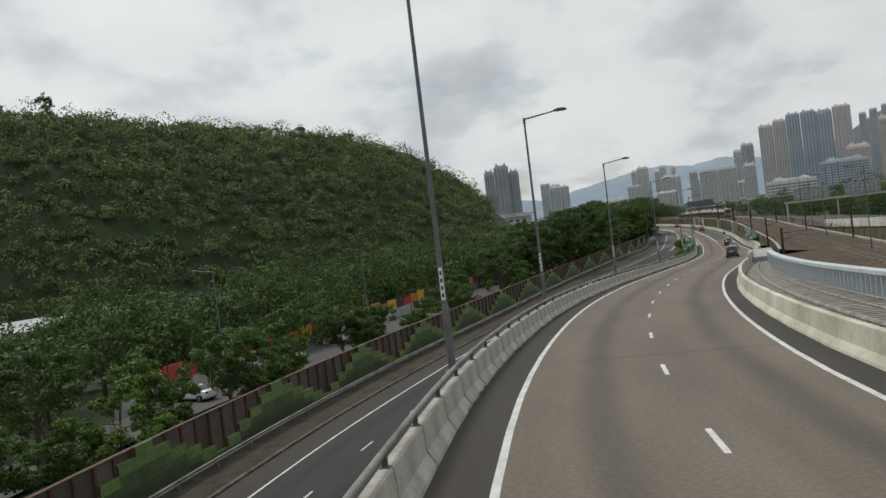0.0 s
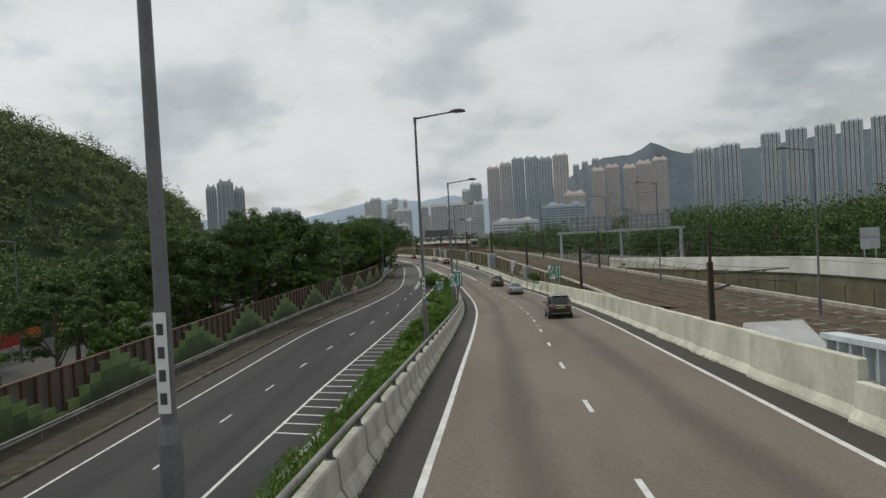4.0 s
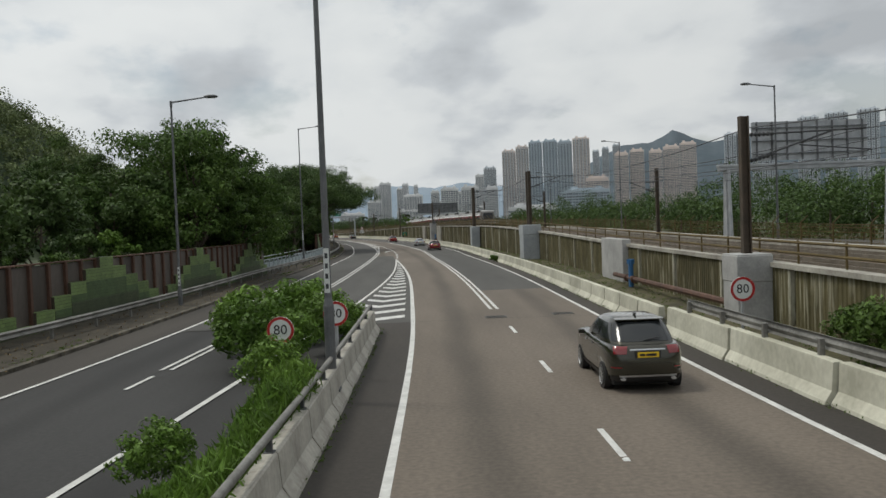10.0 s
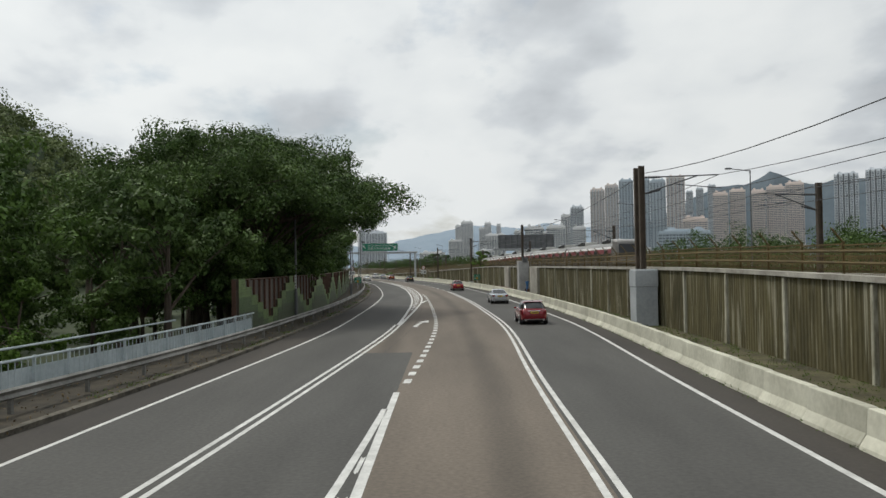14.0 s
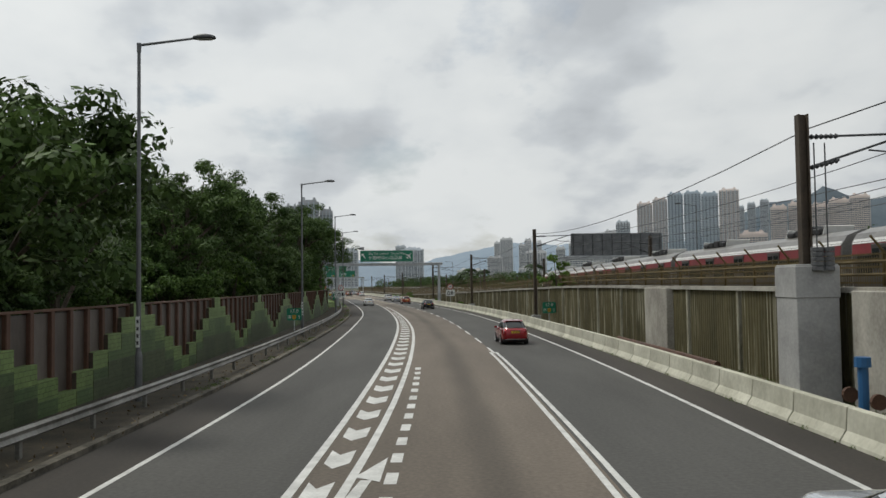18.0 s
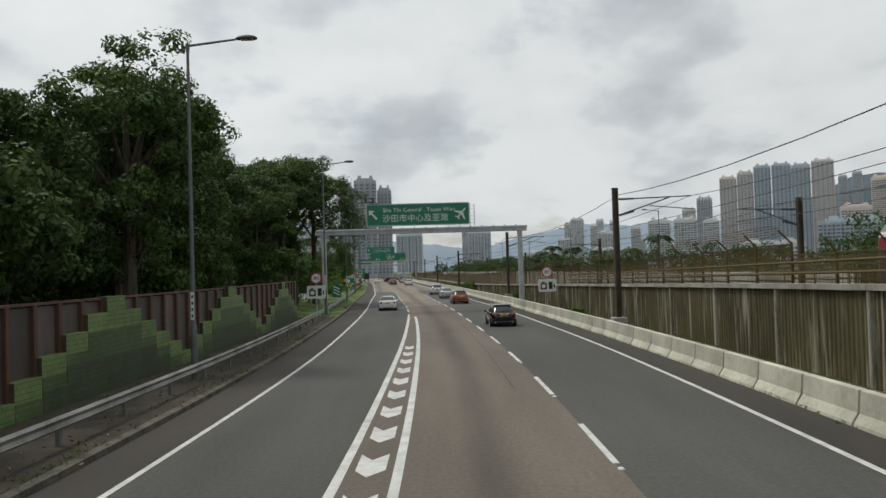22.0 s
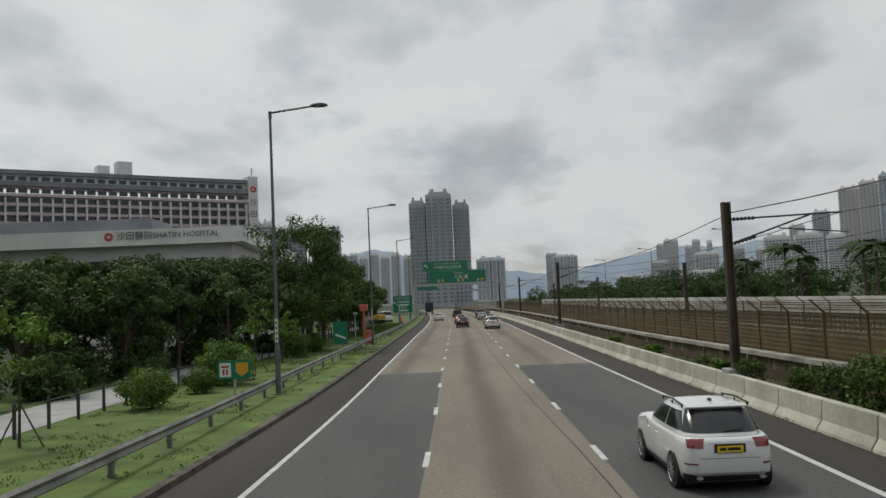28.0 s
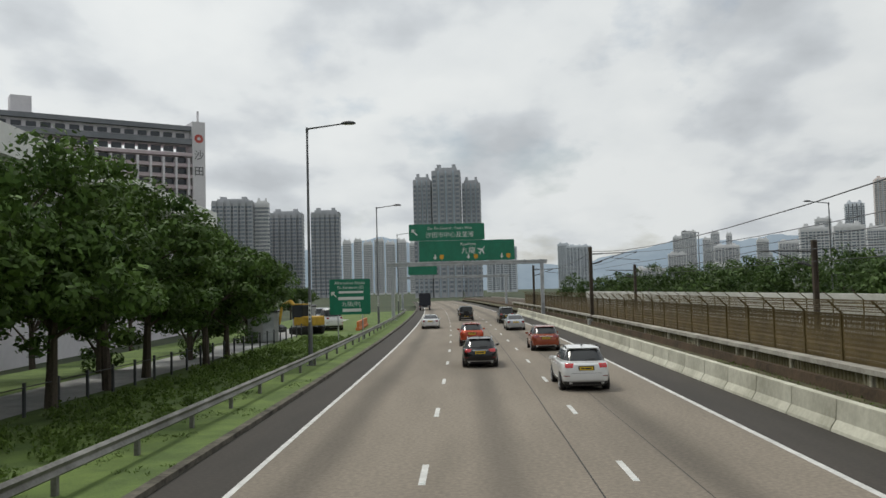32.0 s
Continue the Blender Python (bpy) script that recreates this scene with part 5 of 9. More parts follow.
def words(text, size, mat, parent, m, name="lettering", align="CENTER"):
    """Flat lettering from the built-in font, as a mesh part."""
    cu = bpy.data.curves.new("lettering", "FONT")
    cu.body, cu.size, cu.align_x, cu.align_y, cu.extrude, cu.resolution_u = text, size, align, "CENTER", 0.004, 2
    tmp = bpy.data.objects.new("tmp", cu)
    scene.collection.objects.link(tmp)
    bpy.context.view_layer.update()
    me = bpy.data.meshes.new_from_object(tmp.evaluated_get(bpy.context.evaluated_depsgraph_get()))
    bpy.data.objects.remove(tmp)
    bpy.data.curves.remove(cu)
    me.materials.clear()
    me.materials.append(mat)
    ob = new(name, me)
    ob.parent, ob.matrix_basis = parent, m
    return ob


UP = pose(0, 0, 0, 90)     # from the xy plane to an upright panel facing -y


def panel_bm(w, h, t=0.04, r=0.06):
    bm = bmesh.new()
    box_bm(bm, (w, t, h))
    edges = [e for e in bm.edges if abs((e.verts[0].co - e.verts[1].co).y) > t * 0.5]
    bmesh.ops.bevel(bm, geom=edges, offset=r, segments=3, affect="EDGES")
    return bm


def flat_part(name, polys, mat, parent, y, label=""):
    """Flat shapes in the xz plane at y, a few millimetres thick."""
    bm = bmesh.new()
    for poly in polys:
        f = bm.faces.new([bm.verts.new((x, y, z)) for x, z in poly])
        r = bmesh.ops.extrude_face_region(bm, geom=[f])
        bmesh.ops.translate(bm, vec=(0, -0.004, 0), verts=[v for v in r["geom"] if isinstance(v, bmesh.types.BMVert)])
    bmesh.ops.recalc_face_normals(bm, faces=bm.faces)
    return part(name, bm, mat, parent, label)


def post_part(parent, x, z0, z1, r=0.05):
    bm = bmesh.new()
    tube_bm(bm, (x, 0.06, z0), (x, 0.06, z1), r, seg=8)
    return part("post", bm, M_STEEL, parent)


def arrow_poly(x, z0, z1, w=0.07, head=0.17):
    return [[(x - w, z0), (x + w, z0), (x + w, z1 - head * 1.3), (x - w, z1 - head * 1.3)], [(x - head, z1 - head * 1.4), (x + head, z1 - head * 1.4), (x, z1)]]


def slant_poly(x0, z0, x1, z1, w=0.07):
    n = Vector((z1 - z0, x0 - x1)).normalized() * w
    return [(x0 - n.x, z0 - n.y), (x0 + n.x, z0 + n.y), (x1 + n.x, z1 + n.y), (x1 - n.x, z1 - n.y)]


def merge_sign(s, d, z, post, turn=0.0, size=0.68):
    root = thing("merge_sign", spot(s, d, z, turn) @ Matrix.Diagonal((size, size, size, 1)), "green and white sign with merging lane arrows on a post", "road sign", "merge signs")
    part("board", panel_bm(2.35, 2.55), M_GREEN_SIGN, root)
    flat_part("corner", [[(-0.98, -1.24), (0.09, -1.24), (0.09, -0.58)]], M_SIGN_WHITE, root, -0.024)
    flat_part("corner", [[(-1.15, 0.08), (-0.62, 0.78), (-0.60, 1.24), (-1.15, 1.24)]], M_SIGN_WHITE, root, -0.024)
    flat_part("arrow", arrow_poly(0.40, -1.10, 1.12, 0.075, 0.21) + arrow_poly(0.90, -1.10, 1.12, 0.075, 0.21), M_SIGN_WHITE, root, -0.024)
    flat_part("arrow", [slant_poly(-0.95, -0.16, -0.30, 0.52)] + arrow_poly(-0.28, 0.46, 1.10, 0.075, 0.21), M_SIGN_WHITE, root, -0.024)
    flat_part("arrow", [slant_poly(-0.98, -1.12, -0.38, -0.55), [(-0.10, -0.30), (-0.42, -0.36), (-0.22, -0.66)]], M_SIGN_WHITE, root, -0.024)
    for a in (-0.45, 0.0, 0.45, 0.9):
        flat_part("dash", [[(0.02, a), (0.09, a), (0.09, a + 0.24), (0.02, a + 0.24)]], M_SIGN_WHITE, root, -0.024)
    for k in range(4):
        flat_part("dash", [slant_poly(-1.0 + 0.27 * k, -0.66 + 0.28 * k, -0.84 + 0.27 * k, -0.50 + 0.28 * k, 0.04)], M_SIGN_WHITE, root, -0.024)
    post_part(root, 0.0, -1.2 - post, 0.9, 0.07)
    return root


merge_sign(168.5, -2.95, 3.65, 2.6, 0, 0.64)
merge_sign(168.5, 8.4, 3.9, 1.2, 0, 0.64)
merge_sign(191.5, -4.75, 1.65, 1.0, 25, 0.5)


def ring_bm(r0, r1, y, n=28):
    bm = bmesh.new()
    a = [bm.verts.new((r0 * math.cos(2 * math.pi * k / n), y, r0 * math.sin(2 * math.pi * k / n))) for k in range(n)]
    b = [bm.verts.new((r1 * math.cos(2 * math.pi * k / n), y, r1 * math.sin(2 * math.pi * k / n))) for k in range(n)]
    for k in range(n):
        bm.faces.new((a[k], b[k], b[(k + 1) % n], a[(k + 1) % n]))
    return bm


M_RED = plain("sign_red", (0.42, 0.02, 0.02), 0.5)
M_BLACK = plain("sign_black", (0.015, 0.015, 0.015), 0.5)


def speed_sign(s, d, z, post, camera_plate=False, r=0.45):
    root = thing("speed_limit_sign", spot(s, d, z), "round 80 speed limit sign above a white camera plate" if camera_plate else "round white 80 speed limit sign with a red rim", "road sign", "speed limit signs")
    bm = bmesh.new()
    bmesh.ops.create_cone(bm, cap_ends=True, segments=28, radius1=r, radius2=r, depth=0.03, matrix=pose(0, 0, 0, 90))
    part("disc", bm, M_SIGN_WHITE, root)
    part("rim", ring_bm(r * 0.78, r * 0.99, -0.02), M_RED, root, "red rim")
    words("80", r * 1.05, M_BLACK, root, pose(0, -0.022, 0) @ UP, "numerals")
    post_part(root, 0, -post, 0.2)
    if camera_plate:
        part("plate", panel_bm(1.5, 1.05), M_SIGN_WHITE, root).location = (0, 0, -1.12)
        c = flat_part("camera_symbol", [[(-0.58, -1.45), (-0.06, -1.45), (-0.06, -0.92), (-0.58, -0.92)], [(-0.45, -0.9), (-0.22, -0.9), (-0.22, -0.8), (-0.45, -0.8)], [(0.12, -1.42), (0.42, -1.42), (0.42, -0.82), (0.12, -0.82)], [(0.5, -1.3), (0.62, -1.35), (0.62, -1.0), (0.5, -1.05)]], M_BLACK, root, -0.024, "black camera symbol")
        bm = ring_bm(0.0001, 0.17, -0.032)
        p = part("lens_ring", bm, M_SIGN_WHITE, root)
        p.location = (-0.32, 0, -1.18)
    return root


speed_sign(209.0, -2.75, 1.85, 1.5, r=0.34)
speed_sign(207.0, -3.9, 1.7, 1.4, r=0.34)
speed_sign(211.4, 9.35, 1.85, 1.4, r=0.38)
speed_sign(199.0, -17.4, 1.4, 1.4)
speed_sign(480.5, -8.7, 3.55, 3.4, True)
speed_sign(481.5, 10.3, 3.5, 3.1, True)
M_YEL = plain("sign_amber", (0.62, 0.33, 0.03), 0.5)


def km_sign(s, d, z):
    root = thing("distance_marker_sign", spot(s, d, z), "small green distance marker sign reading 17.0", "road sign", "distance markers")
    part("board", panel_bm(1.15, 0.95, 0.03), M_GREEN_SIGN, root)
    words("17.0", 0.40, M_SIGN_WHITE, root, pose(0, -0.02, 0.22) @ UP)
    words("南", 0.30, M_SIGN_WHITE, root, pose(-0.36, -0.02, -0.22) @ UP)
    words("S", 0.36, M_SIGN_WHITE, root, pose(0.38, -0.02, -0.22) @ UP)
    flat_part("shield", [[(-0.14, -0.06), (0.14, -0.06), (0.14, -0.3), (0, -0.42), (-0.14, -0.3)]], M_YEL, root, -0.02, "amber route shield")
    words("2", 0.26, M_BLACK, root, pose(0, -0.026, -0.21) @ UP)
    post_part(root, 0, -1.5, 0.2, 0.04)
    return root


km_sign(402.8, -10.4, 1.75)
km_sign(408.0, 10.6, 1.8)


def small_board(s, d, z, w, h, post, label, mat=M_GREEN_SIGN, lines=()):
    root = thing("green_road_sign", spot(s, d, z), label, "road sign", "green roadside signs")
    part("board", panel_bm(w, h), mat, root)
    bars = [[(x0, z0), (x1, z0), (x1, z1), (x0, z1)] for x0, z0, x1, z1 in lines]
    if bars:
        flat_part("legend_bar", bars, M_SIGN_WHITE, root, -0.024)
    for x in ((-w * 0.3, w * 0.3) if w > 1.6 else (0,)):
        post_part(root, x, -post, h * 0.4)
    return root


small_board(512, -9.0, 1.75, 1.1, 1.45, 1.7, "green countdown sign with slanted white bars beside the grass", lines=())
for s, n in ((512, 3), (592.5, 1)):
    if s > 520:
        small_board(s, -9.3, 1.75, 1.1, 1.8, 1.7, "green countdown sign with a slanted white bar beside the grass")
    root = thing("countdown_bars", spot(s, -9.0 if s < 520 else -9.3, 1.75), "slanted white bars fixed to a green countdown sign", "road sign", "countdown bars")
    flat_part("bar", [slant_poly(-0.4, -0.1 + k * 0.35, 0.4, -0.45 + k * 0.35, 0.07) for k in range(n)], M_SIGN_WHITE, root, -0.026)
sg = thing("route_sign", spot(560.3, -9.2, 1.55), "small green sign with a white panel and amber shield", "road sign")
part("board", panel_bm(1.35, 0.75), M_GREEN_SIGN, sg)
flat_part("white_panel", [[(-0.58, -0.28), (-0.12, -0.28), (-0.12, 0.28), (-0.58, 0.28)]], M_SIGN_WHITE, sg, -0.024)
flat_part("symbol", [[(-0.50, 0.08), (-0.20, 0.08), (-0.20, 0.16), (-0.50, 0.16)], [(-0.46, -0.2), (-0.38, -0.2), (-0.38, 0.02), (-0.46, 0.02)], [(-0.32, -0.2), (-0.24, -0.2), (-0.24, 0.02), (-0.32, 0.02)]], plain("symbol_red", (0.35, 0.04, 0.04), 0.6), sg, -0.030)
flat_part("shield", [[(0.08, 0.28), (0.58, 0.28), (0.58, -0.1), (0.33, -0.28), (0.08, -0.1)]], M_YEL, sg, -0.024, "amber route shield")
post_part(sg, 0.0, -1.5, 0.3, 0.05)



def gantry(s, d0, d1, beam_z, label):
    root = thing("sign_gantry", spot(s, 0, 0), label, "sign gantry", "sign gantries")
    bm = bmesh.new()
    box_bm(bm, (d1 - d0, 0.7, 0.22), ((d0 + d1) / 2, 0, beam_z + 0.18))
    box_bm(bm, (d1 - d0 - 0.1, 0.55, 0.36), ((d0 + d1) / 2, 0, beam_z - 0.06))
    bevel(bm, 0.03)
    part("beam", bm, M_STEEL, root)
    for x in (d0 + 0.7, d1 - 0.7):
        bm = bmesh.new()
        v = box_bm(bm, (0.42, 0.5, beam_z - 0.2), (x, 0, (beam_z - 0.2) / 2))
        for w in v:
            if w.co.z < 1:
                w.co.y *= 1.5
        box_bm(bm, (0.7, 0.9, 0.3), (x, 0, 0.15))
        bevel(bm, 0.03)
        part("column", bm, M_STEEL, root)
    for k in range(int((d1 - d0) / 1.1)):
        bm = bmesh.new()
        box_bm(bm, (0.08, 0.5, 0.08), (d0 + 0.6 + k * 1.1, 0, beam_z + 0.33))
        part("bracket", bm, M_STEEL_DARK, root)
    return root


def plane_polys(cx, cz, k):
    """An aircraft symbol pointing up and right."""
    raw = [[(-0.09, -0.9), (0.09, -0.9), (0.11, 0.75), (0, 1.0), (-0.11, 0.75)], [(-0.1, 0.25), (-0.95, -0.3), (-0.95, -0.5), (-0.1, -0.2)], [(0.1, 0.25), (0.95, -0.3), (0.95, -0.5), (0.1, -0.2)], [(-0.08, -0.65), (-0.42, -0.9), (-0.42, -1.02), (-0.05, -0.9)], [(0.08, -0.65), (0.42, -0.9), (0.42, -1.02), (0.05, -0.9)]]
    a = radians(-40)
    return [[(cx + k * (x * math.cos(a) - z * math.sin(a)), cz + k * (x * math.sin(a) + z * math.cos(a))) for x, z in p] for p in raw]


g = gantry(493, -9.75, 10.6, 7.75, "pale grey steel sign gantry spanning the road")
sg = thing("gantry_sign", spot(493, 0.05, 9.32) @ pose(0, -0.42, 0) @ Matrix.Diagonal((1.07, 1.07, 1.07, 1)), "long green gantry sign with white English and Chinese place names", "road sign", "gantry signs")
part("board", panel_bm(9.2, 2.0), M_GREEN_SIGN, sg)
bm = bmesh.new()
for x0, z0, x1, z1 in ((-4.58, 0.93, 4.58, 0.97), (-4.58, -0.97, 4.58, -0.93), (-4.62, -0.97, -4.58, 0.97), (4.58, -0.97, 4.62, 0.97)):
    box_bm(bm, (x1 - x0, 0.006, z1 - z0), ((x0 + x1) / 2, -0.024, (z0 + z1) / 2))
part("border", bm, M_SIGN_WHITE, sg)
words("Sha Tin Central , Tsuen Wan", 0.52, M_SIGN_WHITE, sg, pose(0.1, -0.024, 0.42) @ UP @ Matrix.Diagonal((1.06, 1, 1, 1)))
words("沙田市中心及荃灣", 0.74, M_SIGN_WHITE, sg, pose(-0.25, -0.024, -0.36) @ UP)
flat_part("arrow", [slant_poly(-3.7, -0.35, -4.25, 0.25, 0.08), [(-4.4, 0.45), (-4.4, -0.05), (-3.9, 0.4)]], M_SIGN_WHITE, sg, -0.024)
flat_part("aircraft_symbol", plane_polys(3.9, 0.05, 0.62), M_SIGN_WHITE, sg, -0.024)
tab = thing("exit_tab", spot(493, -0.1, 10.75) @ pose(-4.5, -0.42, 0), "small black exit number tab with white legend", "road sign", "gantry signs")
part("board", panel_bm(0.9, 0.5, 0.04, 0.02), M_STEEL_DARK, tab)
words("出6", 0.36, M_SIGN_WHITE, tab, pose(0, -0.024, 0) @ UP)
lad = thing("access_ladder", spot(493, 5.3, 8.1), "galvanised access ladder beside the gantry sign", "ladder")
for x in (-0.22, 0.22):
    bm = bmesh.new()
    tube_bm(bm, (x, 0, 0), (x, 0, 2.2), 0.03, seg=6)
    part("stile", bm, M_STEEL, lad)
for k in range(6):
    bm = bmesh.new()
    tube_bm(bm, (-0.22, 0, 0.3 + k * 0.34), (0.22, 0, 0.3 + k * 0.34), 0.018, seg=6)
    part("rung", bm, M_STEEL, lad)

g = gantry(712, -9.0, 12.2, 7.4, "pale grey steel sign gantry over the far road")
sg = thing("gantry_sign", spot(712, 1.6, 9.1) @ pose(0, -0.42, 0), "long green gantry sign with airport symbol and route shields", "road sign", "gantry signs")
part("board", panel_bm(12.6, 2.7), M_GREEN_SIGN, sg)
words("九龍", 0.95, M_SIGN_WHITE, sg, pose(0.2, -0.024, -0.05) @ UP)
words("Kowloon", 0.55, M_SIGN_WHITE, sg, pose(0.2, -0.024, 0.85) @ UP)
flat_part("aircraft_symbol", plane_polys(2.0, 0.05, 0.6), M_SIGN_WHITE, sg, -0.024)
flat_part("arrow", [p for x in (-4.2, 0.2, 4.6) for p in [[(x - 0.08, -0.45), (x + 0.08, -0.45), (x + 0.08, -0.8), (x - 0.08, -0.8)], [(x - 0.25, -0.8), (x + 0.25, -0.8), (x, -1.15)]]], M_SIGN_WHITE, sg, -0.024)
flat_part("shield", [[(x, -0.5), (x + 0.55, -0.5), (x + 0.55, -0.95), (x + 0.27, -1.15), (x, -0.95)] for x in (-3.6, 0.9, 5.2)], M_YEL, sg, -0.024, "amber route shields")
sg = thing("gantry_sign", spot(712, -1.0, 11.6) @ pose(0, -0.42, 0), "green gantry sign with white place names and an arrow", "road sign", "gantry signs")
part("board", panel_bm(10.0, 2.2), M_GREEN_SIGN, sg)
words("沙田市中心及荃灣", 0.8, M_SIGN_WHITE, sg, pose(0.4, -0.024, -0.4) @ UP)
words("Sha Tin Central , Tsuen Wan", 0.5, M_SIGN_WHITE, sg, pose(0.4, -0.024, 0.5) @ UP)
flat_part("arrow", [slant_poly(-3.9, -0.35, -4.5, 0.25, 0.09), [(-4.65, 0.45), (-4.65, -0.05), (-4.15, 0.4)]], M_SIGN_WHITE, sg, -0.024)
sg = small_board(669, -8.95, 3.6, 3.3, 2.85, 3.5, "large green direction sign with white legend on two posts", lines=[(-0.95, -0.25, 1.1, 0.0), (-0.6, -1.2, 0.9, -0.95), (-0.9, 0.28, 1.1, 0.46)])
words("Alternative Route", 0.34, M_SIGN_WHITE, sg, pose(0, -0.024, 1.12) @ UP)
words("To Kowloon (C)", 0.32, M_SIGN_WHITE, sg, pose(0.05, -0.024, 0.74) @ UP)
words("九龍(中)", 0.42, M_SIGN_WHITE, sg, pose(0.1, -0.024, -0.6) @ UP)
flat_part("arrow", [slant_poly(-1.1, 0.02, -1.35, 0.27, 0.05), [(-1.5, 0.42), (-1.5, 0.08), (-1.16, 0.42)]], M_SIGN_WHITE, sg, -0.024)
gantry(775, -10.0, 13, 6.6, "pale grey steel sign gantry far along the road")
small_board(775, -5, 8.2, 6, 2.0, 1.4, "green direction sign on the far gantry")

# emergency telephone post and camera pole beside the grass
M_ORANGE = material("faded_orange_paint", (0.52, 0.13, 0.07), (0.68, 0.20, 0.12), rough=0.6, scale=1.5, fine=10, bump=0.05)
tel = thing("speed_camera_post", spot(606.5, -8.95, 0.1), "faded orange speed camera housing on a square post", "speed camera")
bm = bmesh.new()
box_bm(bm, (0.22, 0.22, 3.2), (0, 0, 1.6))
bevel(bm, 0.02)
part("post", bm, M_ORANGE, tel)
bm = bmesh.new()
v = box_bm(bm, (0.85, 0.62, 0.62), (0, 0, 3.5))
for w in v:
    if w.co.z < 3.4:
        w.co.x *= 0.8
bevel(bm, 0.04, 2)
part("housing", bm, M_ORANGE, tel)
bm = bmesh.new()
box_bm(bm, (0.5, 0.4, 1.3), (0.38, 0.3, 0.65))
bevel(bm, 0.03)
part("cabinet", bm, M_ORANGE, tel, "orange equipment cabinet")
cam_pole = thing("sensor_pole", spot(613, -10.6, 0.1), "slim grey pole with a small sensor box", "sensor pole")
bm = bmesh.new()
tube_bm(bm, (0, 0, 0), (0, 0, 2.8), 0.06, seg=8)
part("pole", bm, M_STEEL, cam_pole)
bm = bmesh.new()
box_bm(bm, (0.4, 0.3, 0.2), (0.05, 0, 2.9))
bevel(bm, 0.02)
part("sensor_box", bm, M_STEEL, cam_pole)

# pipes and valve on the right verge
pipe = thing("water_main", Matrix.Identity(4), "rusty water main with a blue valve on the verge", "pipe")
M_BLUE = plain("valve_blue", (0.03, 0.13, 0.30), 0.5)
sweep("pipe", lambda s: pipe_section(WALL_R(s) - 0.9, 0.95, 0.13, 8), 216, 233, 2, M_RUST, pipe, closed=True)
sweep("pipe", lambda s: pipe_section(WALL_R(s) - 0.9, 0.72, 0.13, 8), 369, 384.4, 2, M_RUST, pipe, closed=True)
for s in (229.5, 358.4):
    bm = bmesh.new()
    tube_bm(bm, (0, 0, 0.3), (0, 0, 1.7), 0.13, seg=10)
    tube_bm(bm, (0, 0, 1.5), (0, 0, 1.75), 0.2, seg=10)
    p = part("valve", bm, M_BLUE, pipe, "blue valve")
    p.matrix_basis = spot(s, WALL_R(s) - 0.9, 0.2)
    for o in (-0.7, 0.7):
        bm = bmesh.new()
        tube_bm(bm, (0, -0.06, 0), (0, 0.06, 0), 0.2, seg=12)
        p = part("flange", bm, M_RUST, pipe)
        p.matrix_basis = spot(s + o, WALL_R(s) - 0.9, 0.92)
for s, w in ((236, 5.5), (379.1, 3.8), (357.4, 5.2)):
    bm = bmesh.new()
    box_bm(bm, (0.5, w, 2.6 if s < 300 else 3.3), (0, 0, 1.3 if s < 300 else 1.65))
    bevel(bm, 0.03)
    p = part("plain_wall_panel", bm, M_CONC_GREY if s < 300 else M_CONC_OLD)
    p.matrix_basis = spot(s, WALL_R(s) - 0.1, 0.3)
    tagged(p, "plain grey concrete panel set in the ribbed wall", "wall panel", "plain wall panels")


# ---- plants ----
RNG = np.random.default_rng(7)


def leaf_mesh(name, centres, size, mat, droop=0.3, jitter=0.5, slim=0.45):
    """One mesh of small leaf quads at the given places."""
    centres, out = centres if isinstance(centres, tuple) else (centres, None)
    n = len(centres)
    a = RNG.normal(size=(n, 3))
    a[:, 2] -= droop
    if out is None:
        facing = RNG.normal(size=(n, 3))
    else:                                          # leaves lie roughly along the skin of their clump
        facing = out + RNG.normal(0, 0.42, (n, 3))
        facing /= np.linalg.norm(facing, axis=1)[:, None]
        a -= facing * (a * facing).sum(1)[:, None]
    a /= np.linalg.norm(a, axis=1)[:, None]
    b = np.cross(a, facing)
    b /= np.linalg.norm(b, axis=1)[:, None]
    k = size * (1 + jitter * RNG.uniform(-1, 1, (n, 1)))
    a, b = a * k, b * k * slim
    v = np.stack([centres - a * 0.5, centres + b * 0.6, centres + a * 0.6, centres - b * 0.6], 1).reshape(-1, 3)
    me = bpy.data.meshes.new(name)
    me.vertices.add(4 * n)
    me.vertices.foreach_set("co", v.astype(np.float32).ravel())
    me.loops.add(4 * n)
    me.loops.foreach_set("vertex_index", np.arange(4 * n, dtype=np.int32))
    me.polygons.add(n)
    me.polygons.foreach_set("loop_start", np.arange(0, 4 * n, 4, dtype=np.int32))
    me.update(calc_edges=True)
    me.materials.append(mat)
    return me


def clumps(centres, radii, per, flat=0.7):
    """Random leaf places in a shell round each clump centre."""
    n = len(centres)
    d = RNG.normal(size=(n * per, 3))
    d /= np.linalg.norm(d, axis=1)[:, None]
    r = RNG.uniform(0.35, 1.0, (n * per, 1)) ** 0.6
    out = d * (1, 1, 1.25) + (0, 0, 0.15)
    d = d * r * np.repeat(np.asarray(radii), per)[:, None]
    d[:, 2] *= flat
    return np.repeat(np.asarray(centres), per, 0) + d, out


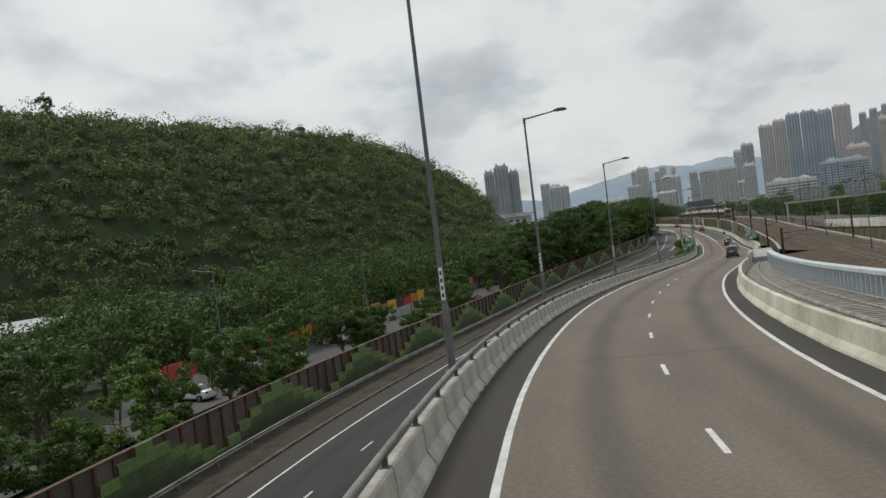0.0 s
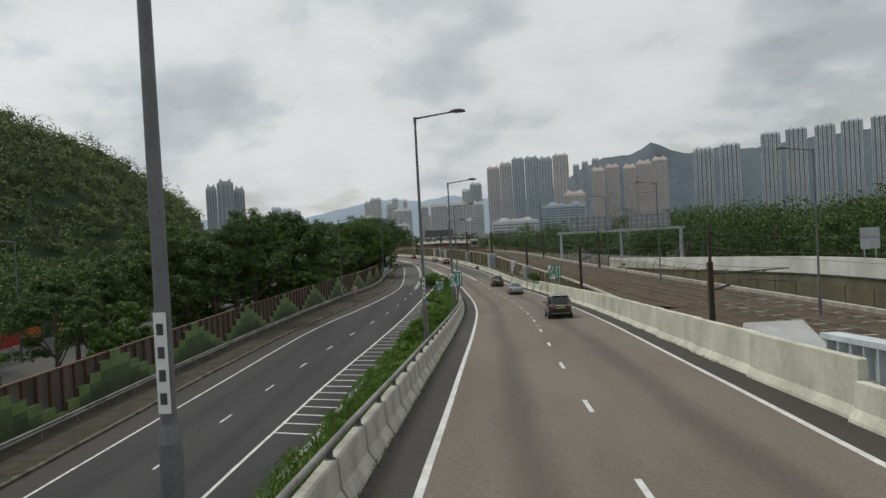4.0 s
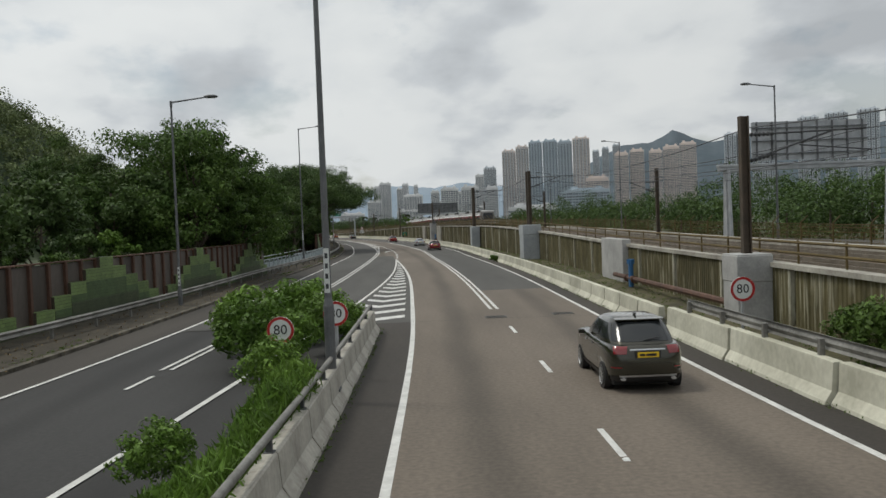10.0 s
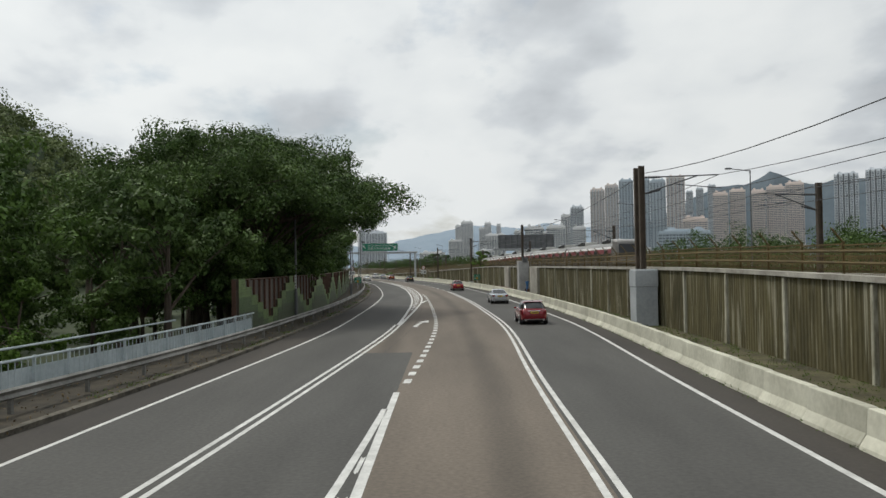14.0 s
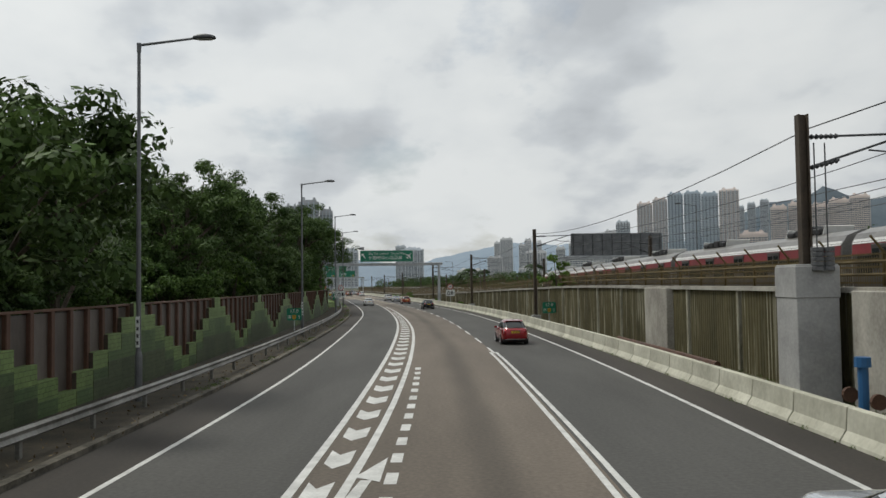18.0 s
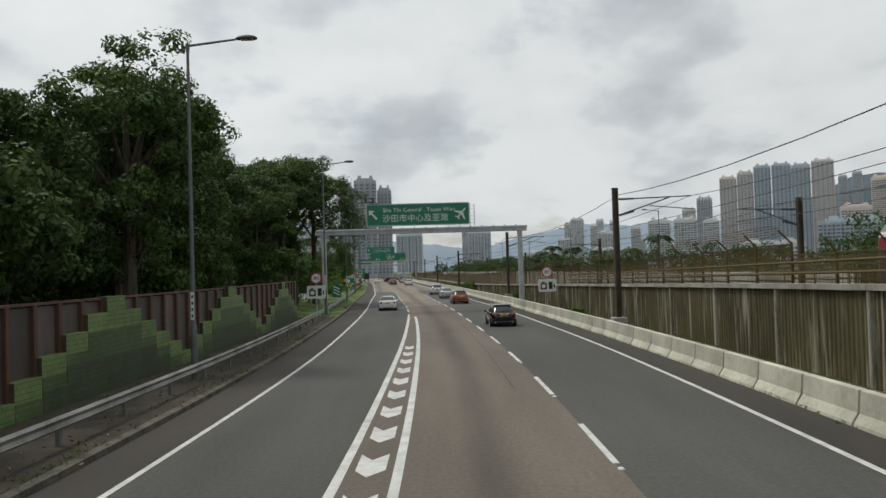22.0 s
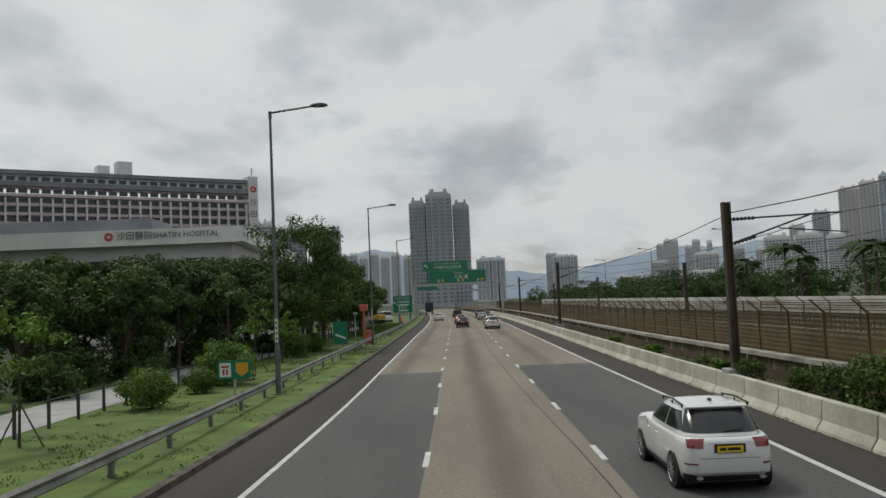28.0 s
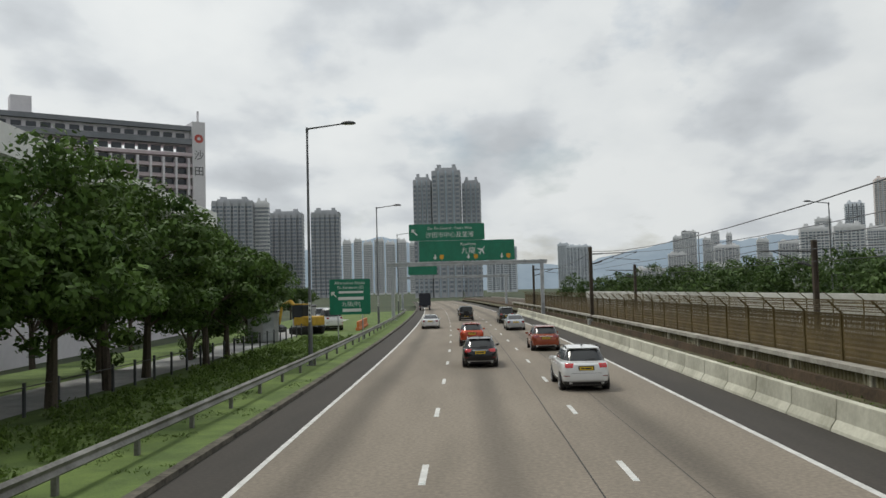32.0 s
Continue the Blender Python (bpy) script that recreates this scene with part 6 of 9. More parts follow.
def tree(height, spread, bare, n_clump, per, leaf, mat, kind="round"):
    """A tree: tapered trunk, limbs to its clumps, and a crown of small leaves with gaps."""
    root = new("tree")
    cz, rz = bare + (height - bare) * 0.5, (height - bare) * 0.5
    n_pad = max(7, n_clump // 8)
    pr = {"flat": 0.30, "umbrella": 0.34, "tall": 0.42}.get(kind, 0.37) * spread
    pads = []
    for k in range(4000):
        p = RNG.normal(size=3)
        p /= np.linalg.norm(p)
        p *= RNG.uniform(0.35, 0.86)
        if kind in ("flat", "umbrella"):
            p[2] = abs(p[2]) * 0.75 + 0.10 - 0.35 * math.hypot(p[0], p[1])
        if kind == "tall":
            p[:2] *= 0.62 + 0.38 * math.cos(p[2] * 1.5)
        q = np.array([p[0] * spread, p[1] * spread, cz + p[2] * rz])
        if all(np.linalg.norm((q - o) * (1, 1, 1.25)) > pr * 0.78 for o in pads):
            pads.append(q)
        if len(pads) == n_pad:
            break
    cs, rad = [], []
    squash = {"flat": 0.42, "umbrella": 0.50, "tall": 0.85}.get(kind, 0.72)
    for q in pads:                                  # each bough ends in a billow of smaller leaf clumps
        own = pr * RNG.uniform(0.72, 1.18)
        for k in range(8):
            g = RNG.normal(size=3)
            g[2] += 0.45
            g = g / np.linalg.norm(g) * own * RNG.uniform(0.45, 0.92)
            cs.append(q + g * (1, 1, squash))
            rad.append(own * RNG.uniform(0.30, 0.52))
    cs, rad = np.array(cs), np.array(rad)
    bm = bmesh.new()
    r0 = 0.022 * height
    lean = Vector((RNG.uniform(-0.4, 0.4), RNG.uniform(-0.4, 0.4), 0))
    knee, top = Vector((0, 0, bare)) + lean * 0.5, Vector((0, 0, cz + rz * 0.3)) + lean
    tube_bm(bm, (0, 0, -0.3), knee, r0 * 1.25, r0 * 0.85, 8)
    tube_bm(bm, knee, top, r0 * 0.85, r0 * 0.3, 8)
    part("trunk", bm, M_BARK, root)
    bm = bmesh.new()
    for c in pads:
        f = RNG.uniform(0.1, 0.8)
        a = knee.lerp(top, f)
        mid = a.lerp(Vector(c), 0.5) + Vector((0, 0, 0.4))
        tube_bm(bm, a, mid, r0 * 0.38, r0 * 0.22, 5)
        tube_bm(bm, mid, Vector(c), r0 * 0.22, r0 * 0.06, 5)
    part("bough", bm, M_BARK, root)
    me = leaf_mesh("crown", clumps(cs, rad, per), leaf, mat)
    ob = new("crown", me)
    ob.parent = root
    return root


TREES = {
    "round": tree(9.0, 4.2, 1.8, 72, 130, 0.24, M_LEAF),
    "dark": tree(11.0, 4.6, 2.0, 88, 130, 0.24, M_LEAF_DARK),
    "bright": tree(6.5, 3.0, 1.2, 64, 120, 0.20, M_LEAF_BRIGHT),
    "tall": tree(17.0, 5.0, 4.0, 136, 150, 0.21, M_LEAF_DARK, "tall"),
    "flat": tree(14.5, 9.0, 4.2, 360, 150, 0.19, M_LEAF_DARK, "flat"),
    "broad": tree(12.0, 6.0, 2.2, 112, 130, 0.25, M_LEAF),
    "umbrella": tree(17.0, 6.2, 6.5, 120, 180, 0.19, M_LEAF_DARK, "umbrella"),
    "drooping": tree(18.0, 8.8, 8.0, 120, 170, 0.20, M_LEAF_DARK),
    "verge": tree(9.6, 4.5, 2.6, 136, 120, 0.24, M_LEAF),
    "hanging": tree(11.6, 5.6, 2.0, 152, 150, 0.20, M_LEAF),
}
TREE_LABEL = {
    "verge": "green verge tree with a full glossy crown on a bare trunk",
    "round": "leafy green roadside tree with a rounded crown", "dark": "dense dark green tree with a full crown",
    "bright": "small bright green tree with a low crown", "tall": "tall slender dark green tree with an open crown",
    "flat": "large spreading tree with a flat feathery crown", "broad": "broad green tree with a dense dark interior", "drooping": "tall dark tree with long overhanging feathery branches", "hanging": "broad green tree with fine hanging leaves beside the lawn", "umbrella": "tall tree with bare limbs under clustered umbrella crowns",
}
used = set()


def plant(kind, x, y, z, scale=1.0, turn=None, tall=1.0):
    m = pose(x, y, z, 0, 0, RNG.uniform(0, 360) if turn is None else turn)
    proto = TREES[kind]
    if kind in used:
        o = copy_thing(proto, m)
    else:
        used.add(kind)
        proto.matrix_basis = m
        o = tagged(proto, TREE_LABEL[kind], "tree", "roadside trees")
    o.scale = (scale, scale, scale * tall)
    return o


def plant_at(kind, s, d, scale=1.0, tall=1.0, z=None):
    p = at(s, d)
    return plant(kind, p.x, p.y, ground_z(p.x, p.y) if z is None else z, scale, None, tall)


# left of the lower road, behind the noise fence
for k in range(46):
    s = -30 + k * 6.1 + RNG.uniform(-2, 2)
    d = float(FENCE(s)) - RNG.uniform(3.0, 9.0)
    if k < 8:
        continue
    plant_at(("round", "bright", "dark", "round")[k % 4], s, d, RNG.uniform(0.65, 0.98) * (0.85 if s < 90 else 1.0))
FAR_WOODS = [(-40 + k * 3.4 + RNG.uniform(-3, 3), -RNG.uniform(50, 95), RNG.uniform(0.8, 1.25)) for k in range(92)]
FAR_WOODS += [(-30 + k * 1.9 + RNG.uniform(-3, 3), -RNG.uniform(44, 84), RNG.uniform(0.55, 0.95)) for k in range(130)]
for s, d, k, c in ((168, -28, "tall", 0.95), (174.5, -27.5, "dark", 1.25), (162, -29, "dark", 1.25), (158, -33, "tall", 0.85), (166, -30, "broad", 1.05), (176, -34, "tall", 0.8), (186, -30, "broad", 0.95), (196, -28, "dark", 1.45), (204, -26, "dark", 1.3), (210, -33, "dark", 1.1),
                   (216, -25, "bright", 1.0), (226, -23, "bright", 1.1), (240, -25, "dark", 0.85), (250, -24, "broad", 0.95), (258, -21, "round", 0.95), (150, -35, "dark", 1.1), (140, -34, "dark", 1.0)):
    plant_at(k, s, d, c)
for s, d, k, c in ((31, -29.5, "dark", 0.75), (38, -33, "round", 1.0), (44, -30, "bright", 1.0), (52, -32, "round", 0.95), (60, -30.5, "bright", 1.1), (68, -33, "round", 0.9), (77, -31, "dark", 0.7), (34, -38, "broad", 0.85), (47, -39, "dark", 0.9), (86, -33, "round", 0.8)):
    plant_at(k, s, d, c)
# bushes and trees by the railing
for s, d, k, c in ((262, -24, "bright", 1.05), (268, -22, "bright", 0.9), (273, -27, "round", 0.9), (278, -22, "bright", 1.0), (284, -25, "bright", 1.15), (288, -20, "bright", 0.7), (292, -22, "round", 0.8),
                   (298, -19.5, "bright", 0.8), (303, -22, "round", 0.85), (308, -20, "round", 0.8), (280, -36, "dark", 1.0), (295, -34, "dark", 1.0), (310, -32, "dark", 1.1)):
    plant_at(k, s, d, c)
plant_at("flat", 332, -13.9, 1.12, z=-0.2)
plant_at("flat", 321, -18, 1.05, z=-0.2)
plant_at("flat", 329, -17.5, 1.12, z=-0.2)
plant_at("flat", 325.5, -14.6, 0.98, z=-0.2)
for s, d, k, c in ((318, -17, "hanging", 0.95), (324, -18, "hanging", 1.1), (330, -18.5, "hanging", 1.15), (337, -16, "hanging", 1.0), (344, -16.5, "dark", 1.0), (352, -16.8, "tall", 0.78), (358, -16.2, "tall", 0.72), (326, -24, "broad", 1.2), (340, -24, "dark", 1.2), (350, -18, "broad", 0.95), (354, -16, "dark", 1.12), (361, -17, "dark", 1.35), (368, -16.6, "dark", 1.4), (375, -17.2, "dark", 1.35), (394, -17.5, "tall", 0.88), (350, -15.8, "tall", 1.0), (314, -21, "broad", 0.95),
                   (250, -24, "dark", 1.15), (258, -20.5, "hanging", 1.36), (254, -18.4, "hanging", 1.30), (262, -22.5, "hanging", 1.22), (268, -20.5, "hanging", 1.22), (274, -21.0, "hanging", 1.0), (271, -24, "hanging", 1.15), (259, -16.6, "hanging", 1.06), (255, -28, "tall", 0.9), (308, -16, "dark", 1.1), (300, -24, "broad", 1.1), (290, -30, "dark", 1.3),
                   (222, -36, "round", 0.8), (214, -28, "round", 0.75), (229, -33, "broad", 0.72), (204, -33, "broad", 1.35), (236, -29, "broad", 0.85), (198, -30, "dark", 1.3), (190, -36, "dark", 1.35), (180, -31, "dark", 1.25), (172, -36, "broad", 1.2),
                   (391, -17, "broad", 0.68), (399, -16.5, "bright", 1.15), (405, -15.8, "bright", 1.2), (415, -17.2, "tall", 1.0), (418, -20.5, "tall", 0.85), (422, -16, "dark", 0.92), (430, -16, "dark", 0.95), (438, -16.5, "dark", 1.05), (427, -19, "dark", 1.1), (444, -17, "dark", 1.05), (447, -19, "tall", 0.95), (452, -14.2, "tall", 1.08), (463, -17, "tall", 1.0), (448, -17, "tall", 0.9), (424, -16.5, "tall", 1.0), (431, -17.5, "tall", 0.98), (436, -19.5, "tall", 1.05), (420, -19.5, "tall", 1.08), (396, -17, "tall", 0.95), (403, -18, "dark", 1.35), (410, -18.5, "tall", 0.92), (462, -15.5, "tall", 1.15), (457, -16.5, "tall", 1.08),
                   (524, -17.5, "broad", 0.8), (527, -13.5, "dark", 0.72)):
    plant_at(k, s, d, c)
for s, d, c in ((517, -14.5, 1.30), (512, -16.5, 1.22), (507, -19, 1.15), (500, -21, 1.1), (516, -20, 1.2), (494, -18, 1.02), (487, -20, 1.0), (480, -21, 0.98), (504, -24, 1.15), (492, -25, 1.1)):
    plant_at("umbrella", s, d, c)
plant_at("umbrella", 512, -15.0, 1.3, tall=0.9)
plant_at("drooping", 518.5, -11.9, 1.0)
plant_at("flat", 338, -14.4, 1.12, tall=0.86, z=-0.2)
plant_at("umbrella", 540, -18.3, 0.82)
plant_at("dark", 193, -26.8, 1.45, tall=1.1)
plant_at("hanging", 200, -28.0, 1.3)
plant_at("dark", 186.5, -28.8, 1.4, tall=1.1)
for s, d, k, c in ((342, -15.8, "dark", 1.0), (336, -15.2, "dark", 0.95), (348, -15.5, "broad", 0.85), (330, -15.5, "dark", 0.8), (324, -15.2, "dark", 0.8), (318, -16.5, "dark", 0.85),
                   (552, -23.5, "dark", 0.88), (560, -24, "dark", 0.9), (569, -22.5, "dark", 0.85), (578, -23.5, "broad", 0.85), (587, -22, "dark", 0.9), (545, -24, "dark", 0.85)):
    plant_at(k, s, d, c)
# woods behind the second fence
for k in range(40):
    s = 318 + k * 4.2 + RNG.uniform(-1.5, 1.5)
    plant_at(("dark", "broad", "dark")[k % 3], s, float(FENCE(s)) - RNG.uniform(4, 12), RNG.uniform(0.62, 0.85))
for k in range(20):
    s = 320 + k * 8 + RNG.uniform(-3, 3)
    plant_at(("dark", "tall")[k % 2], s, -RNG.uniform(30, 55), RNG.uniform(0.75, 1.0))
for s, d, c in ((352, -19, 0.85), (372, -20, 0.82), (384, -21, 0.55), (414, -20, 0.82), (418, -22, 0.6), (429, -18.5, 0.5), (459, -18, 1.0), (473, -17, 1.15), (472, -21, 0.82), (481, -22, 0.86), (490, -19, 0.85), (497, -20, 0.92), (503, -17, 0.88), (510, -18, 1.05), (516, -16.5, 0.9), (522, -21, 1.0), (486, -27, 1.0), (500, -29, 1.0), (515, -30, 1.05)):
    plant_at("tall", s, d, c)
for s, d, c in ((446, -19, 0.9), (453, -19.5, 0.95), (460, -19.5, 0.9), (468, -19.5, 0.85), (478, -19.5, 0.8), (488, -22, 1.0), (500, -14.5, 0.75), (508, -23, 0.95), (519, -25, 0.9)):
    plant_at("broad", s, d, c)
# in front of the hospital
for s, d, k, c in ((540, -26, "dark", 0.85), (548, -30, "broad", 0.8), (556, -26, "dark", 0.85), (565, -29, "dark", 0.9), (574, -25, "broad", 0.82), (583, -27, "dark", 0.85), (590, -23, "broad", 0.85), (596, -25, "dark", 0.9),
                   (609, -14.6, "verge", 0.95), (619, -14.8, "verge", 0.98), (627.3, -14.7, "verge", 1.06), (631.1, -14.6, "verge", 1.1), (636.9, -14.9, "verge", 1.08), (641.6, -15.3, "verge", 1.08), (647, -13.9, "verge", 1.0), (653, -14.5, "verge", 0.98), (636, -20.5, "verge", 1.15), (628, -20.5, "verge", 1.1), (600, -21, "dark", 0.7), (592, -20, "broad", 0.62), (606, -22, "broad", 0.72), (613, -16.8, "broad", 0.68), (618, -20, "dark", 0.76), (645, -19, "broad", 0.84),
                   (652, -16.5, "broad", 0.85), (660, -18, "dark", 0.85), (668, -17, "broad", 0.75), (676, -19, "dark", 0.7), (640, -26, "dark", 0.95), (654, -27, "dark", 0.9), (670, -27, "dark", 0.9), (690, -25, "dark", 0.75), (710, -27, "dark", 0.7), (735, -26, "dark", 0.7), (760, -28, "dark", 0.7),
                   (552, -20, "bright", 0.75)):
    plant_at(k, s, d, c)
plant_at("hanging", 598, -12.9, 1.05, tall=1.12)
for s, d, c in ((586, -16.6, 0.95), (590, -18.5, 1.02), (594, -16.8, 1.0), (583, -19.2, 0.98), (579, -21.2, 0.95), (600, -18.0, 1.05), (596, -21, 1.08), (605, -16.8, 1.0), (588, -22, 1.05), (575, -19.4, 0.88), (603, -22, 1.1)):
    plant_at("dark", s, d, c)
# right of the railway and beyond the far road
FAR_WOODS += [(60 + k * 6.0 + RNG.uniform(-3, 3), RNG.uniform(72, 118), RNG.uniform(0.95, 1.45)) for k in range(72)]
FAR_WOODS += [(636 + k * 4.5 + RNG.uniform(-2, 2), RNG.uniform(33, 50), RNG.uniform(0.62, 0.82)) for k in range(42)]
FAR_WOODS += [(470 + k * 7 + RNG.uniform(-4, 4), RNG.uniform(50, 85), RNG.uniform(0.7, 1.0)) for k in range(54)]
THICKET = [(182 + k * 4.0 + RNG.uniform(-2, 2), RNG.uniform(59, 70), RNG.uniform(1.25, 1.55)) for k in range(28)]
THICKET += [(178 + k * 4.2 + RNG.uniform(-2, 2), RNG.uniform(70, 90), RNG.uniform(1.4, 1.7)) for k in range(32)]
THICKET += [(292 + k * 4.4 + RNG.uniform(-2, 2), RNG.uniform(52, 66), RNG.uniform(0.85, 1.05)) for k in range(34)]
FAR_WOODS += THICKET
cs, rs = [], []
for s, d, c in FAR_WOODS:
    p = at(s, d)
    z = ground_z(p.x, p.y) - (1.9 * c if (s, d, c) in THICKET else 0)
    for k in range(34):
        q = RNG.normal(size=3)
        q = q / np.linalg.norm(q) * RNG.uniform(0.4, 0.95)
        cs.append((p.x + q[0] * 5.2 * c, p.y + q[1] * 5.2 * c, z + ((6.8 if d > 0 else 5.4) + q[2] * 4.9) * c))
        rs.append(RNG.uniform(1.1, 2.0) * c)
ob = new("far_woods", leaf_mesh("far_woods", clumps(np.array(cs), np.array(rs), 44), 0.46, M_LEAF_DARK))
tagged(ob, "dark green belts of trees beyond the service and far roads", "woods", kind="stuff")
trunks = bmesh.new()
for s, d, c in FAR_WOODS:
    p = at(s, d)
    z = ground_z(p.x, p.y)
    tube_bm(trunks, (p.x, p.y, z - 0.3), (p.x, p.y, z + 6 * c), 0.24 * c, 0.12 * c, 6)
ob = part("far_wood_trunks", trunks, M_BARK)
tagged(ob, "bare brown trunks of the far tree belts", "woods", kind="stuff")
for s, d, c in ((352, 30, 0.55), (362, 31, 0.6), (430, 30, 0.5), (300, 33, 0.5), (315, 34, 0.55), (226, 30, 0.5), (218, 32, 0.4)):
    plant_at("bright", s, d, c)
plant_at("bright", 408, 11.4, 0.6, z=2.4)

# palms beyond the railway
M_PALM = foliage_material("palm_green", (0.025, 0.05, 0.015), (0.07, 0.11, 0.035))


def palm(height):
    root = new("palm_tree")
    bm = bmesh.new()
    tube_bm(bm, (0, 0, 0), (0.2, 0, height), 0.2, 0.13, 8)
    part("trunk", bm, M_BARK, root)
    for k in range(15):
        a, rise = 2 * math.pi * k / 15 + RNG.uniform(-0.2, 0.2), RNG.uniform(0.1, 1.2)
        verts, faces = [], []
        for j in range(9):
            u = j / 8
            p = Vector((math.cos(a) * u * 2.9 + 0.2, math.sin(a) * u * 2.9, height + rise * u * 1.6 - u * u * 2.2))
            side = Vector((-math.sin(a), math.cos(a), -0.5)) * (0.5 * math.sin(math.pi * min(1, u + 0.12)) + 0.03)
            verts += [p - side, p, p + Vector((side.x * -1, side.y * -1, side.z))]
            if j:
                b = (j - 1) * 3
                faces += [(b, b + 1, b + 4, b + 3), (b + 1, b + 2, b + 5, b + 4)]
        mesh_object("frond", verts, faces, M_PALM, root)
    return root


pm = palm(8.5)
tagged(pm, "palm tree with a tuft of drooping fronds", "palm tree", "palms beyond the railway")
pm.matrix_basis = spot(612, 43, -1)
for s, d, c in ((620, 46, 1.1), (628, 42, 0.95), (640, 45, 1.2), (652, 44, 1.0), (664, 47, 1.1), (560, 47, 1.15), (470, 44, 1.0), (566, 44, 0.9)):
    o = copy_thing(pm, spot(s, d, -1.2, RNG.uniform(0, 360)))
    o.scale = (c, c, c)


# bushes
def bush(name, r, mat, label, places, leaf=0.13, per=60, n=40):
    c = RNG.normal(size=(n, 3))
    c /= np.linalg.norm(c, axis=1)[:, None]
    c *= RNG.uniform(0.4, 0.85, (n, 1)) * r
    c[:, 2] = c[:, 2] * 0.75 + r * 0.72
    me = leaf_mesh("leaves", clumps(c, np.full(n, r * 0.33), per), leaf, mat)
    for s, d, z, k in places:
        o = new(name, me)
        o.matrix_basis = spot(s, d, z, RNG.uniform(0, 360)) @ Matrix.Diagonal((k, k, k, 1))
        tagged(o, label, "bush", "bushes on the verges")


bush("bush", 1.25, M_LEAF_BRIGHT, "clipped round green bush on the grass", [(560.2, -12.8, 0.1, 0.95), (565.7, -12.3, 0.1, 0.7), (569.5, -11.9, 0.1, 1.35), (572.5, -12.6, 0.1, 1.0), (543.4, -13.1, 0.1, 0.9), (548, -13.4, 0.1, 0.75), (590, -12.5, 0.1, 1.15), (596, -12.0, 0.1, 0.8), (601, -13.2, 0.1, 0.9)], leaf=0.11, per=95, n=70)
bush("bush", 0.62, M_LEAF_BRIGHT, "small round green bush growing at the barrier", [(272.5, 7.75, 0.0, 0.85), (163, 8.45, float(RAMP(163)), 0.4), (158, 8.45, float(RAMP(158)), 0.45), (540, 10.3, 0.45, 0.8), (560, 10.4, 0.45, 0.9), (571, 10.3, 0.45, 0.9), (583, 10.5, 0.45, 0.8), (470, 10.3, 0.45, 0.8), (500, 10.5, 0.45, 0.9)])
bush("bush", 0.75, M_LEAF_WEED, "straggly weedy shrub growing out of the low wall", [(546.2, 10.7, 0.45, 1.25), (548.6, 10.9, 0.5, 1.5), (550.4, 10.6, 0.45, 1.2), (553.0, 10.6, 0.45, 0.9), (557.0, 10.3, 0.45, 0.9), (543.5, 10.6, 0.45, 0.8), (563, 10.5, 0.45, 0.6), (206.0, 10.7, 0.4, 1.5), (207.6, 10.9, 0.4, 1.25), (204.6, 10.5, 0.4, 0.9)], leaf=0.085, per=80, n=34)
bush("bush", 1.5, M_LEAF_DARK, "dark spreading shrub under the trees before the hospital", [(556, -18.6, 0.0, 0.8), (561, -20.5, 0.0, 1.0), (566, -19.6, 0.0, 1.15), (571, -20.8, 0.0, 1.1), (576, -19.4, 0.0, 1.2), (581, -20.6, 0.0, 1.1), (586, -19.0, 0.0, 1.15), (592, -17.6, 0.0, 1.0), (573, -17.2, 0.0, 0.75), (598, -16.6, 0.0, 0.9)], leaf=0.17, per=70, n=60)
bush("bush", 1.0, M_LEAF_BRIGHT, "weedy shrub leaning over the planter kerb", [(217, -5.3, 0.3, 1.45), (219.5, -4.6, 0.25, 1.35), (215, -6.4, 0.3, 1.4), (211.5, -5.6, 0.3, 1.3), (220.5, -6.0, 0.15, 1.2), (214, -3.6, 0.4, 1.15), (211, -4.4, 0.4, 1.0), (217, -3.4, 0.3, 0.9), (206, -4.0, 0.4, 0.9), (199, -4.4, 0.4, 0.7), (186, -5.6, 0.3, 0.85), (180, -6.2, 0.2, 0.7), (172, -5.2, 0.2, 0.7), (168, -6.0, 0.1, 0.6), (165, -6.2, 0.0, 0.55), (160, -5.6, 0.0, 1.25), (156, -4.8, 0.1, 1.2), (152, -5.2, -0.1, 1.35), (148, -6.2, -0.2, 1.2), (143, -6.6, -0.4, 1.15), (136, -6.3, -0.6, 1.1), (128, -6.0, -0.6, 0.9), (120, -5.5, -0.7, 0.9), (112, -5.8, -0.7, 0.8), (104, -5.2, -0.7, 0.8)], leaf=0.11, per=85)

# staked saplings on the lawn
def sapling(s, d, c):
    root = thing("sapling", spot(s, d, 0.1), "young staked tree on the mown lawn", "tree", "staked saplings")
    bm = bmesh.new()
    tube_bm(bm, (0, 0, 0), (0.05, 0, 3.2 * c), 0.05, 0.02, 7)
    part("trunk", bm, M_BARK, root)
    for k in range(3):
        a = k * 2.1
        bm = bmesh.new()
        tube_bm(bm, (math.cos(a) * 0.75, math.sin(a) * 0.75, 0), (0.03, 0, 1.35), 0.03, seg=6)
        part("stake", bm, M_BARK, root)
    cc = np.array([(RNG.normal(0, 0.55) * c, RNG.normal(0, 0.55) * c, (2.0 + 1.9 * RNG.uniform()) * c) for k in range(26)])
    o = new("crown", leaf_mesh("crown", clumps(cc, np.full(26, 0.34 * c), 34), 0.16, M_LEAF_BRIGHT))
    o.parent = root


for s, d, c in ((551.6, -13.4, 1.15), (544, -12.2, 1.0), (578, -12.6, 1.1), (584, -12.2, 0.9)):
    sapling(s, d, c)

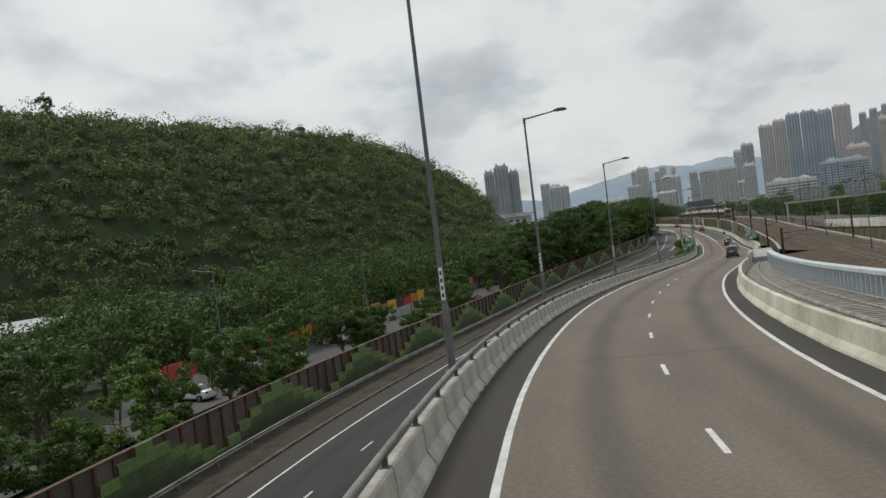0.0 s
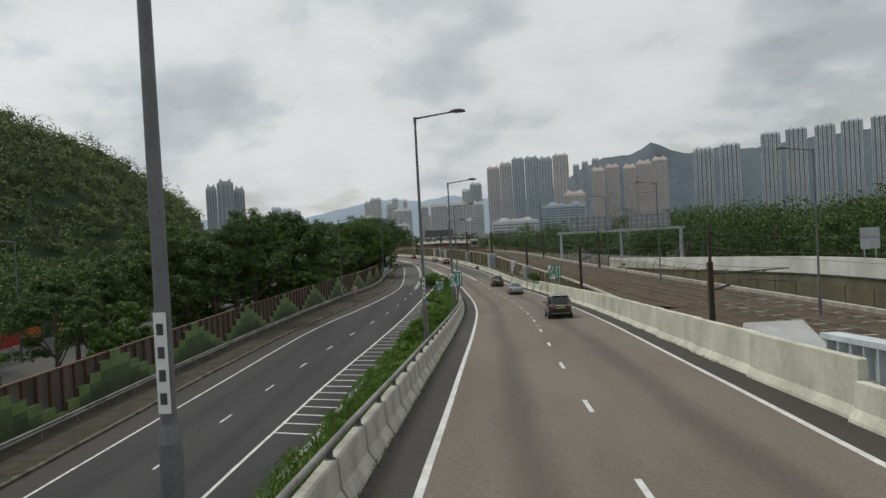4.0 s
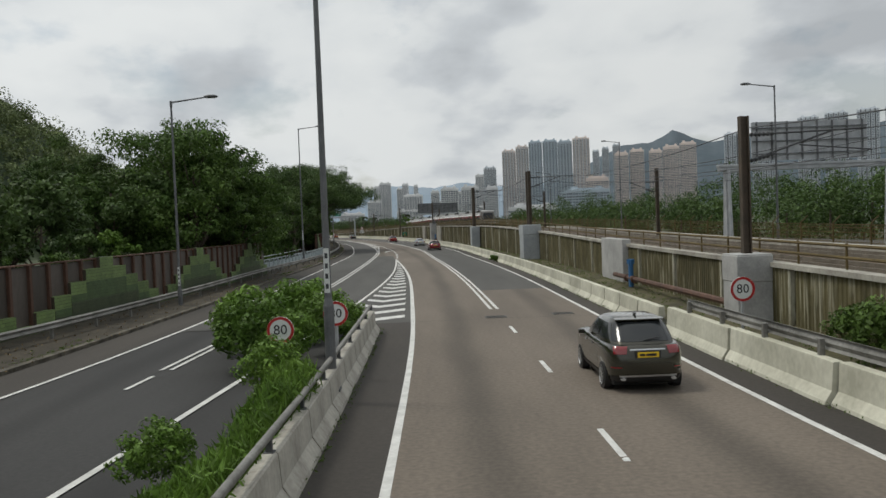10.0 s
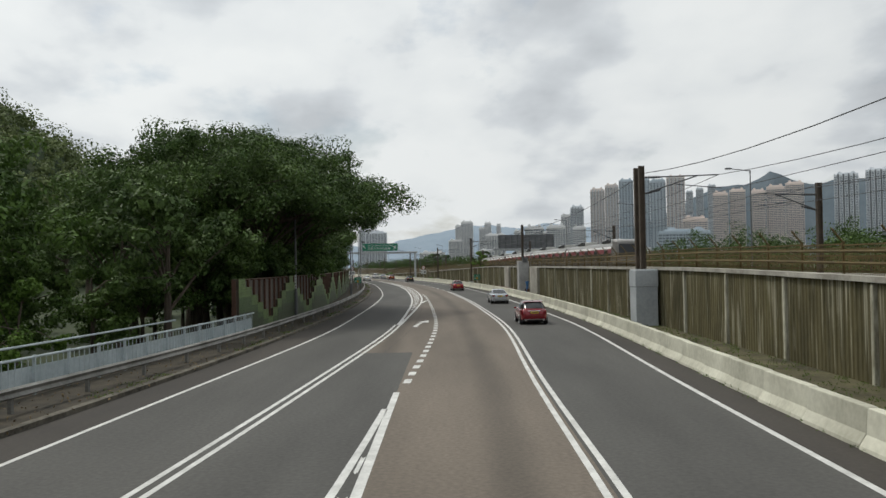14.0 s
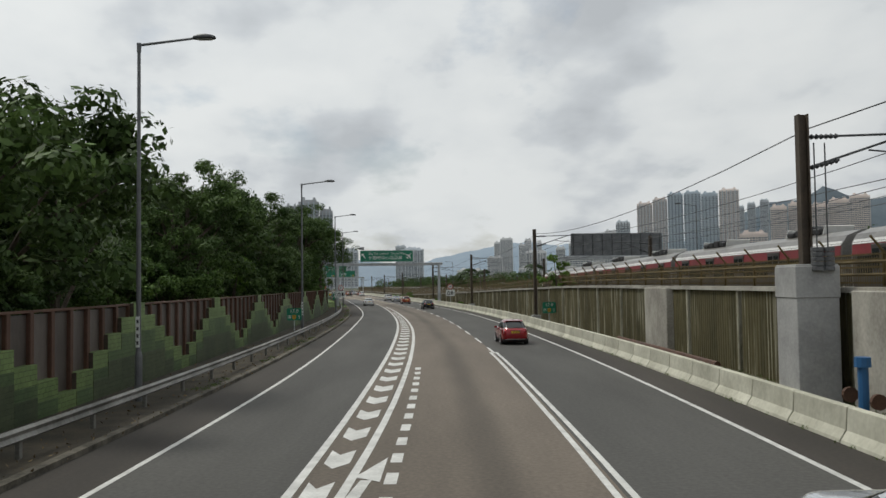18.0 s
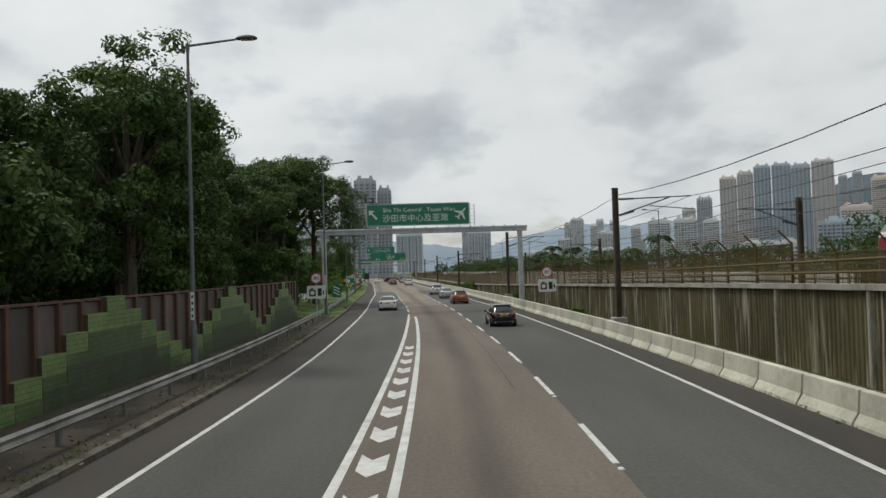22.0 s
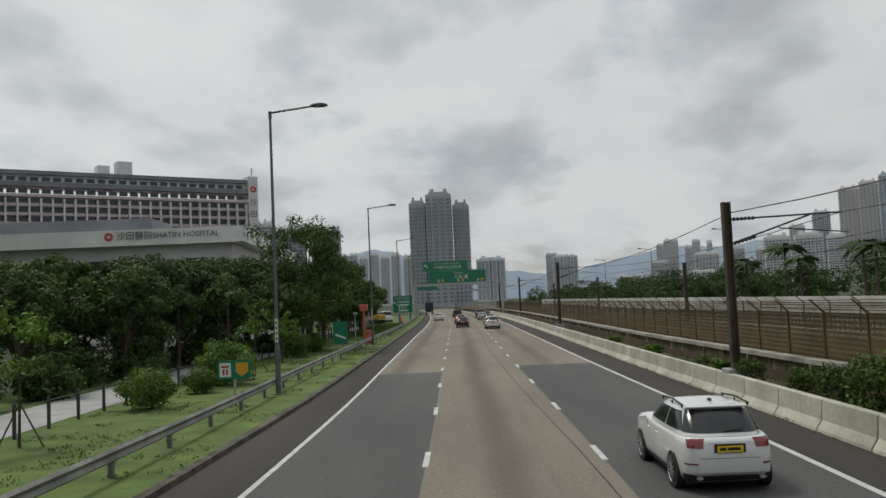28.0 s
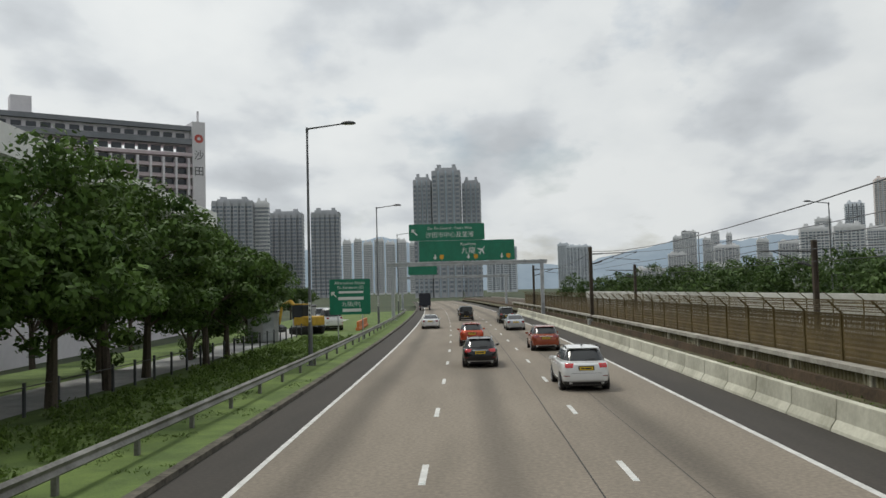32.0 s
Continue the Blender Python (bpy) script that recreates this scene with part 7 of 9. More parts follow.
# planter, verge and lawn plants
pts, tall = [], []
for k in range(4200):
    s = RNG.uniform(97, 221)
    a, b = float(PLANT_L(s)) + 0.2, float(BAR_L(s)) - 0.65
    if b - a < 0.3:
        continue
    d = RNG.uniform(a, b)
    p = at(s, d, float(LOWZ(s)) + 0.42 + 0.35 * (d - a) / (b - a))
    pts.append(p[:])
pts = np.array(pts)
h = 0.40 + 0.5 * np.array([noise.noise(Vector((p[0] * 0.25, p[1] * 0.25, 0))) for p in pts])
ob = new("median_undergrowth", leaf_mesh("median_undergrowth", clumps(pts + np.stack([0 * h, 0 * h, h * 0.6], 1), 0.30 + 0.2 * h, 34, 1.0)[0], 0.26, M_LEAF_BRIGHT, droop=-1.5, slim=0.13))
tagged(ob, "dense bright green undergrowth filling the median planter", "undergrowth", kind="stuff")
belt = []
for k in range(520):
    s = RNG.uniform(619, 672)
    belt.append(at(s, RNG.uniform(-13.6, -9.0), 0.12)[:])
belt = np.array(belt)
h = 0.10 + 0.5 * np.array([noise.noise(Vector((p[0] * 0.4, p[1] * 0.4, 3))) for p in belt])
h = np.maximum(h, 0.12)
ob = new("shrub_belt", leaf_mesh("shrub_belt", clumps(belt + np.stack([0 * h, 0 * h, h * 0.6], 1), 0.22 + 0.25 * h, 60, 1.0)[0], 0.12, M_GRASS_LEAF, droop=-0.7))
tagged(ob, "low dark green shrubs under the verge trees", "shrubs", kind="stuff")
blades = []
for k in range(15000):
    s = RNG.uniform(488, 640)
    d = RNG.uniform(-14.6, float(KERB_L(s)) - 0.3)
    if noise.noise((s * 0.5, d * 0.5, 2)) > 0.12:
        blades.append(at(s, d, 0.14)[:])
for k in range(6000):
    s = RNG.uniform(190, 640)
    blades.append(at(s, RNG.uniform(float(BAR_R(s)) + 0.6, float(WALL_R(s)) - 0.1), 0.50)[:])
for k in range(5000):
    s = RNG.uniform(-20, 470)
    if noise.noise((s * 0.15, 7, 0)) > 0.05:
        blades.append(at(s, float(KERB_L(s)) - abs(RNG.normal(0, 0.35)) - 0.15, float(LOWZ(s)) + 0.13)[:])
for k in range(900):
    s = RNG.uniform(20, 220)
    blades.append(at(s, float(BAR_L(s)) + 0.03, float(RAMP(s)) + 0.03)[:])
for k in range(900):
    s = RNG.uniform(100, 620)
    blades.append(at(s, float(BAR_R(s)) - 0.04, float(RAMP(s)) + 0.03)[:])
blades = np.array(blades)
ob = new("verge_grass_tufts", leaf_mesh("verge_grass_tufts", clumps(blades, np.full(len(blades), 0.13), 7, 0.45)[0], 0.075, M_GRASS_LEAF, droop=-1.0, slim=0.25))
tagged(ob, "grass tufts and weeds along the verges", "grass", kind="stuff")
leaves = []
for k in range(5200):
    s = RNG.uniform(120, 486)
    leaves.append(at(s, float(KERB_L(s)) - RNG.uniform(-0.3, 3.6), float(LOWZ(s)) + 0.15)[:])
ob = new("fallen_leaves", leaf_mesh("fallen_leaves", np.array(leaves), 0.085, M_LITTER, droop=0))
tagged(ob, "dry fallen leaves on the verge", "leaf litter", kind="stuff")

# the wooded hill
STEP = 1.6
hx, hy = np.arange(-215, 176, STEP), np.arange(205, 735, STEP)
base = np.array([[hill(x, y) for x in hx[::4]] for y in hy[::4]])
base = np.array([np.interp(hx, hx[::4], row) for row in base])
base = np.array([np.interp(hy, hy[::4], col) for col in base.T]).T
X, Y = np.meshgrid(hx, hy)
top = np.zeros_like(base)
cs, rs = [], []
for y in np.arange(205, 735, 4.5):
    for x in np.arange(-215, 176, 4.5):
        cx, cy, r = x + RNG.uniform(-2.4, 2.4), y + RNG.uniform(-2.4, 2.4), RNG.uniform(1.7, 3.6) if RNG.uniform() < 0.78 else RNG.uniform(4.2, 6.6)
        i0, j0, k = int((cx - hx[0]) / STEP), int((cy - hy[0]) / STEP), int(r / STEP) + 1
        if not (0 <= i0 < len(hx) and 0 <= j0 < len(hy)) or base[j0, i0] < 1.0:
            continue
        a, b = slice(max(0, j0 - k), j0 + k + 2), slice(max(0, i0 - k), i0 + k + 2)
        q = r * r - (X[a, b] - cx) ** 2 - (Y[a, b] - cy) ** 2
        top[a, b] = np.maximum(top[a, b], np.where(q > 0, np.sqrt(np.maximum(q, 0)) * 0.8, 0))
        if ((cx + 150) * 364 - (cy - 300) * 286) / 463 > -28:          # the slope that faces the road, and its crest
            cs.append((cx, cy, base[j0, i0] - 1.4 + r * RNG.uniform(0.3, 1.0)))
            rs.append(r)
Z = base - 1.6 + np.where(base > 1.0, top * 0.5 - 0.4, -1.5)
cs, rs = np.array(cs), np.array(rs)
per = 104
way = RNG.normal(size=(len(cs) * per, 3))
way[:, 2] = np.abs(way[:, 2]) * 1.1 - 0.25
way /= np.linalg.norm(way, axis=1)[:, None]
lumps = 1 + 0.16 * np.sin(way[:, :1] * 9 + np.repeat(rs, per)[:, None] * 40) * np.cos(way[:, 1:2] * 8)
pos = np.repeat(cs, per, 0) + way * (1, 1, 0.95) * np.repeat(rs, per)[:, None] * lumps * RNG.uniform(0.86, 1.08, (len(way), 1))
me = leaf_mesh("hill_woods", (pos, way), 0.84, M_HILL_LEAF, jitter=0.35, slim=0.70)
ob = new("hill_woods", me)
tagged(ob, "dense dark green woods covering the hill", "woods", kind="stuff")
nx_, ny_ = len(hx), len(hy)
good = (base[:-1, :-1] > 1.0).ravel()
ii, jj = np.meshgrid(np.arange(nx_ - 1), np.arange(ny_ - 1))
q0 = (jj * nx_ + ii).ravel()[good]
# dark sheet below the leaves, coloured as shade to fill the gaps
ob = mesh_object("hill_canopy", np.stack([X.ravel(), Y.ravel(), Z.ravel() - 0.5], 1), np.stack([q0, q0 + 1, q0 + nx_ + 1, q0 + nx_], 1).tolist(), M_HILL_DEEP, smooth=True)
tagged(ob, "lumpy hillside canopy sheet coloured as the shade between crowns", "woods", kind="stuff")
for x, y, c in ((-40, 414, 1.2), (-30, 418, 0.9), (-14, 428, 1.1), (70, 545, 1.0), (92, 575, 0.9)):
    plant("tall", x, y, ground_z(x, y) - 1.0, c * 0.8)


# ---- buildings ----
# far tower colours are raised pale to stand in for distance haze
M_PALE = material("hazed_pale_render", (0.66, 0.59, 0.56), (0.78, 0.71, 0.67), rough=0.85, scale=0.02, fine=0.4, bump=0)
M_PINK = material("hazed_pinkish_render", (0.68, 0.59, 0.55), (0.80, 0.71, 0.66), rough=0.85, scale=0.02, fine=0.4, bump=0)
M_GREYT = material("hazed_grey_render", (0.54, 0.57, 0.61), (0.70, 0.73, 0.76), rough=0.85, scale=0.02, fine=0.4, bump=0)
M_BLUET = material("hazed_blue_grey_cladding", (0.40, 0.47, 0.53), (0.52, 0.58, 0.63), rough=0.5, scale=0.02, fine=0.4, bump=0)
M_HOSP_GREY = material("hospital_grey_parapet", (0.17, 0.18, 0.20), (0.25, 0.26, 0.28), rough=0.8, scale=0.1, fine=1.5, bump=0.05)
# glass lightened and blued, the haze being put into its colour
M_WIN = plain("hazed_window_glass", (0.19, 0.215, 0.25), 0.25)
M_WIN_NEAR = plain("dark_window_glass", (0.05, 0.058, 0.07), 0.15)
M_WHITEB = material("white_block_render", (0.62, 0.62, 0.62), (0.74, 0.74, 0.74), rough=0.85, scale=0.02, fine=0.4, bump=0)


# darker grey paints the backlit look of these towers into the render
M_STEP = material("backlit_grey_render", (0.34, 0.35, 0.37), (0.47, 0.48, 0.50), rough=0.85, scale=0.02, fine=0.4, bump=0)


def boxes_mesh(items):
    """Vertices and faces of many boxes given as (cx, cy, cz, sx, sy, sz)."""
    v, f = [], []
    for cx, cy, cz, sx, sy, sz in items:
        b = len(v)
        for x in (-0.5, 0.5):
            for y in (-0.5, 0.5):
                for z in (-0.5, 0.5):
                    v.append((cx + x * sx, cy + y * sy, cz + z * sz))
        f += [tuple(b + i for i in q) for q in ((0, 1, 3, 2), (4, 6, 7, 5), (0, 4, 5, 1), (2, 3, 7, 6), (0, 2, 6, 4), (1, 5, 7, 3))]
    return v, f


def tower(x, y, w, h, mat, label, depth=None, accent=None, group="", floor=3.2, bays=5):
    """An apartment tower with projecting bays, window rows and roof plant, facing the road."""
    depth = depth or w * 0.8
    face = math.degrees(math.atan2(x - 215, -(y - 300)))      # its front looks back to the road
    root = thing("apartment_tower", pose(x, y, -2, 0, 0, face + 180), label, "building", group)
    items = [(0, 0, h / 2, w * 0.94, depth * 0.9, h)]
    bays_at = []
    bw = w / bays
    for k in range(bays):
        cx = -w / 2 + bw * (k + 0.5)
        bays_at.append(pose(cx, 0, 0))
    v, f = boxes_mesh(items)
    mesh_object("wall", v, f, mat, root)
    v, f = boxes_mesh([(0, -depth * 0.45, h / 2 - 1, bw * 0.66, depth * 0.14, h - 2)])
    bay = mesh_object("bay", v, f, mat, root)
    bay.matrix_basis = bays_at[0]
    for m in bays_at[1:]:
        shared("bay", bay.data, root, m)
    if accent:
        v, f = boxes_mesh([(-w / 2 + bw * k, -depth * 0.47, h / 2, bw * 0.22, 0.8, h - 1) for k in range(1, bays)])
        mesh_object("recess", v, f, accent, root)
    v, f = boxes_mesh([(0, 0, h + 1.1, w * 0.72, depth * 0.6, 2.4), (-w * 0.24, 0, h + 2.6, w * 0.14, depth * 0.3, 5.2), (w * 0.26, -depth * 0.1, h + 2.4, w * 0.12, depth * 0.25, 4.8)])
    mesh_object("roof_plant", v, f, mat, root)
    n = int((h - 6) / floor)
    items = []
    for j in range(n):
        z = 5 + j * floor
        for k in range(bays):
            cx = -w / 2 + bw * (k + 0.5)
            items.append((cx, -depth * 0.52, z, bw * 0.46, 0.3, floor * 0.56))
            if k:
                items.append((-w / 2 + bw * k, -depth * 0.45 - 0.1, z, bw * 0.26, 0.25, floor * 0.62))
        for sx in (-1, 1):
            for k in range(3):
                items.append((sx * w * 0.472, depth * (k - 1) * 0.3, z, 0.3, depth * 0.09, floor * 0.5))
    v, f = boxes_mesh(items)
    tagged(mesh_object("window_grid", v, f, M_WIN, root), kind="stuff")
    return root


for x, y, w, h in ((834, 1972, 31, 158), (858, 1953, 29, 165), (881, 1933, 30, 173), (906, 1912, 33, 173), (931, 1891, 32, 169), (958, 1868, 37, 173)):
    tower(x, y, w, h, M_PALE if x < 880 or x > 940 else M_BLUET, "tall slab apartment tower with projecting bays in a long estate row", accent=M_BLUET, group="estate row towers")
for x, y, w, h in ((986, 1743, 28, 130), (1017, 1738, 29, 135), (1053, 1729, 27, 133), (1084, 1723, 33, 140), (1112, 1707, 33, 145)):
    tower(x, y, w, h, M_PINK, "pinkish apartment tower with rows of small windows", group="pink apartment towers")
for x, y, w, h in ((1269, 2440, 20, 196), (1293, 2428, 21, 203), (1321, 2414, 23, 210), (794, 1986, 29, 123), (1282, 1799, 46, 172), (1330, 1769, 47, 177), (1370, 1680, 42, 190), (1412, 1650, 45, 195), (1452, 1610, 42, 197), (1494, 1580, 44, 202), (1540, 1545, 46, 205), (1590, 1515, 45, 206), (1640, 1480, 46, 208)):
    tower(x, y, w, h, M_GREYT, "grey apartment tower with vertical bays against the mountains", accent=M_HOSP_GREY, group="grey apartment towers")
for x, y, w, h in ((599, 1628, 32, 65), (633, 1618, 33, 66), (700, 1701, 24, 68), (709, 2733, 38, 133), (769, 2720, 21, 129), (800, 2712, 14, 124), (754, 2311, 23, 88), (643, 2562, 42, 74), (772, 2636, 60, 92), (792, 2424, 32, 66), (871, 2505, 48, 92), (935, 2484, 34, 137), (717, 2883, 33, 130), (788, 2867, 29, 122), (690, 2350, 60, 42), (560, 2450, 70, 40), (860, 2300, 80, 45)):
    tower(x, y, w, h, M_WHITEB, "pale apartment block in the hazy distance", group="distant pale blocks", bays=4)
for x, y, w, h in ((441, 3224, 38, 137), (479, 3221, 38, 130), (271, 3232, 44, 129), (436, 2691, 65, 103), (249, 1999, 51, 72)):
    tower(x, y, w, h, M_GREYT, "grey apartment block far along the valley", group="distant grey blocks", bays=4)
for x, y, w, h in ((190, 1281, 14, 87), (208, 1278, 22, 93), (226, 1284, 14, 84)):
    tower(x, y, w, h, M_STEP, "grey stepped apartment tower ahead of the road", depth=20, accent=M_BLUET, group="stepped tower wings", bays=4)
for x, y, w, h, m in ((-33, 1525, 44, 104, M_STEP), (-5, 1534, 15, 103, M_WHITEB), (7, 1589, 39, 96, M_STEP), (60, 1550, 32, 92, M_STEP)):
    tower(x, y, w, h, m, "grey office tower beyond the hospital", group="office towers", bays=6, floor=4.0)
for x, y, w, h in ((-28, 2144, 16, 97), (-9, 2148, 15, 99), (9, 2151, 17, 94), (29, 2154, 18, 99), (49, 2156, 18, 93), (69, 2159, 18, 97), (92, 2160, 18, 92)):
    tower(x, y, w, h, M_WHITEB, "slim pale apartment block in a distant row", group="distant row of slim blocks", bays=3)
tower(731, 1366, 70, 47, M_BLUET, "dark glazed low office block", depth=30, group="low blocks", bays=8, floor=4)
tower(833, 1539, 40, 73, M_PINK, "low orange-pink block before the estate", depth=20, group="low blocks", bays=5)
tower(696, 1490, 81, 28, M_WHITEB, "long white podium building", depth=20, group="low blocks", bays=10, floor=5)

# hospital: long white slab with sun-breaker floors, sign wing and podium
M_HOSP = material("hospital_white_render", (0.60, 0.58, 0.60), (0.72, 0.70, 0.72), rough=0.85, scale=0.1, fine=1.5, bump=0.05)
M_HOSP_PINK = material("hospital_pinkish_band", (0.46, 0.38, 0.40), (0.58, 0.49, 0.51), rough=0.85, scale=0.1, fine=1.5, bump=0.05)
hosp = thing("hospital", pose(163, 898, -1.6, 0, 0, 37.4), "long white hospital block with recessed windows and grey parapet", "building")
HL, HT, FL = 112.0, 53.5, 3.05
part_items = [(-HL / 2 - 3, 8, (HT - 8) / 2, HL, 13.0, HT - 8)]
v, f = boxes_mesh(part_items)
mesh_object("wall", v, f, M_HOSP_PINK, hosp)
v, f = boxes_mesh([(-1.6, 7, HT / 2 + 0.6, 3.6, 14.5, HT + 1.2), (-1.2, 2.0, HT / 2 + 2.4, 0.5, 0.5, HT + 4.5)])
mesh_object("end_wall", v, f, M_HOSP, hosp)
floors = []
for j in range(13):
    z = HT - 6.4 - j * FL
    floors.append((-HL / 2 - 3, 0.9, z - FL * 0.62, HL, 1.9, 0.95))
for band in floors:
    v, f = boxes_mesh([band])
    mesh_object("floor_band", v, f, M_HOSP_PINK, hosp)
for k in range(32):
    v, f = boxes_mesh([(-4.5 - k * 3.45, 0.5, HT / 2 - 4.6, 0.55, 2.2, HT - 9.4)])
    mesh_object("fin", v, f, M_HOSP, hosp)
glass = []
for j in range(13):
    for k in range(31):
        glass.append((-6.2 - k * 3.45, 1.35, HT - 6.75 - j * FL, 2.7, 0.2, 1.5))
v, f = boxes_mesh(glass)
tagged(mesh_object("window_grid", v, f, M_WIN_NEAR, hosp), kind="stuff")
v, f = boxes_mesh([(-HL / 2 - 3, 1.6, HT - 4.6, HL, 3.6, 1.5), (-HL / 2 - 3, 2.2, HT - 0.7, HL, 3.2, 1.3)])
mesh_object("parapet", v, f, M_HOSP_GREY, hosp)
v, f = boxes_mesh([(-HL / 2 - 3, 5, HT - 3.2, HL, 6, 4.6)])
mesh_object("penthouse", v, f, M_HOSP, hosp)
v, f = boxes_mesh([(-6.2 - k * 3.45, 1.95, HT - 2.7, 2.4, 0.2, 1.3) for k in range(31)])
tagged(mesh_object("louvre_grid", v, f, M_WIN_NEAR, hosp), kind="stuff")
v, f = boxes_mesh([(-46, 8, HT + 2.5, 5, 5, 5.5), (-53, 8, HT + 1.5, 4, 5, 4)])
mesh_object("roof_plant", v, f, M_HOSP, hosp)
words("沙", 2.9, M_STEEL_DARK, hosp, pose(-1.6, -0.3, HT - 8.5) @ UP, "sign_character")
words("田", 2.9, M_STEEL_DARK, hosp, pose(-1.6, -0.3, HT - 13.0) @ UP, "sign_character")
M_LOGO = plain("sign_emblem_red", (0.50, 0.08, 0.06), 0.6)
em = part("emblem", ring_bm(0.5, 1.25, -0.3, 16), M_LOGO, hosp, "round red emblem")
em.location = (-1.6, 0, HT - 3.6)
pod = thing("hospital_podium", pose(206.5, 729, -1.6, 0, 0, 7), "white low hospital wing with a curved sign fascia and grey top", "building")
v, f = boxes_mesh([(-35, 35, 8.3, 70, 70, 16.6), (-70, 5, 8.0, 30, 40, 16.0)])
mesh_object("wall", v, f, M_HOSP, pod)
v, f = boxes_mesh([(-22, -0.6, 17.9, 47, 3.0, 2.6), (0.6, 36, 17.9, 3.0, 76, 2.4)])
mesh_object("fascia", v, f, M_WHITE, pod)
v, f = boxes_mesh([(-30, 14, 20.0, 30, 14, 4.0), (-66, 10, 17.8, 18, 10, 4.5)])
mesh_object("roof_plant", v, f, M_HOSP_GREY, pod)
v, f = boxes_mesh([(1.3, 6 + k * 5.2, 13.5, 0.3, 3.2, 1.5) for k in range(13)] + [(-6 - k * 5.2, -0.15, 13.6, 3.2, 0.3, 1.5) for k in range(9)] + [(1.3, 6 + k * 5.2, 8.5, 0.3, 3.2, 1.5) for k in range(13)])
tagged(mesh_object("window_grid", v, f, M_WIN_NEAR, pod), kind="stuff")
words("SHATIN HOSPITAL", 1.28, M_STEEL_DARK, pod, pose(-7.0, -2.2, 18.1) @ UP)
words("沙田醫院", 1.45, M_STEEL_DARK, pod, pose(-15.2, -2.2, 18.1) @ UP)
em = part("emblem", ring_bm(0.28, 0.7, -2.2, 16), M_LOGO, pod, "round red emblem")
em.location = (-19.3, 0, 18.1)

# low house with a pale roof and the service road behind the trees
house = thing("low_warehouse", spot(100, -104, -1.2, -12), "low white shed with a pale corrugated roof and green eave", "building")
v, f = boxes_mesh([(0, 0, 2.6, 16, 34, 5.2)])
mesh_object("wall", v, f, M_WHITE, house)
bm = bmesh.new()
for vv in box_bm(bm, (17, 35, 1.2), (0, 0, 5.8)):
    if vv.co.z > 6:
        vv.co.x *= 0.3
part("roof", bm, M_STEEL, house)
for k in range(5):
    v, f = boxes_mesh([(8.05, -12 + k * 6, 2.4, 0.12, 2.6, 1.6)])
    mesh_object("window", v, f, M_WIN, house)
SVC = lambda s: -41.0 - 0.02 * (s - 100)
lane("road_service", lambda s: SVC(s) - 3.6, lambda s: SVC(s) + 3.6, -60, 330, M_ASPHALT_GREY, "grey asphalt service road behind the trees", -1.25)
M_SAFETY = [plain("barrier_orange", (0.55, 0.16, 0.04), 0.6), plain("barrier_red", (0.42, 0.05, 0.03), 0.6), plain("barrier_yellow", (0.6, 0.38, 0.05), 0.6)]
site = thing("site_hoarding", Matrix.Identity(4), "low hoarding painted in red, orange and yellow blocks", "hoarding")
sweep("base", lambda s: [(SVC(s) - 4.6, -1.4), (SVC(s) - 4.6, 0.1), (SVC(s) - 4.9, 0.1), (SVC(s) - 4.9, -1.4)], 60, 190, 4, M_CONC_GREY, site)
for k in range(40):
    s = 62 + k * 3.1
    bm = bmesh.new()
    box_bm(bm, (0.12, 3.0, 1.2 + 0.5 * ((k * 7) % 3)), (0, 0, 0))
    p = part("panel", bm, M_SAFETY[(k * 5 + k // 3) % 3] if k % 4 else M_STEEL_DARK, site)
    p.matrix_basis = spot(s, SVC(s) - 4.75, 0.75)
# path, bollards and posts before the hospital
lane("path_hospital", lambda s: -18.6, lambda s: -15.0, 500, 720, M_CONC_GREY, "pale concrete access road behind the lawn", 0.14)
posts = thing("post_fence", Matrix.Identity(4), "row of short dark fence posts beside the access road", "fence")
pst = unit_box("post", 0.10, 0.10, M_STEEL_DARK, 0.01)
for k in range(74):
    s = 512 + k * 2.3
    shared("post", pst, posts, spot(s, -14.5, 0.1) @ Matrix.Diagonal((1, 1, 1.15, 1)))
sweep("wire", lambda s: pipe_section(-14.5, 1.1, 0.02, 4), 512, 704, 4, M_STEEL_DARK, posts, closed=True)

# far highway on the right, its wall and gantry
FARW = knots((-60, 78), (60, 50), (110, 41), (150, 36.5), (200, 33), (260, 30), (330, 28))
M_PARAPET_OLD = material("aged_pale_parapet", (0.48, 0.48, 0.43), (0.72, 0.72, 0.67), rough=0.85, scale=0.25, fine=5, bump=0.1, streak=(1, 1, 0.5))
M_OLIVE_BASE = material("dark_olive_concrete", (0.075, 0.075, 0.048), (0.165, 0.158, 0.105), rough=0.9, scale=0.3, fine=5, bump=0.2, streak=(1, 1, 0.4))
FARTOP = knots((-60, 4.5), (160, 4.5), (238, 2.3))
tagged(sweep("wall_far_road", lambda s: [(FARW(s) - 0.35, FARTOP(s) - 1.95), (FARW(s) - 0.55, FARTOP(s) - 1.8), (FARW(s) - 0.5, FARTOP(s)), (FARW(s), FARTOP(s)), (FARW(s) + 0.2, -2)], -60, 238, 5, M_PARAPET_OLD), "long pale concrete parapet wall of the far road", "wall", kind="structure")
tagged(sweep("wall_far_road_base", lambda s: [(FARW(s) - 0.5, -2.2), (FARW(s) - 0.3, FARTOP(s) - 1.97), (FARW(s) + 0.1, FARTOP(s) - 1.97), (FARW(s) + 0.1, -2.2)], -60, 238, 5, M_OLIVE_BASE), "dark olive retaining wall under the far parapet", "wall", kind="structure")
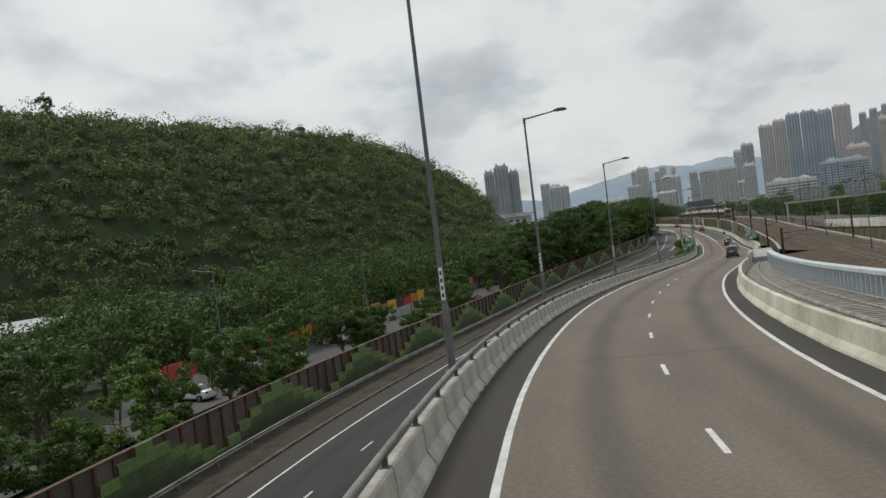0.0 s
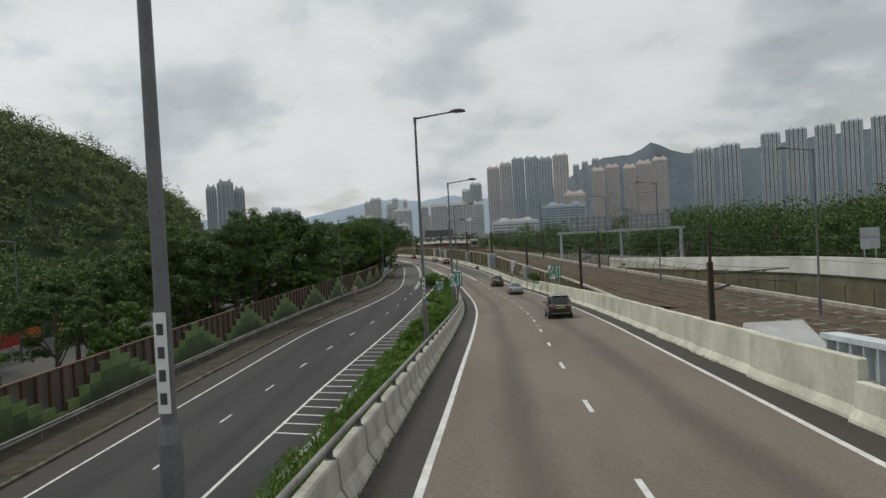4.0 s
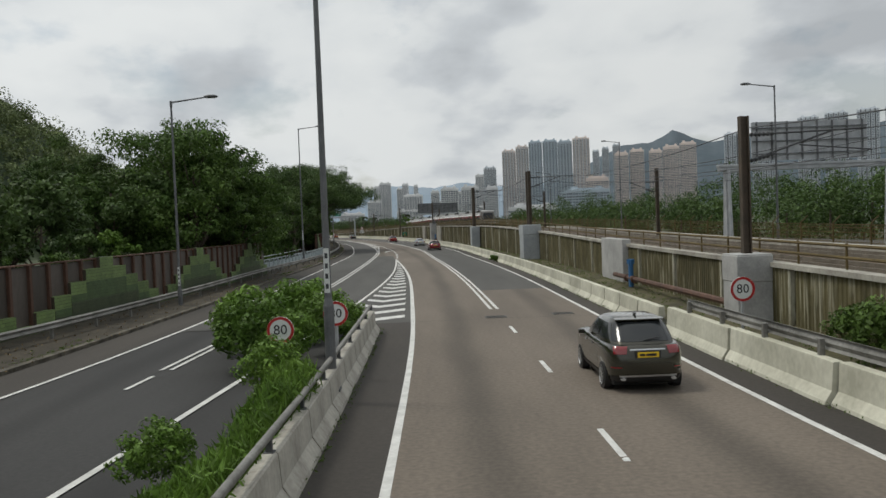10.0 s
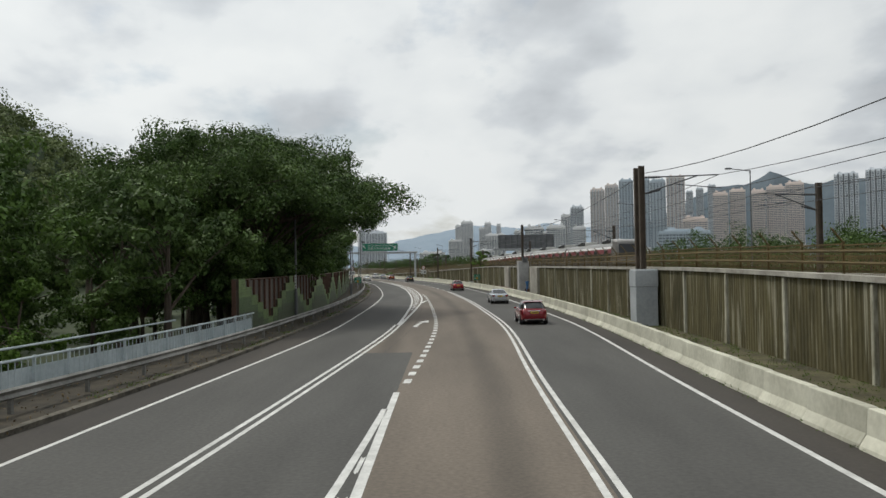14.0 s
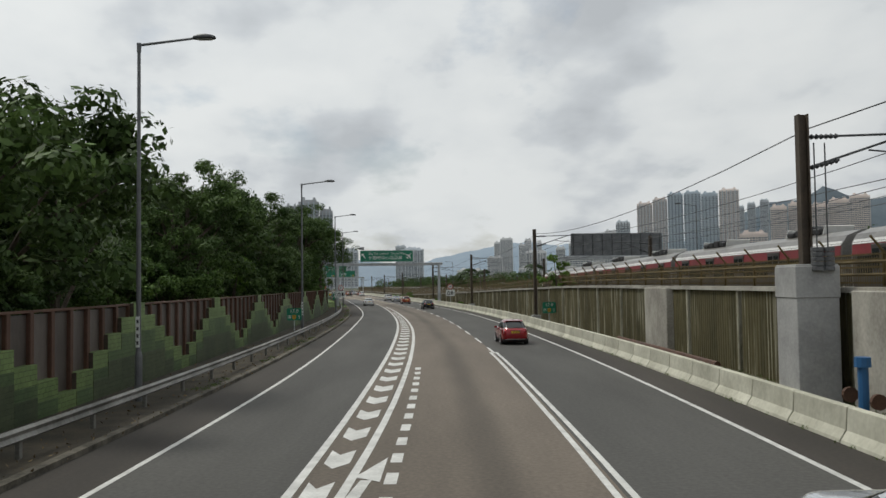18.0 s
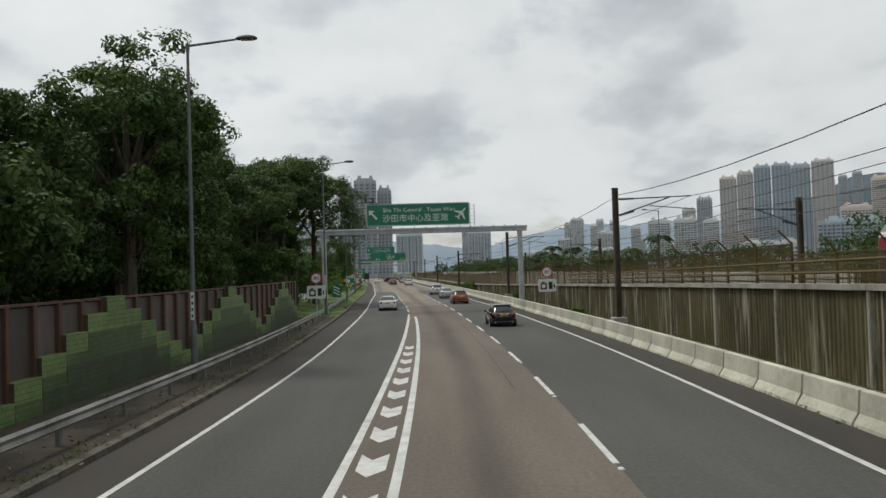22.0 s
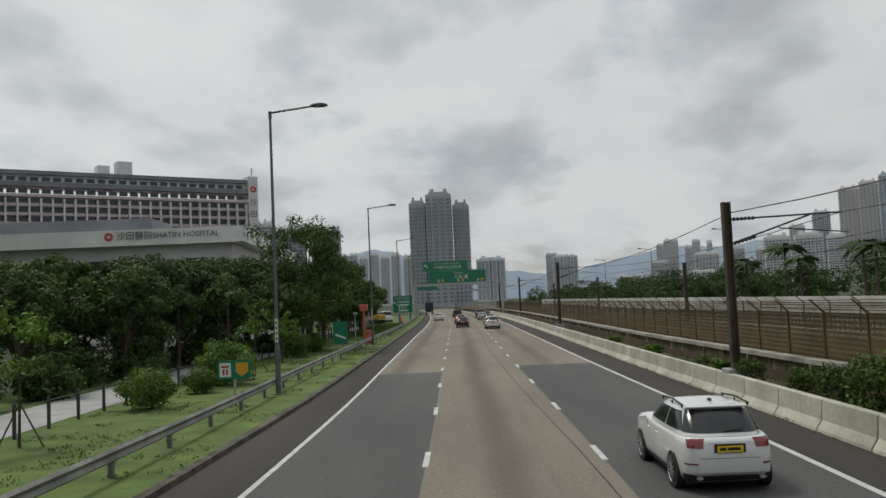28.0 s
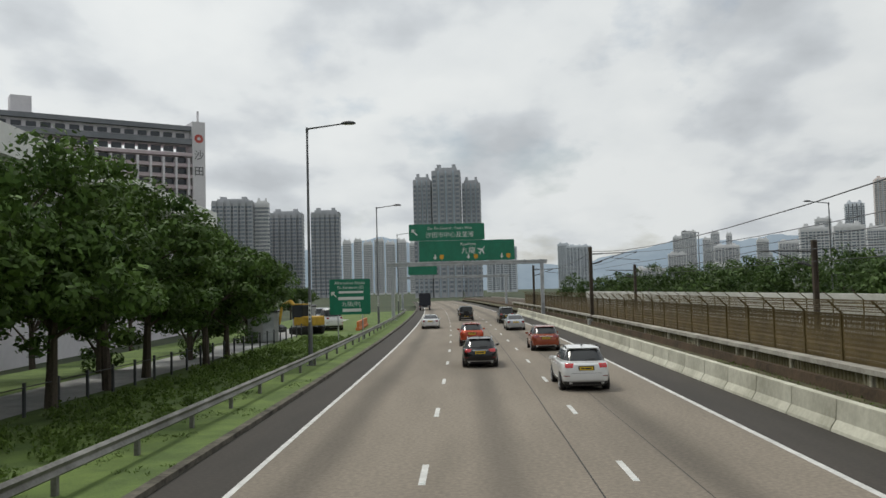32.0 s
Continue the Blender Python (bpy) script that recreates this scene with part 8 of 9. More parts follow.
lane("road_far", lambda s: FARW(s) + 0.2, lambda s: FARW(s) + 24, -60, 330, M_ASPHALT_GREY, "grey asphalt of the far elevated road", knots((-60, 2.6), (160, 2.6), (240, 0.35), (330, 0.25)), 6)
tagged(sweep("wall_river", lambda s: [(30.2, -1.0), (30.0, 2.75), (30.0, 2.9), (30.5, 2.9), (30.5, -1.0)], 470, 780, 6, M_PARAPET_OLD), "long pale concrete wall beyond the railway", "wall", kind="structure")
lane("road_far_level", lambda s: 31.0, lambda s: 48.0, 330, 880, M_ASPHALT_GREY, "grey asphalt of the far road", 0.2, 8)
g2 = gantry(250, 22.8, 50.5, 7.6, "pale grey steel gantry carrying two sign boards seen from behind")
for x0, w in ((25.5, 9.2), (38.5, 9.0)):
    sg = thing("reversed_gantry_sign", spot(250, x0 + w / 2, 9.6), "grey back of a large gantry sign with framing ribs", "road sign", "sign backs")
    part("board", panel_bm(w, 3.0, 0.08, 0.05), M_STEEL, sg)
    for k in range(8):
        bm = bmesh.new()
        box_bm(bm, (0.1, 0.12, 3.0), (-w / 2 + 0.4 + k * (w - 0.8) / 7, -0.1, 0))
        part("rib", bm, M_LAMP, sg)
    for z in (-1.0, 0.0, 1.0):
        bm = bmesh.new()
        box_bm(bm, (w, 0.1, 0.08), (0, -0.16, z))
        part("rail", bm, M_LAMP, sg)
for x in (23.5, 36.5, 49.6):
    bm = bmesh.new()
    for o in (-0.8, 0.8):
        tube_bm(bm, (x, o, -1), (x, o * 0.4, 7.6), 0.18, 0.14, 8)
    part("raking_leg", bm, M_STEEL, g2)
gantry(453, 22.5, 44, 7.4, "pale grey steel gantry with a sign board seen from behind")
sg = thing("reversed_gantry_sign", spot(453, 30.5, 9.3), "grey back of a large gantry sign with framing ribs", "road sign", "sign backs")
part("board", panel_bm(13.5, 3.2, 0.08, 0.05), M_LAMP, sg)
for k in range(10):
    bm = bmesh.new()
    box_bm(bm, (0.1, 0.12, 3.2), (-6.4 + k * 1.42, -0.1, 0))
    part("rib", bm, M_STEEL_DARK, sg)
small_board(152, 36.0, 6.4, 1.8, 2.0, 2.0, "small pale sign on the far parapet", M_STEEL)

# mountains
# distance haze is mixed into the slope colour as a slate blue
M_MOUNT = material("haze_tinted_mountain", (0.062, 0.086, 0.105), (0.092, 0.118, 0.138), rough=1.0, scale=0.004, fine=0.05, bump=0)


def mountain(name, label, spots, dist, mat, z0=-40):
    """A far ridge from bearings (degrees left of +y) and heights in metres."""
    verts, faces = [], []
    n = 160
    bs = [p[0] for p in spots]
    hs = [p[1] for p in spots]
    if bs[0] > bs[-1]:
        bs, hs = bs[::-1], hs[::-1]
    for k in range(n + 1):
        b = bs[0] + (bs[-1] - bs[0]) * k / n
        h = float(np.interp(b, bs, hs)) + 9 * noise.noise((b * 1.1, 0, dist)) + 4 * noise.noise((b * 4.1, 5, dist))
        for r, f in ((-700, 0.0), (-420, 0.45), (-200, 0.78), (0, 1.0), (300, 0.4)):
            d = dist + r + 60 * noise.noise((b * 0.9, r * 0.01, 2))
            verts.append((215 - math.sin(radians(b)) * d, 350 + math.cos(radians(b)) * d, z0 + (h - z0) * (f + 0.05 * noise.noise((b * 2.0, r * 0.02, 9)) * (1 - f))))
        if k:
            for j in range(4):
                a = (k - 1) * 5 + j
                faces.append((a, a + 1, a + 6, a + 5))
    return tagged(mesh_object(name, verts, faces, mat, smooth=True), label, "mountain", kind="structure")


# paler blue still: thicker haze painted on the farther ridge
M_MOUNT_FAR = material("haze_tinted_far_ridge", (0.21, 0.27, 0.33), (0.25, 0.31, 0.37), rough=1.0, scale=0.004, fine=0.05, bump=0)
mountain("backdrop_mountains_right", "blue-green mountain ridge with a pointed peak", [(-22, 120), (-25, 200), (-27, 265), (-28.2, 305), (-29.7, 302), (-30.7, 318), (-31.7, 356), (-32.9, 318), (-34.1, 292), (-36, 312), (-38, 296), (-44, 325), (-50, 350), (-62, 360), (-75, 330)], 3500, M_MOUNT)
mountain("backdrop_mountains_far", "far mountain ridge coloured pale blue for haze", [(12, 200), (9, 225), (7, 255), (5.3, 225), (1, 150), (-2, 125), (-5, 95), (-8, 150), (-10, 175), (-12, 205), (-15, 185), (-17.4, 205), (-20, 180), (-24, 190), (-30, 200)], 4100, M_MOUNT_FAR)


# ---- vehicles standing on the road ----
M_TYRE = material("tyre_rubber", (0.012, 0.012, 0.012), (0.025, 0.024, 0.023), rough=0.85, scale=6, fine=40, bump=0.1)
M_RIM = plain("alloy_rim", (0.55, 0.56, 0.57), 0.3, 0.8)
M_TRIM = plain("black_plastic_trim", (0.018, 0.018, 0.019), 0.5)
M_CARGLASS = plain("tinted_car_glass", (0.024, 0.027, 0.029), 0.14)
M_TAIL = plain("red_tail_lamp", (0.20, 0.007, 0.010), 0.12, coat=1.0)
M_TAIL_LIT = plain("lit_tail_lamp", (0.45, 0.014, 0.016), 0.15, emit=0.10, coat=1.0)
M_TAIL_CLEAR = plain("clear_tail_lamp", (0.42, 0.30, 0.29), 0.15)
M_PLATE = plain("yellow_number_plate", (0.78, 0.52, 0.02), 0.45)
# near-black: the shade beneath a car is put into the underbody colour
M_UNDER = plain("shadowed_underbody", (0.01, 0.01, 0.01), 0.9)

# plan outlines of the shells, from sill to roof: (height as a share of the roof's, half width, rear end and front end as shares)
LOWER = [(.135, .90, .035, .97), (.185, .955, .012, .99), (.25, .98, .004, .998), (.33, .992, 0, 1), (.45, 1, 0, .995)]
SHELLS = {
    "suv": (LOWER + [(.54, .995, .006, .985), (.59, .98, .012, .965), (.625, .955, .020, .93), (.645, .925, .032, .87)],
            [(.650, .905, .038, .77), (.70, .882, .055, .735), (.78, .838, .088, .68), (.85, .790, .119, .63), (.90, .748, .142, .59), (.945, .695, .168, .545), (.975, .625, .200, .50), (.99, .54, .235, .465), (1.0, .38, .29, .41)]),
    "hatch": (LOWER + [(.54, .995, .004, .98), (.59, .978, .009, .955), (.625, .95, .016, .93), (.645, .92, .026, .90)],
              [(.650, .90, .032, .82), (.70, .878, .053, .78), (.78, .834, .092, .72), (.85, .785, .127, .665), (.90, .742, .152, .62), (.945, .685, .178, .575), (.975, .61, .210, .53), (.99, .52, .245, .49), (1.0, .36, .30, .43)]),
    "sedan": (LOWER + [(.54, .995, .002, .985), (.59, .985, .004, .96), (.635, .965, .008, .93), (.665, .935, .014, .90), (.682, .895, .026, .86)],
              [(.685, .880, .100, .74), (.73, .856, .140, .715), (.80, .812, .196, .665), (.86, .770, .244, .62), (.91, .726, .286, .585), (.95, .672, .326, .55), (.977, .60, .362, .52), (.99, .52, .39, .495), (1.0, .36, .43, .46)]),
    "mpv": (LOWER + [(.50, .995, .003, .985), (.55, .98, .008, .965), (.580, .955, .018, .92)],
            [(.590, .935, .026, .85), (.66, .915, .036, .81), (.75, .885, .052, .76), (.84, .85, .070, .71), (.90, .82, .084, .67), (.945, .775, .102, .625), (.975, .715, .128, .575), (.99, .63, .165, .53), (1.0, .46, .23, .46)]),
    "boxy": (LOWER + [(.53, .995, .004, .985), (.57, .985, .008, .97), (.600, .965, .014, .93)],
             [(.610, .95, .018, .665), (.70, .935, .024, .65), (.80, .915, .031, .63), (.90, .885, .039, .61), (.945, .855, .047, .595), (.975, .80, .065, .57), (.99, .72, .095, .545), (1.0, .56, .15, .49)]),
}
REAR_GLASS = {"suv": (.685, .925), "hatch": (.675, .915), "sedan": (.705, .945), "mpv": (.63, .925), "boxy": (.65, .90)}
LIGHTS = {"suv": (.535, .632, .52), "hatch": (.47, .70, .80), "sedan": (.50, .615, .58), "mpv": (.52, .60, .58), "boxy": (.36, .47, .82)}


def outline(row, length, width, height, theta, power):
    """A point of a rounded plan outline; theta 0 is the right side, -90 degrees the tail."""
    zf, wf, y0, y1 = row
    c, s = math.cos(theta), math.sin(theta)
    e = 2 / power
    return Vector((math.copysign(abs(c) ** e, c) * wf * width / 2, (y0 + y1) / 2 * length + math.copysign(abs(s) ** e, s) * (y1 - y0) / 2 * length, zf * height))


def car(s, d, kind, size, paint, label, ramp=False, roof=None, tail=M_TAIL, rails=None, plate=True, spare=False, z=0.0, turn=0.0, wheel=0.33, group="cars on the road"):
    length, width, height = size
    m = slope_spot(s - 0.9, d, RAMP, ds=1.5) if ramp else spot(s - 0.9, d, z, turn)
    root = thing("car", m, label, "car", group)
    w = width / 2
    lower, upper = SHELLS[kind]
    n = 72

    def row_at(rows, zf):
        return tuple(np.interp(zf, [r[0] for r in rows], [r[k] for r in rows]) for k in range(4))

    def shell(name, rows, power, mat):
        verts, faces = [], []
        for r in rows:
            verts += [outline(r, length, width, height, 2 * math.pi * (j + 0.5) / n, power) for j in range(n)]
        for i in range(len(rows) - 1):
            faces += [(i * n + j, i * n + (j + 1) % n, (i + 1) * n + (j + 1) % n, (i + 1) * n + j) for j in range(n)]
        faces += [tuple(range(n))[::-1], tuple(range((len(rows) - 1) * n, len(rows) * n))]
        ob = mesh_object(name, verts, faces, mat, root, smooth=True)
        ob.data.set_sharp_from_angle(angle=radians(38))
        return ob

    PB, PG = 7.0, 4.2
    shell("body", lower, PB, paint)
    shell("cabin", upper, PG, paint)

    def panel(name, rows, power, z0, z1, t0, t1, mat, lift=0.008, nu=14, nv=6, mirror=False, label=""):
        """A thin skin lying on a shell between two heights; t0 and t1 give its ends at the bottom and top."""
        vs, fs = [], []
        for b in range(nv + 1):
            v = b / nv
            r = row_at(rows, z0 + (z1 - z0) * v)
            for a in range(nu + 1):
                u0, u1 = t0[0] + (t0[1] - t0[0]) * v, t1[0] + (t1[1] - t1[0]) * v
                th = u0 + (u1 - u0) * a / nu
                p = outline(r, length, width, height, th, power)
                q, q2 = outline(r, length, width, height, th + 0.01, power), outline(r, length, width, height, th - 0.01, power)
                r2 = row_at(rows, min(rows[-1][0], z0 + (z1 - z0) * v + 0.02))
                up = outline(r2, length, width, height, th, power) - p
                nrm = (q - q2).cross(up)
                nrm = nrm.normalized() if nrm.length > 0 else Vector((0, -1, 0))
                p = p + nrm * lift
                vs.append((-p.x if mirror else p.x, p.y, p.z))
        for b in range(nv):
            for a in range(nu):
                q = b * (nu + 1) + a
                fs.append((q, q + 1, q + nu + 2, q + nu + 1) if not mirror else (q, q + nu + 1, q + nu + 2, q + 1))
        o = mesh_object(name, vs, fs, mat, root, smooth=True)
        if label:
            o["label"] = label
        return o

    def tail_angle(x, power):                     # the angle whose x is that share of the half width, on the tail
        return -math.acos(min(1, abs(x)) ** (power / 2)) if x >= 0 else -math.pi + math.acos(abs(x) ** (power / 2))

    def side_angle(v, power):                     # the angle whose y is that share of the half length, on the right side
        return math.copysign(math.asin(abs(v) ** (power / 2)), v)

    g0, g1 = REAR_GLASS[kind]
    ra, rb = tail_angle(-0.90, PG), tail_angle(-0.87, PG)
    panel("rear_window", upper, PG, g0, g1, (ra, rb), (-math.pi - ra, -math.pi - rb), M_CARGLASS, nu=20)
    side_g = (g0 + 0.01, 0.905)
    spans = {"suv": ((-.80, -.76, -.16, -.16), (-.11, -.11, .74, .70)), "hatch": ((-.84, -.78, -.22, -.22), (-.17, -.17, .72, .68)), "sedan": ((-.66, -.60, -.04, -.04), (.01, .01, .74, .70)),
             "mpv": ((-.90, -.88, -.20, -.20), (-.16, -.16, .70, .66)), "boxy": ((-.92, -.92, -.15, -.15), (-.10, -.10, .82, .82))}[kind]
    for a, a2, b, b2 in spans:
        for mirror in (False, True):
            panel("side_window", upper, PG, side_g[0], side_g[1], (side_angle(a, PG), side_angle(a2, PG)), (side_angle(b, PG), side_angle(b2, PG)), M_CARGLASS, mirror=mirror, nu=10)
    fa = math.acos(0.92 ** (PG / 2))
    panel("windscreen", upper, PG, g0 - 0.005, 0.93, (fa, fa), (math.pi - fa, math.pi - fa), M_CARGLASS, nu=16)
    if roof:
        panel("roof_panel", upper, PG, 0.965, 0.999, (-math.pi, -math.pi), (math.pi, math.pi), roof, lift=0.006, nu=60, nv=4)
    l0, l1, lx = LIGHTS[kind]
    for mirror in (False, True):
        panel("tail_light", lower + upper, PB, l0, l1, (tail_angle(lx + 0.02, PB), tail_angle(lx, PB)), (side_angle(-.955, PB), side_angle(-.935, PB)), tail, lift=0.014, mirror=mirror, nu=12)
        panel("reflector", lower, PB, .345, .362, (tail_angle(.66, PB),) * 2, (tail_angle(.90, PB),) * 2, M_TAIL, lift=0.010, mirror=mirror, nu=8, nv=2)
        for v in (-.40, .02, .46):
            panel("door_seam", lower, PB, .22, .635 if kind != "mpv" else .575, (side_angle(v, PB),) * 2, (side_angle(v + .004, PB),) * 2, M_TRIM, lift=0.003, mirror=mirror, nu=1, nv=8)
        panel("sill", lower, PB, .14, .215, (side_angle(-.46, PB),) * 2, (side_angle(.44, PB),) * 2, M_TRIM, lift=0.012, mirror=mirror, nu=6, nv=3)
    ta = tail_angle(-.62, PB)
    panel("tailgate_seam", lower, PB, .415, .420, (ta, ta), (-math.pi - ta, -math.pi - ta), M_TRIM, lift=0.004, nu=10, nv=1)
    ta = tail_angle(-.93, PB)
    panel("bumper_trim", lower, PB, .15, .235 if kind != "sedan" else .20, (ta, ta), (-math.pi - ta, -math.pi - ta), M_TRIM, lift=0.012, nu=18, nv=3)
    ta = tail_angle(-.74, PB)
    panel("skid_plate", lower, PB, .225, .250, (ta, ta), (-math.pi - ta, -math.pi - ta), M_RIM, lift=0.018, nu=14, nv=2, label="thin bright metal bumper strip")
    ta = tail_angle(-.46, PB)
    panel("boot_trim", lower, PB, l1 - .052, l1 - .034, (ta, ta), (-math.pi - ta, -math.pi - ta), M_RIM if kind in ("suv", "sedan", "mpv") else M_TRIM, lift=0.016, nu=10, nv=2)
    bm = bmesh.new()
    box_bm(bm, (width * 0.84, length * 0.9, 0.16), (0, length * 0.5, 0.26))
    part("underbody", bm, M_UNDER, root)
    for side in (1, -1):
        bm = bmesh.new()
        box_bm(bm, (0.10, 0.06, 0.03), (side * (w + 0.00), length * 0.655, height * 0.635))
        box_bm(bm, (0.17, 0.08, 0.11), (side * (w + 0.07), length * 0.65, height * 0.65))
        bevel(bm, 0.032, 3)
        part("wing_mirror", bm, paint, root)
        if rails:
            bm = bmesh.new()
            tube_bm(bm, (side * w * 0.70, length * 0.17, height * 0.985), (side * w * 0.70, length * 0.34, height * 1.012), 0.020, seg=8)
            tube_bm(bm, (side * w * 0.70, length * 0.34, height * 1.012), (side * w * 0.69, length * 0.53, height * 0.985), 0.020, seg=8)
            for f in (0.18, 0.35, 0.52):
                tube_bm(bm, (side * w * 0.70, length * f, height * 0.95), (side * w * 0.70, length * f, height * 0.99), 0.02, seg=6)
            part("roof_rail", bm, rails, root)
        for f in (0.185, 0.80):
            bm = bmesh.new()
            tube_bm(bm, (side * (w - 0.16), length * f, wheel + 0.01), (side * (w - 0.004), length * f, wheel + 0.015), wheel * 1.13, seg=28)
            part("wheel_arch", bm, M_TRIM, root)
            hub = new("wheel")
            hub.parent = root
            hub.matrix_basis = pose(side * (w - 0.112), length * f, wheel)
            bm = bmesh.new()
            tube_bm(bm, (-0.115, 0, 0), (0.115, 0, 0), wheel, seg=28)
            bevel(bm, 0.03, 2)
            part("tyre", bm, M_TYRE, hub)
            bm = bmesh.new()
            tube_bm(bm, (side * 0.09, 0, 0), (side * 0.122, 0, 0), wheel * 0.22, seg=12)
            for q in range(10):
                a = q * 2 * math.pi / 10
                box_bm(bm, (0.02, wheel * 0.075, wheel * 0.62), (side * 0.118, -math.sin(a) * wheel * 0.36, math.cos(a) * wheel * 0.36), Matrix.Rotation(a, 4, "X"))
            bmesh.ops.create_cone(bm, cap_ends=False, segments=24, radius1=wheel * 0.72, radius2=wheel * 0.66, depth=0.03, matrix=Matrix.Translation((side * 0.116, 0, 0)) @ Matrix.Rotation(radians(90), 4, "Y"))
            part("rim", bm, M_RIM, hub)
        bm = bmesh.new()
        for f in (0.43, 0.60):
            box_bm(bm, (0.03, 0.19, 0.03), (side * (w + 0.004), length * f, height * 0.555))
        bevel(bm, 0.01)
        part("door_handle", bm, paint, root)
        if kind in ("sedan", "suv"):
            bm = bmesh.new()
            tube_bm(bm, (side * w * 0.64, 0.0, 0.195 * height), (side * w * 0.64, 0.18, 0.195 * height), 0.034, seg=12)
            for v in bm.verts:
                v.co.x = side * w * 0.64 + (v.co.x - side * w * 0.64) * 1.9
            part("tailpipe", bm, M_RIM, root)
    if kind in ("suv", "hatch", "mpv"):
        bm = bmesh.new()
        yr = row_at(upper, 0.955)[2] * length
        box_bm(bm, (width * 0.64, 0.26, 0.030), (0, yr - 0.03, 0.965 * height), Matrix.Rotation(radians(6), 4, "X"))
        bevel(bm, 0.012, 2)
        part("roof_spoiler", bm, paint, root)
        bm = bmesh.new()
        yw = row_at(upper, g0 + 0.02)[2] * length
        tube_bm(bm, (-0.03, yw - 0.03, (g0 + 0.02) * height), (0.36, yw - 0.005, (g0 + 0.055) * height), 0.013, seg=6)
        part("rear_wiper", bm, M_TRIM, root)
    bm = bmesh.new()
    v = box_bm(bm, (0.045, 0.18, 0.06), (0, length * (0.26 if kind != "sedan" else 0.36), height * 1.0 + 0.02))
    for q in v:
        if q.co.z > height + 0.02:
            q.co.y -= 0.05
    bevel(bm, 0.012)
    part("roof_aerial", bm, M_TRIM, root)
    if plate:
        zp = {"sedan": 0.545, "mpv": 0.475, "boxy": 0.30}.get(kind, 0.525) * height
        bm = bmesh.new()
        box_bm(bm, (0.60, 0.02, 0.17), (0, -0.004, zp + 0.01))
        bevel(bm, 0.008)
        part("plate_recess", bm, M_TRIM if kind != "sedan" else paint, root)
        bm = bmesh.new()
        box_bm(bm, (0.50, 0.012, 0.125), (0, -0.022, zp))
        p = part("number_plate", bm, M_PLATE, root, "yellow number plate")
        for x, q in ((-0.14, 0.12), (0.07, 0.24)):
            bm = bmesh.new()
            box_bm(bm, (q, 0.006, 0.055), (x, -0.030, zp))
            part("plate_mark", bm, M_TRIM, p)
    if spare:
        bm = bmesh.new()
        tube_bm(bm, (0, -0.02, 0.52 * height), (0, -0.26, 0.52 * height), 0.36, seg=24)
        bevel(bm, 0.04, 2)
        part("spare_wheel", bm, M_TYRE, root, "black spare wheel on the tailgate")
    return root


def paint(name, colour, metal=0.45, rough=0.22):
    return plain(name, colour, rough, metal, coat=0.7)


P_BLACK, P_RED, P_DEEP_RED = paint("black_car_paint", (0.008, 0.008, 0.010)), paint("red_car_paint", (0.30, 0.010, 0.016)), paint("deep_red_car_paint", (0.22, 0.010, 0.018))
P_WHITE, P_SILVER, P_BLUE = paint("white_car_paint", (0.74, 0.75, 0.75), 0.0), paint("silver_car_paint", (0.52, 0.55, 0.58), 0.5), paint("silver_blue_car_paint", (0.30, 0.38, 0.48), 0.75)
P_ORANGE, P_BRONZE, P_OLIVE = paint("orange_red_car_paint", (0.50, 0.075, 0.022)), paint("burnt_orange_car_paint", (0.34, 0.07, 0.028)), paint("dark_olive_car_paint", (0.045, 0.043, 0.030))
P_DARK = paint("dark_grey_car_paint", (0.020, 0.021, 0.019))
car(135.2, 5.3, "mpv", (4.8, 1.8, 1.75), P_DARK, "black people carrier on the descending ramp lane", True, rails=None)
car(183.2, 5.2, "sedan", (4.92, 1.85, 1.47), P_BLUE, "silver-blue saloon car with a dark glass roof", True, roof=M_CARGLASS, tail=M_TAIL_LIT)
car(206.5, 4.9, "suv", (4.75, 1.85, 1.72), P_OLIVE, "dark olive off-road car following the ramp lane", True)
car(316.6, 5.25, "suv", (4.36, 1.805, 1.54), P_DEEP_RED, "dark red compact car with silver roof rails", rails=M_RIM)
car(346.0, 5.7, "sedan", (4.7, 1.8, 1.45), P_SILVER, "silver saloon car in the nearside lane")
car(391.0, 5.2, "hatch", (4.62, 1.775, 1.575), P_RED, "bright red hatchback with clear tail lamps and dark rear glass", tail=M_TAIL_CLEAR)
car(469.2, 4.95, "suv", (4.42, 1.80, 1.49), P_BLACK, "glossy black compact car with silver roof rails", rails=M_RIM)
car(543.9, 5.05, "suv", (4.65, 1.88, 1.66), P_WHITE, "white sport utility car with dark glass", wheel=0.37, rails=M_TRIM)
car(497.0, -3.1, "sedan", (4.7, 1.82, 1.44), P_WHITE, "white saloon car in the offside lane before the gantry")
car(507.5, 5.2, "suv", (4.4, 1.80, 1.56), P_BRONZE, "burnt orange compact car beyond the gantry", rails=M_RIM)
car(526.0, 5.3, "sedan", (4.7, 1.8, 1.45), P_SILVER, "silver saloon car beyond the gantry")
car(634.7, 4.6, "suv", (4.65, 1.88, 1.66), P_WHITE, "white sport utility car ahead in the nearside lane", wheel=0.37, rails=M_TRIM, tail=M_TAIL_LIT)
car(645.0, 0.8, "suv", (4.42, 1.80, 1.49), P_BLACK, "black compact car ahead in the middle lane", rails=M_RIM, tail=M_TAIL_LIT)
car(662.0, 0.65, "hatch", (4.5, 1.775, 1.57), P_ORANGE, "orange-red hatchback in the middle lane", tail=M_TAIL_LIT)
car(655.0, 5.15, "suv", (4.4, 1.80, 1.56), P_BRONZE, "burnt orange compact car in the nearside lane", rails=M_RIM)
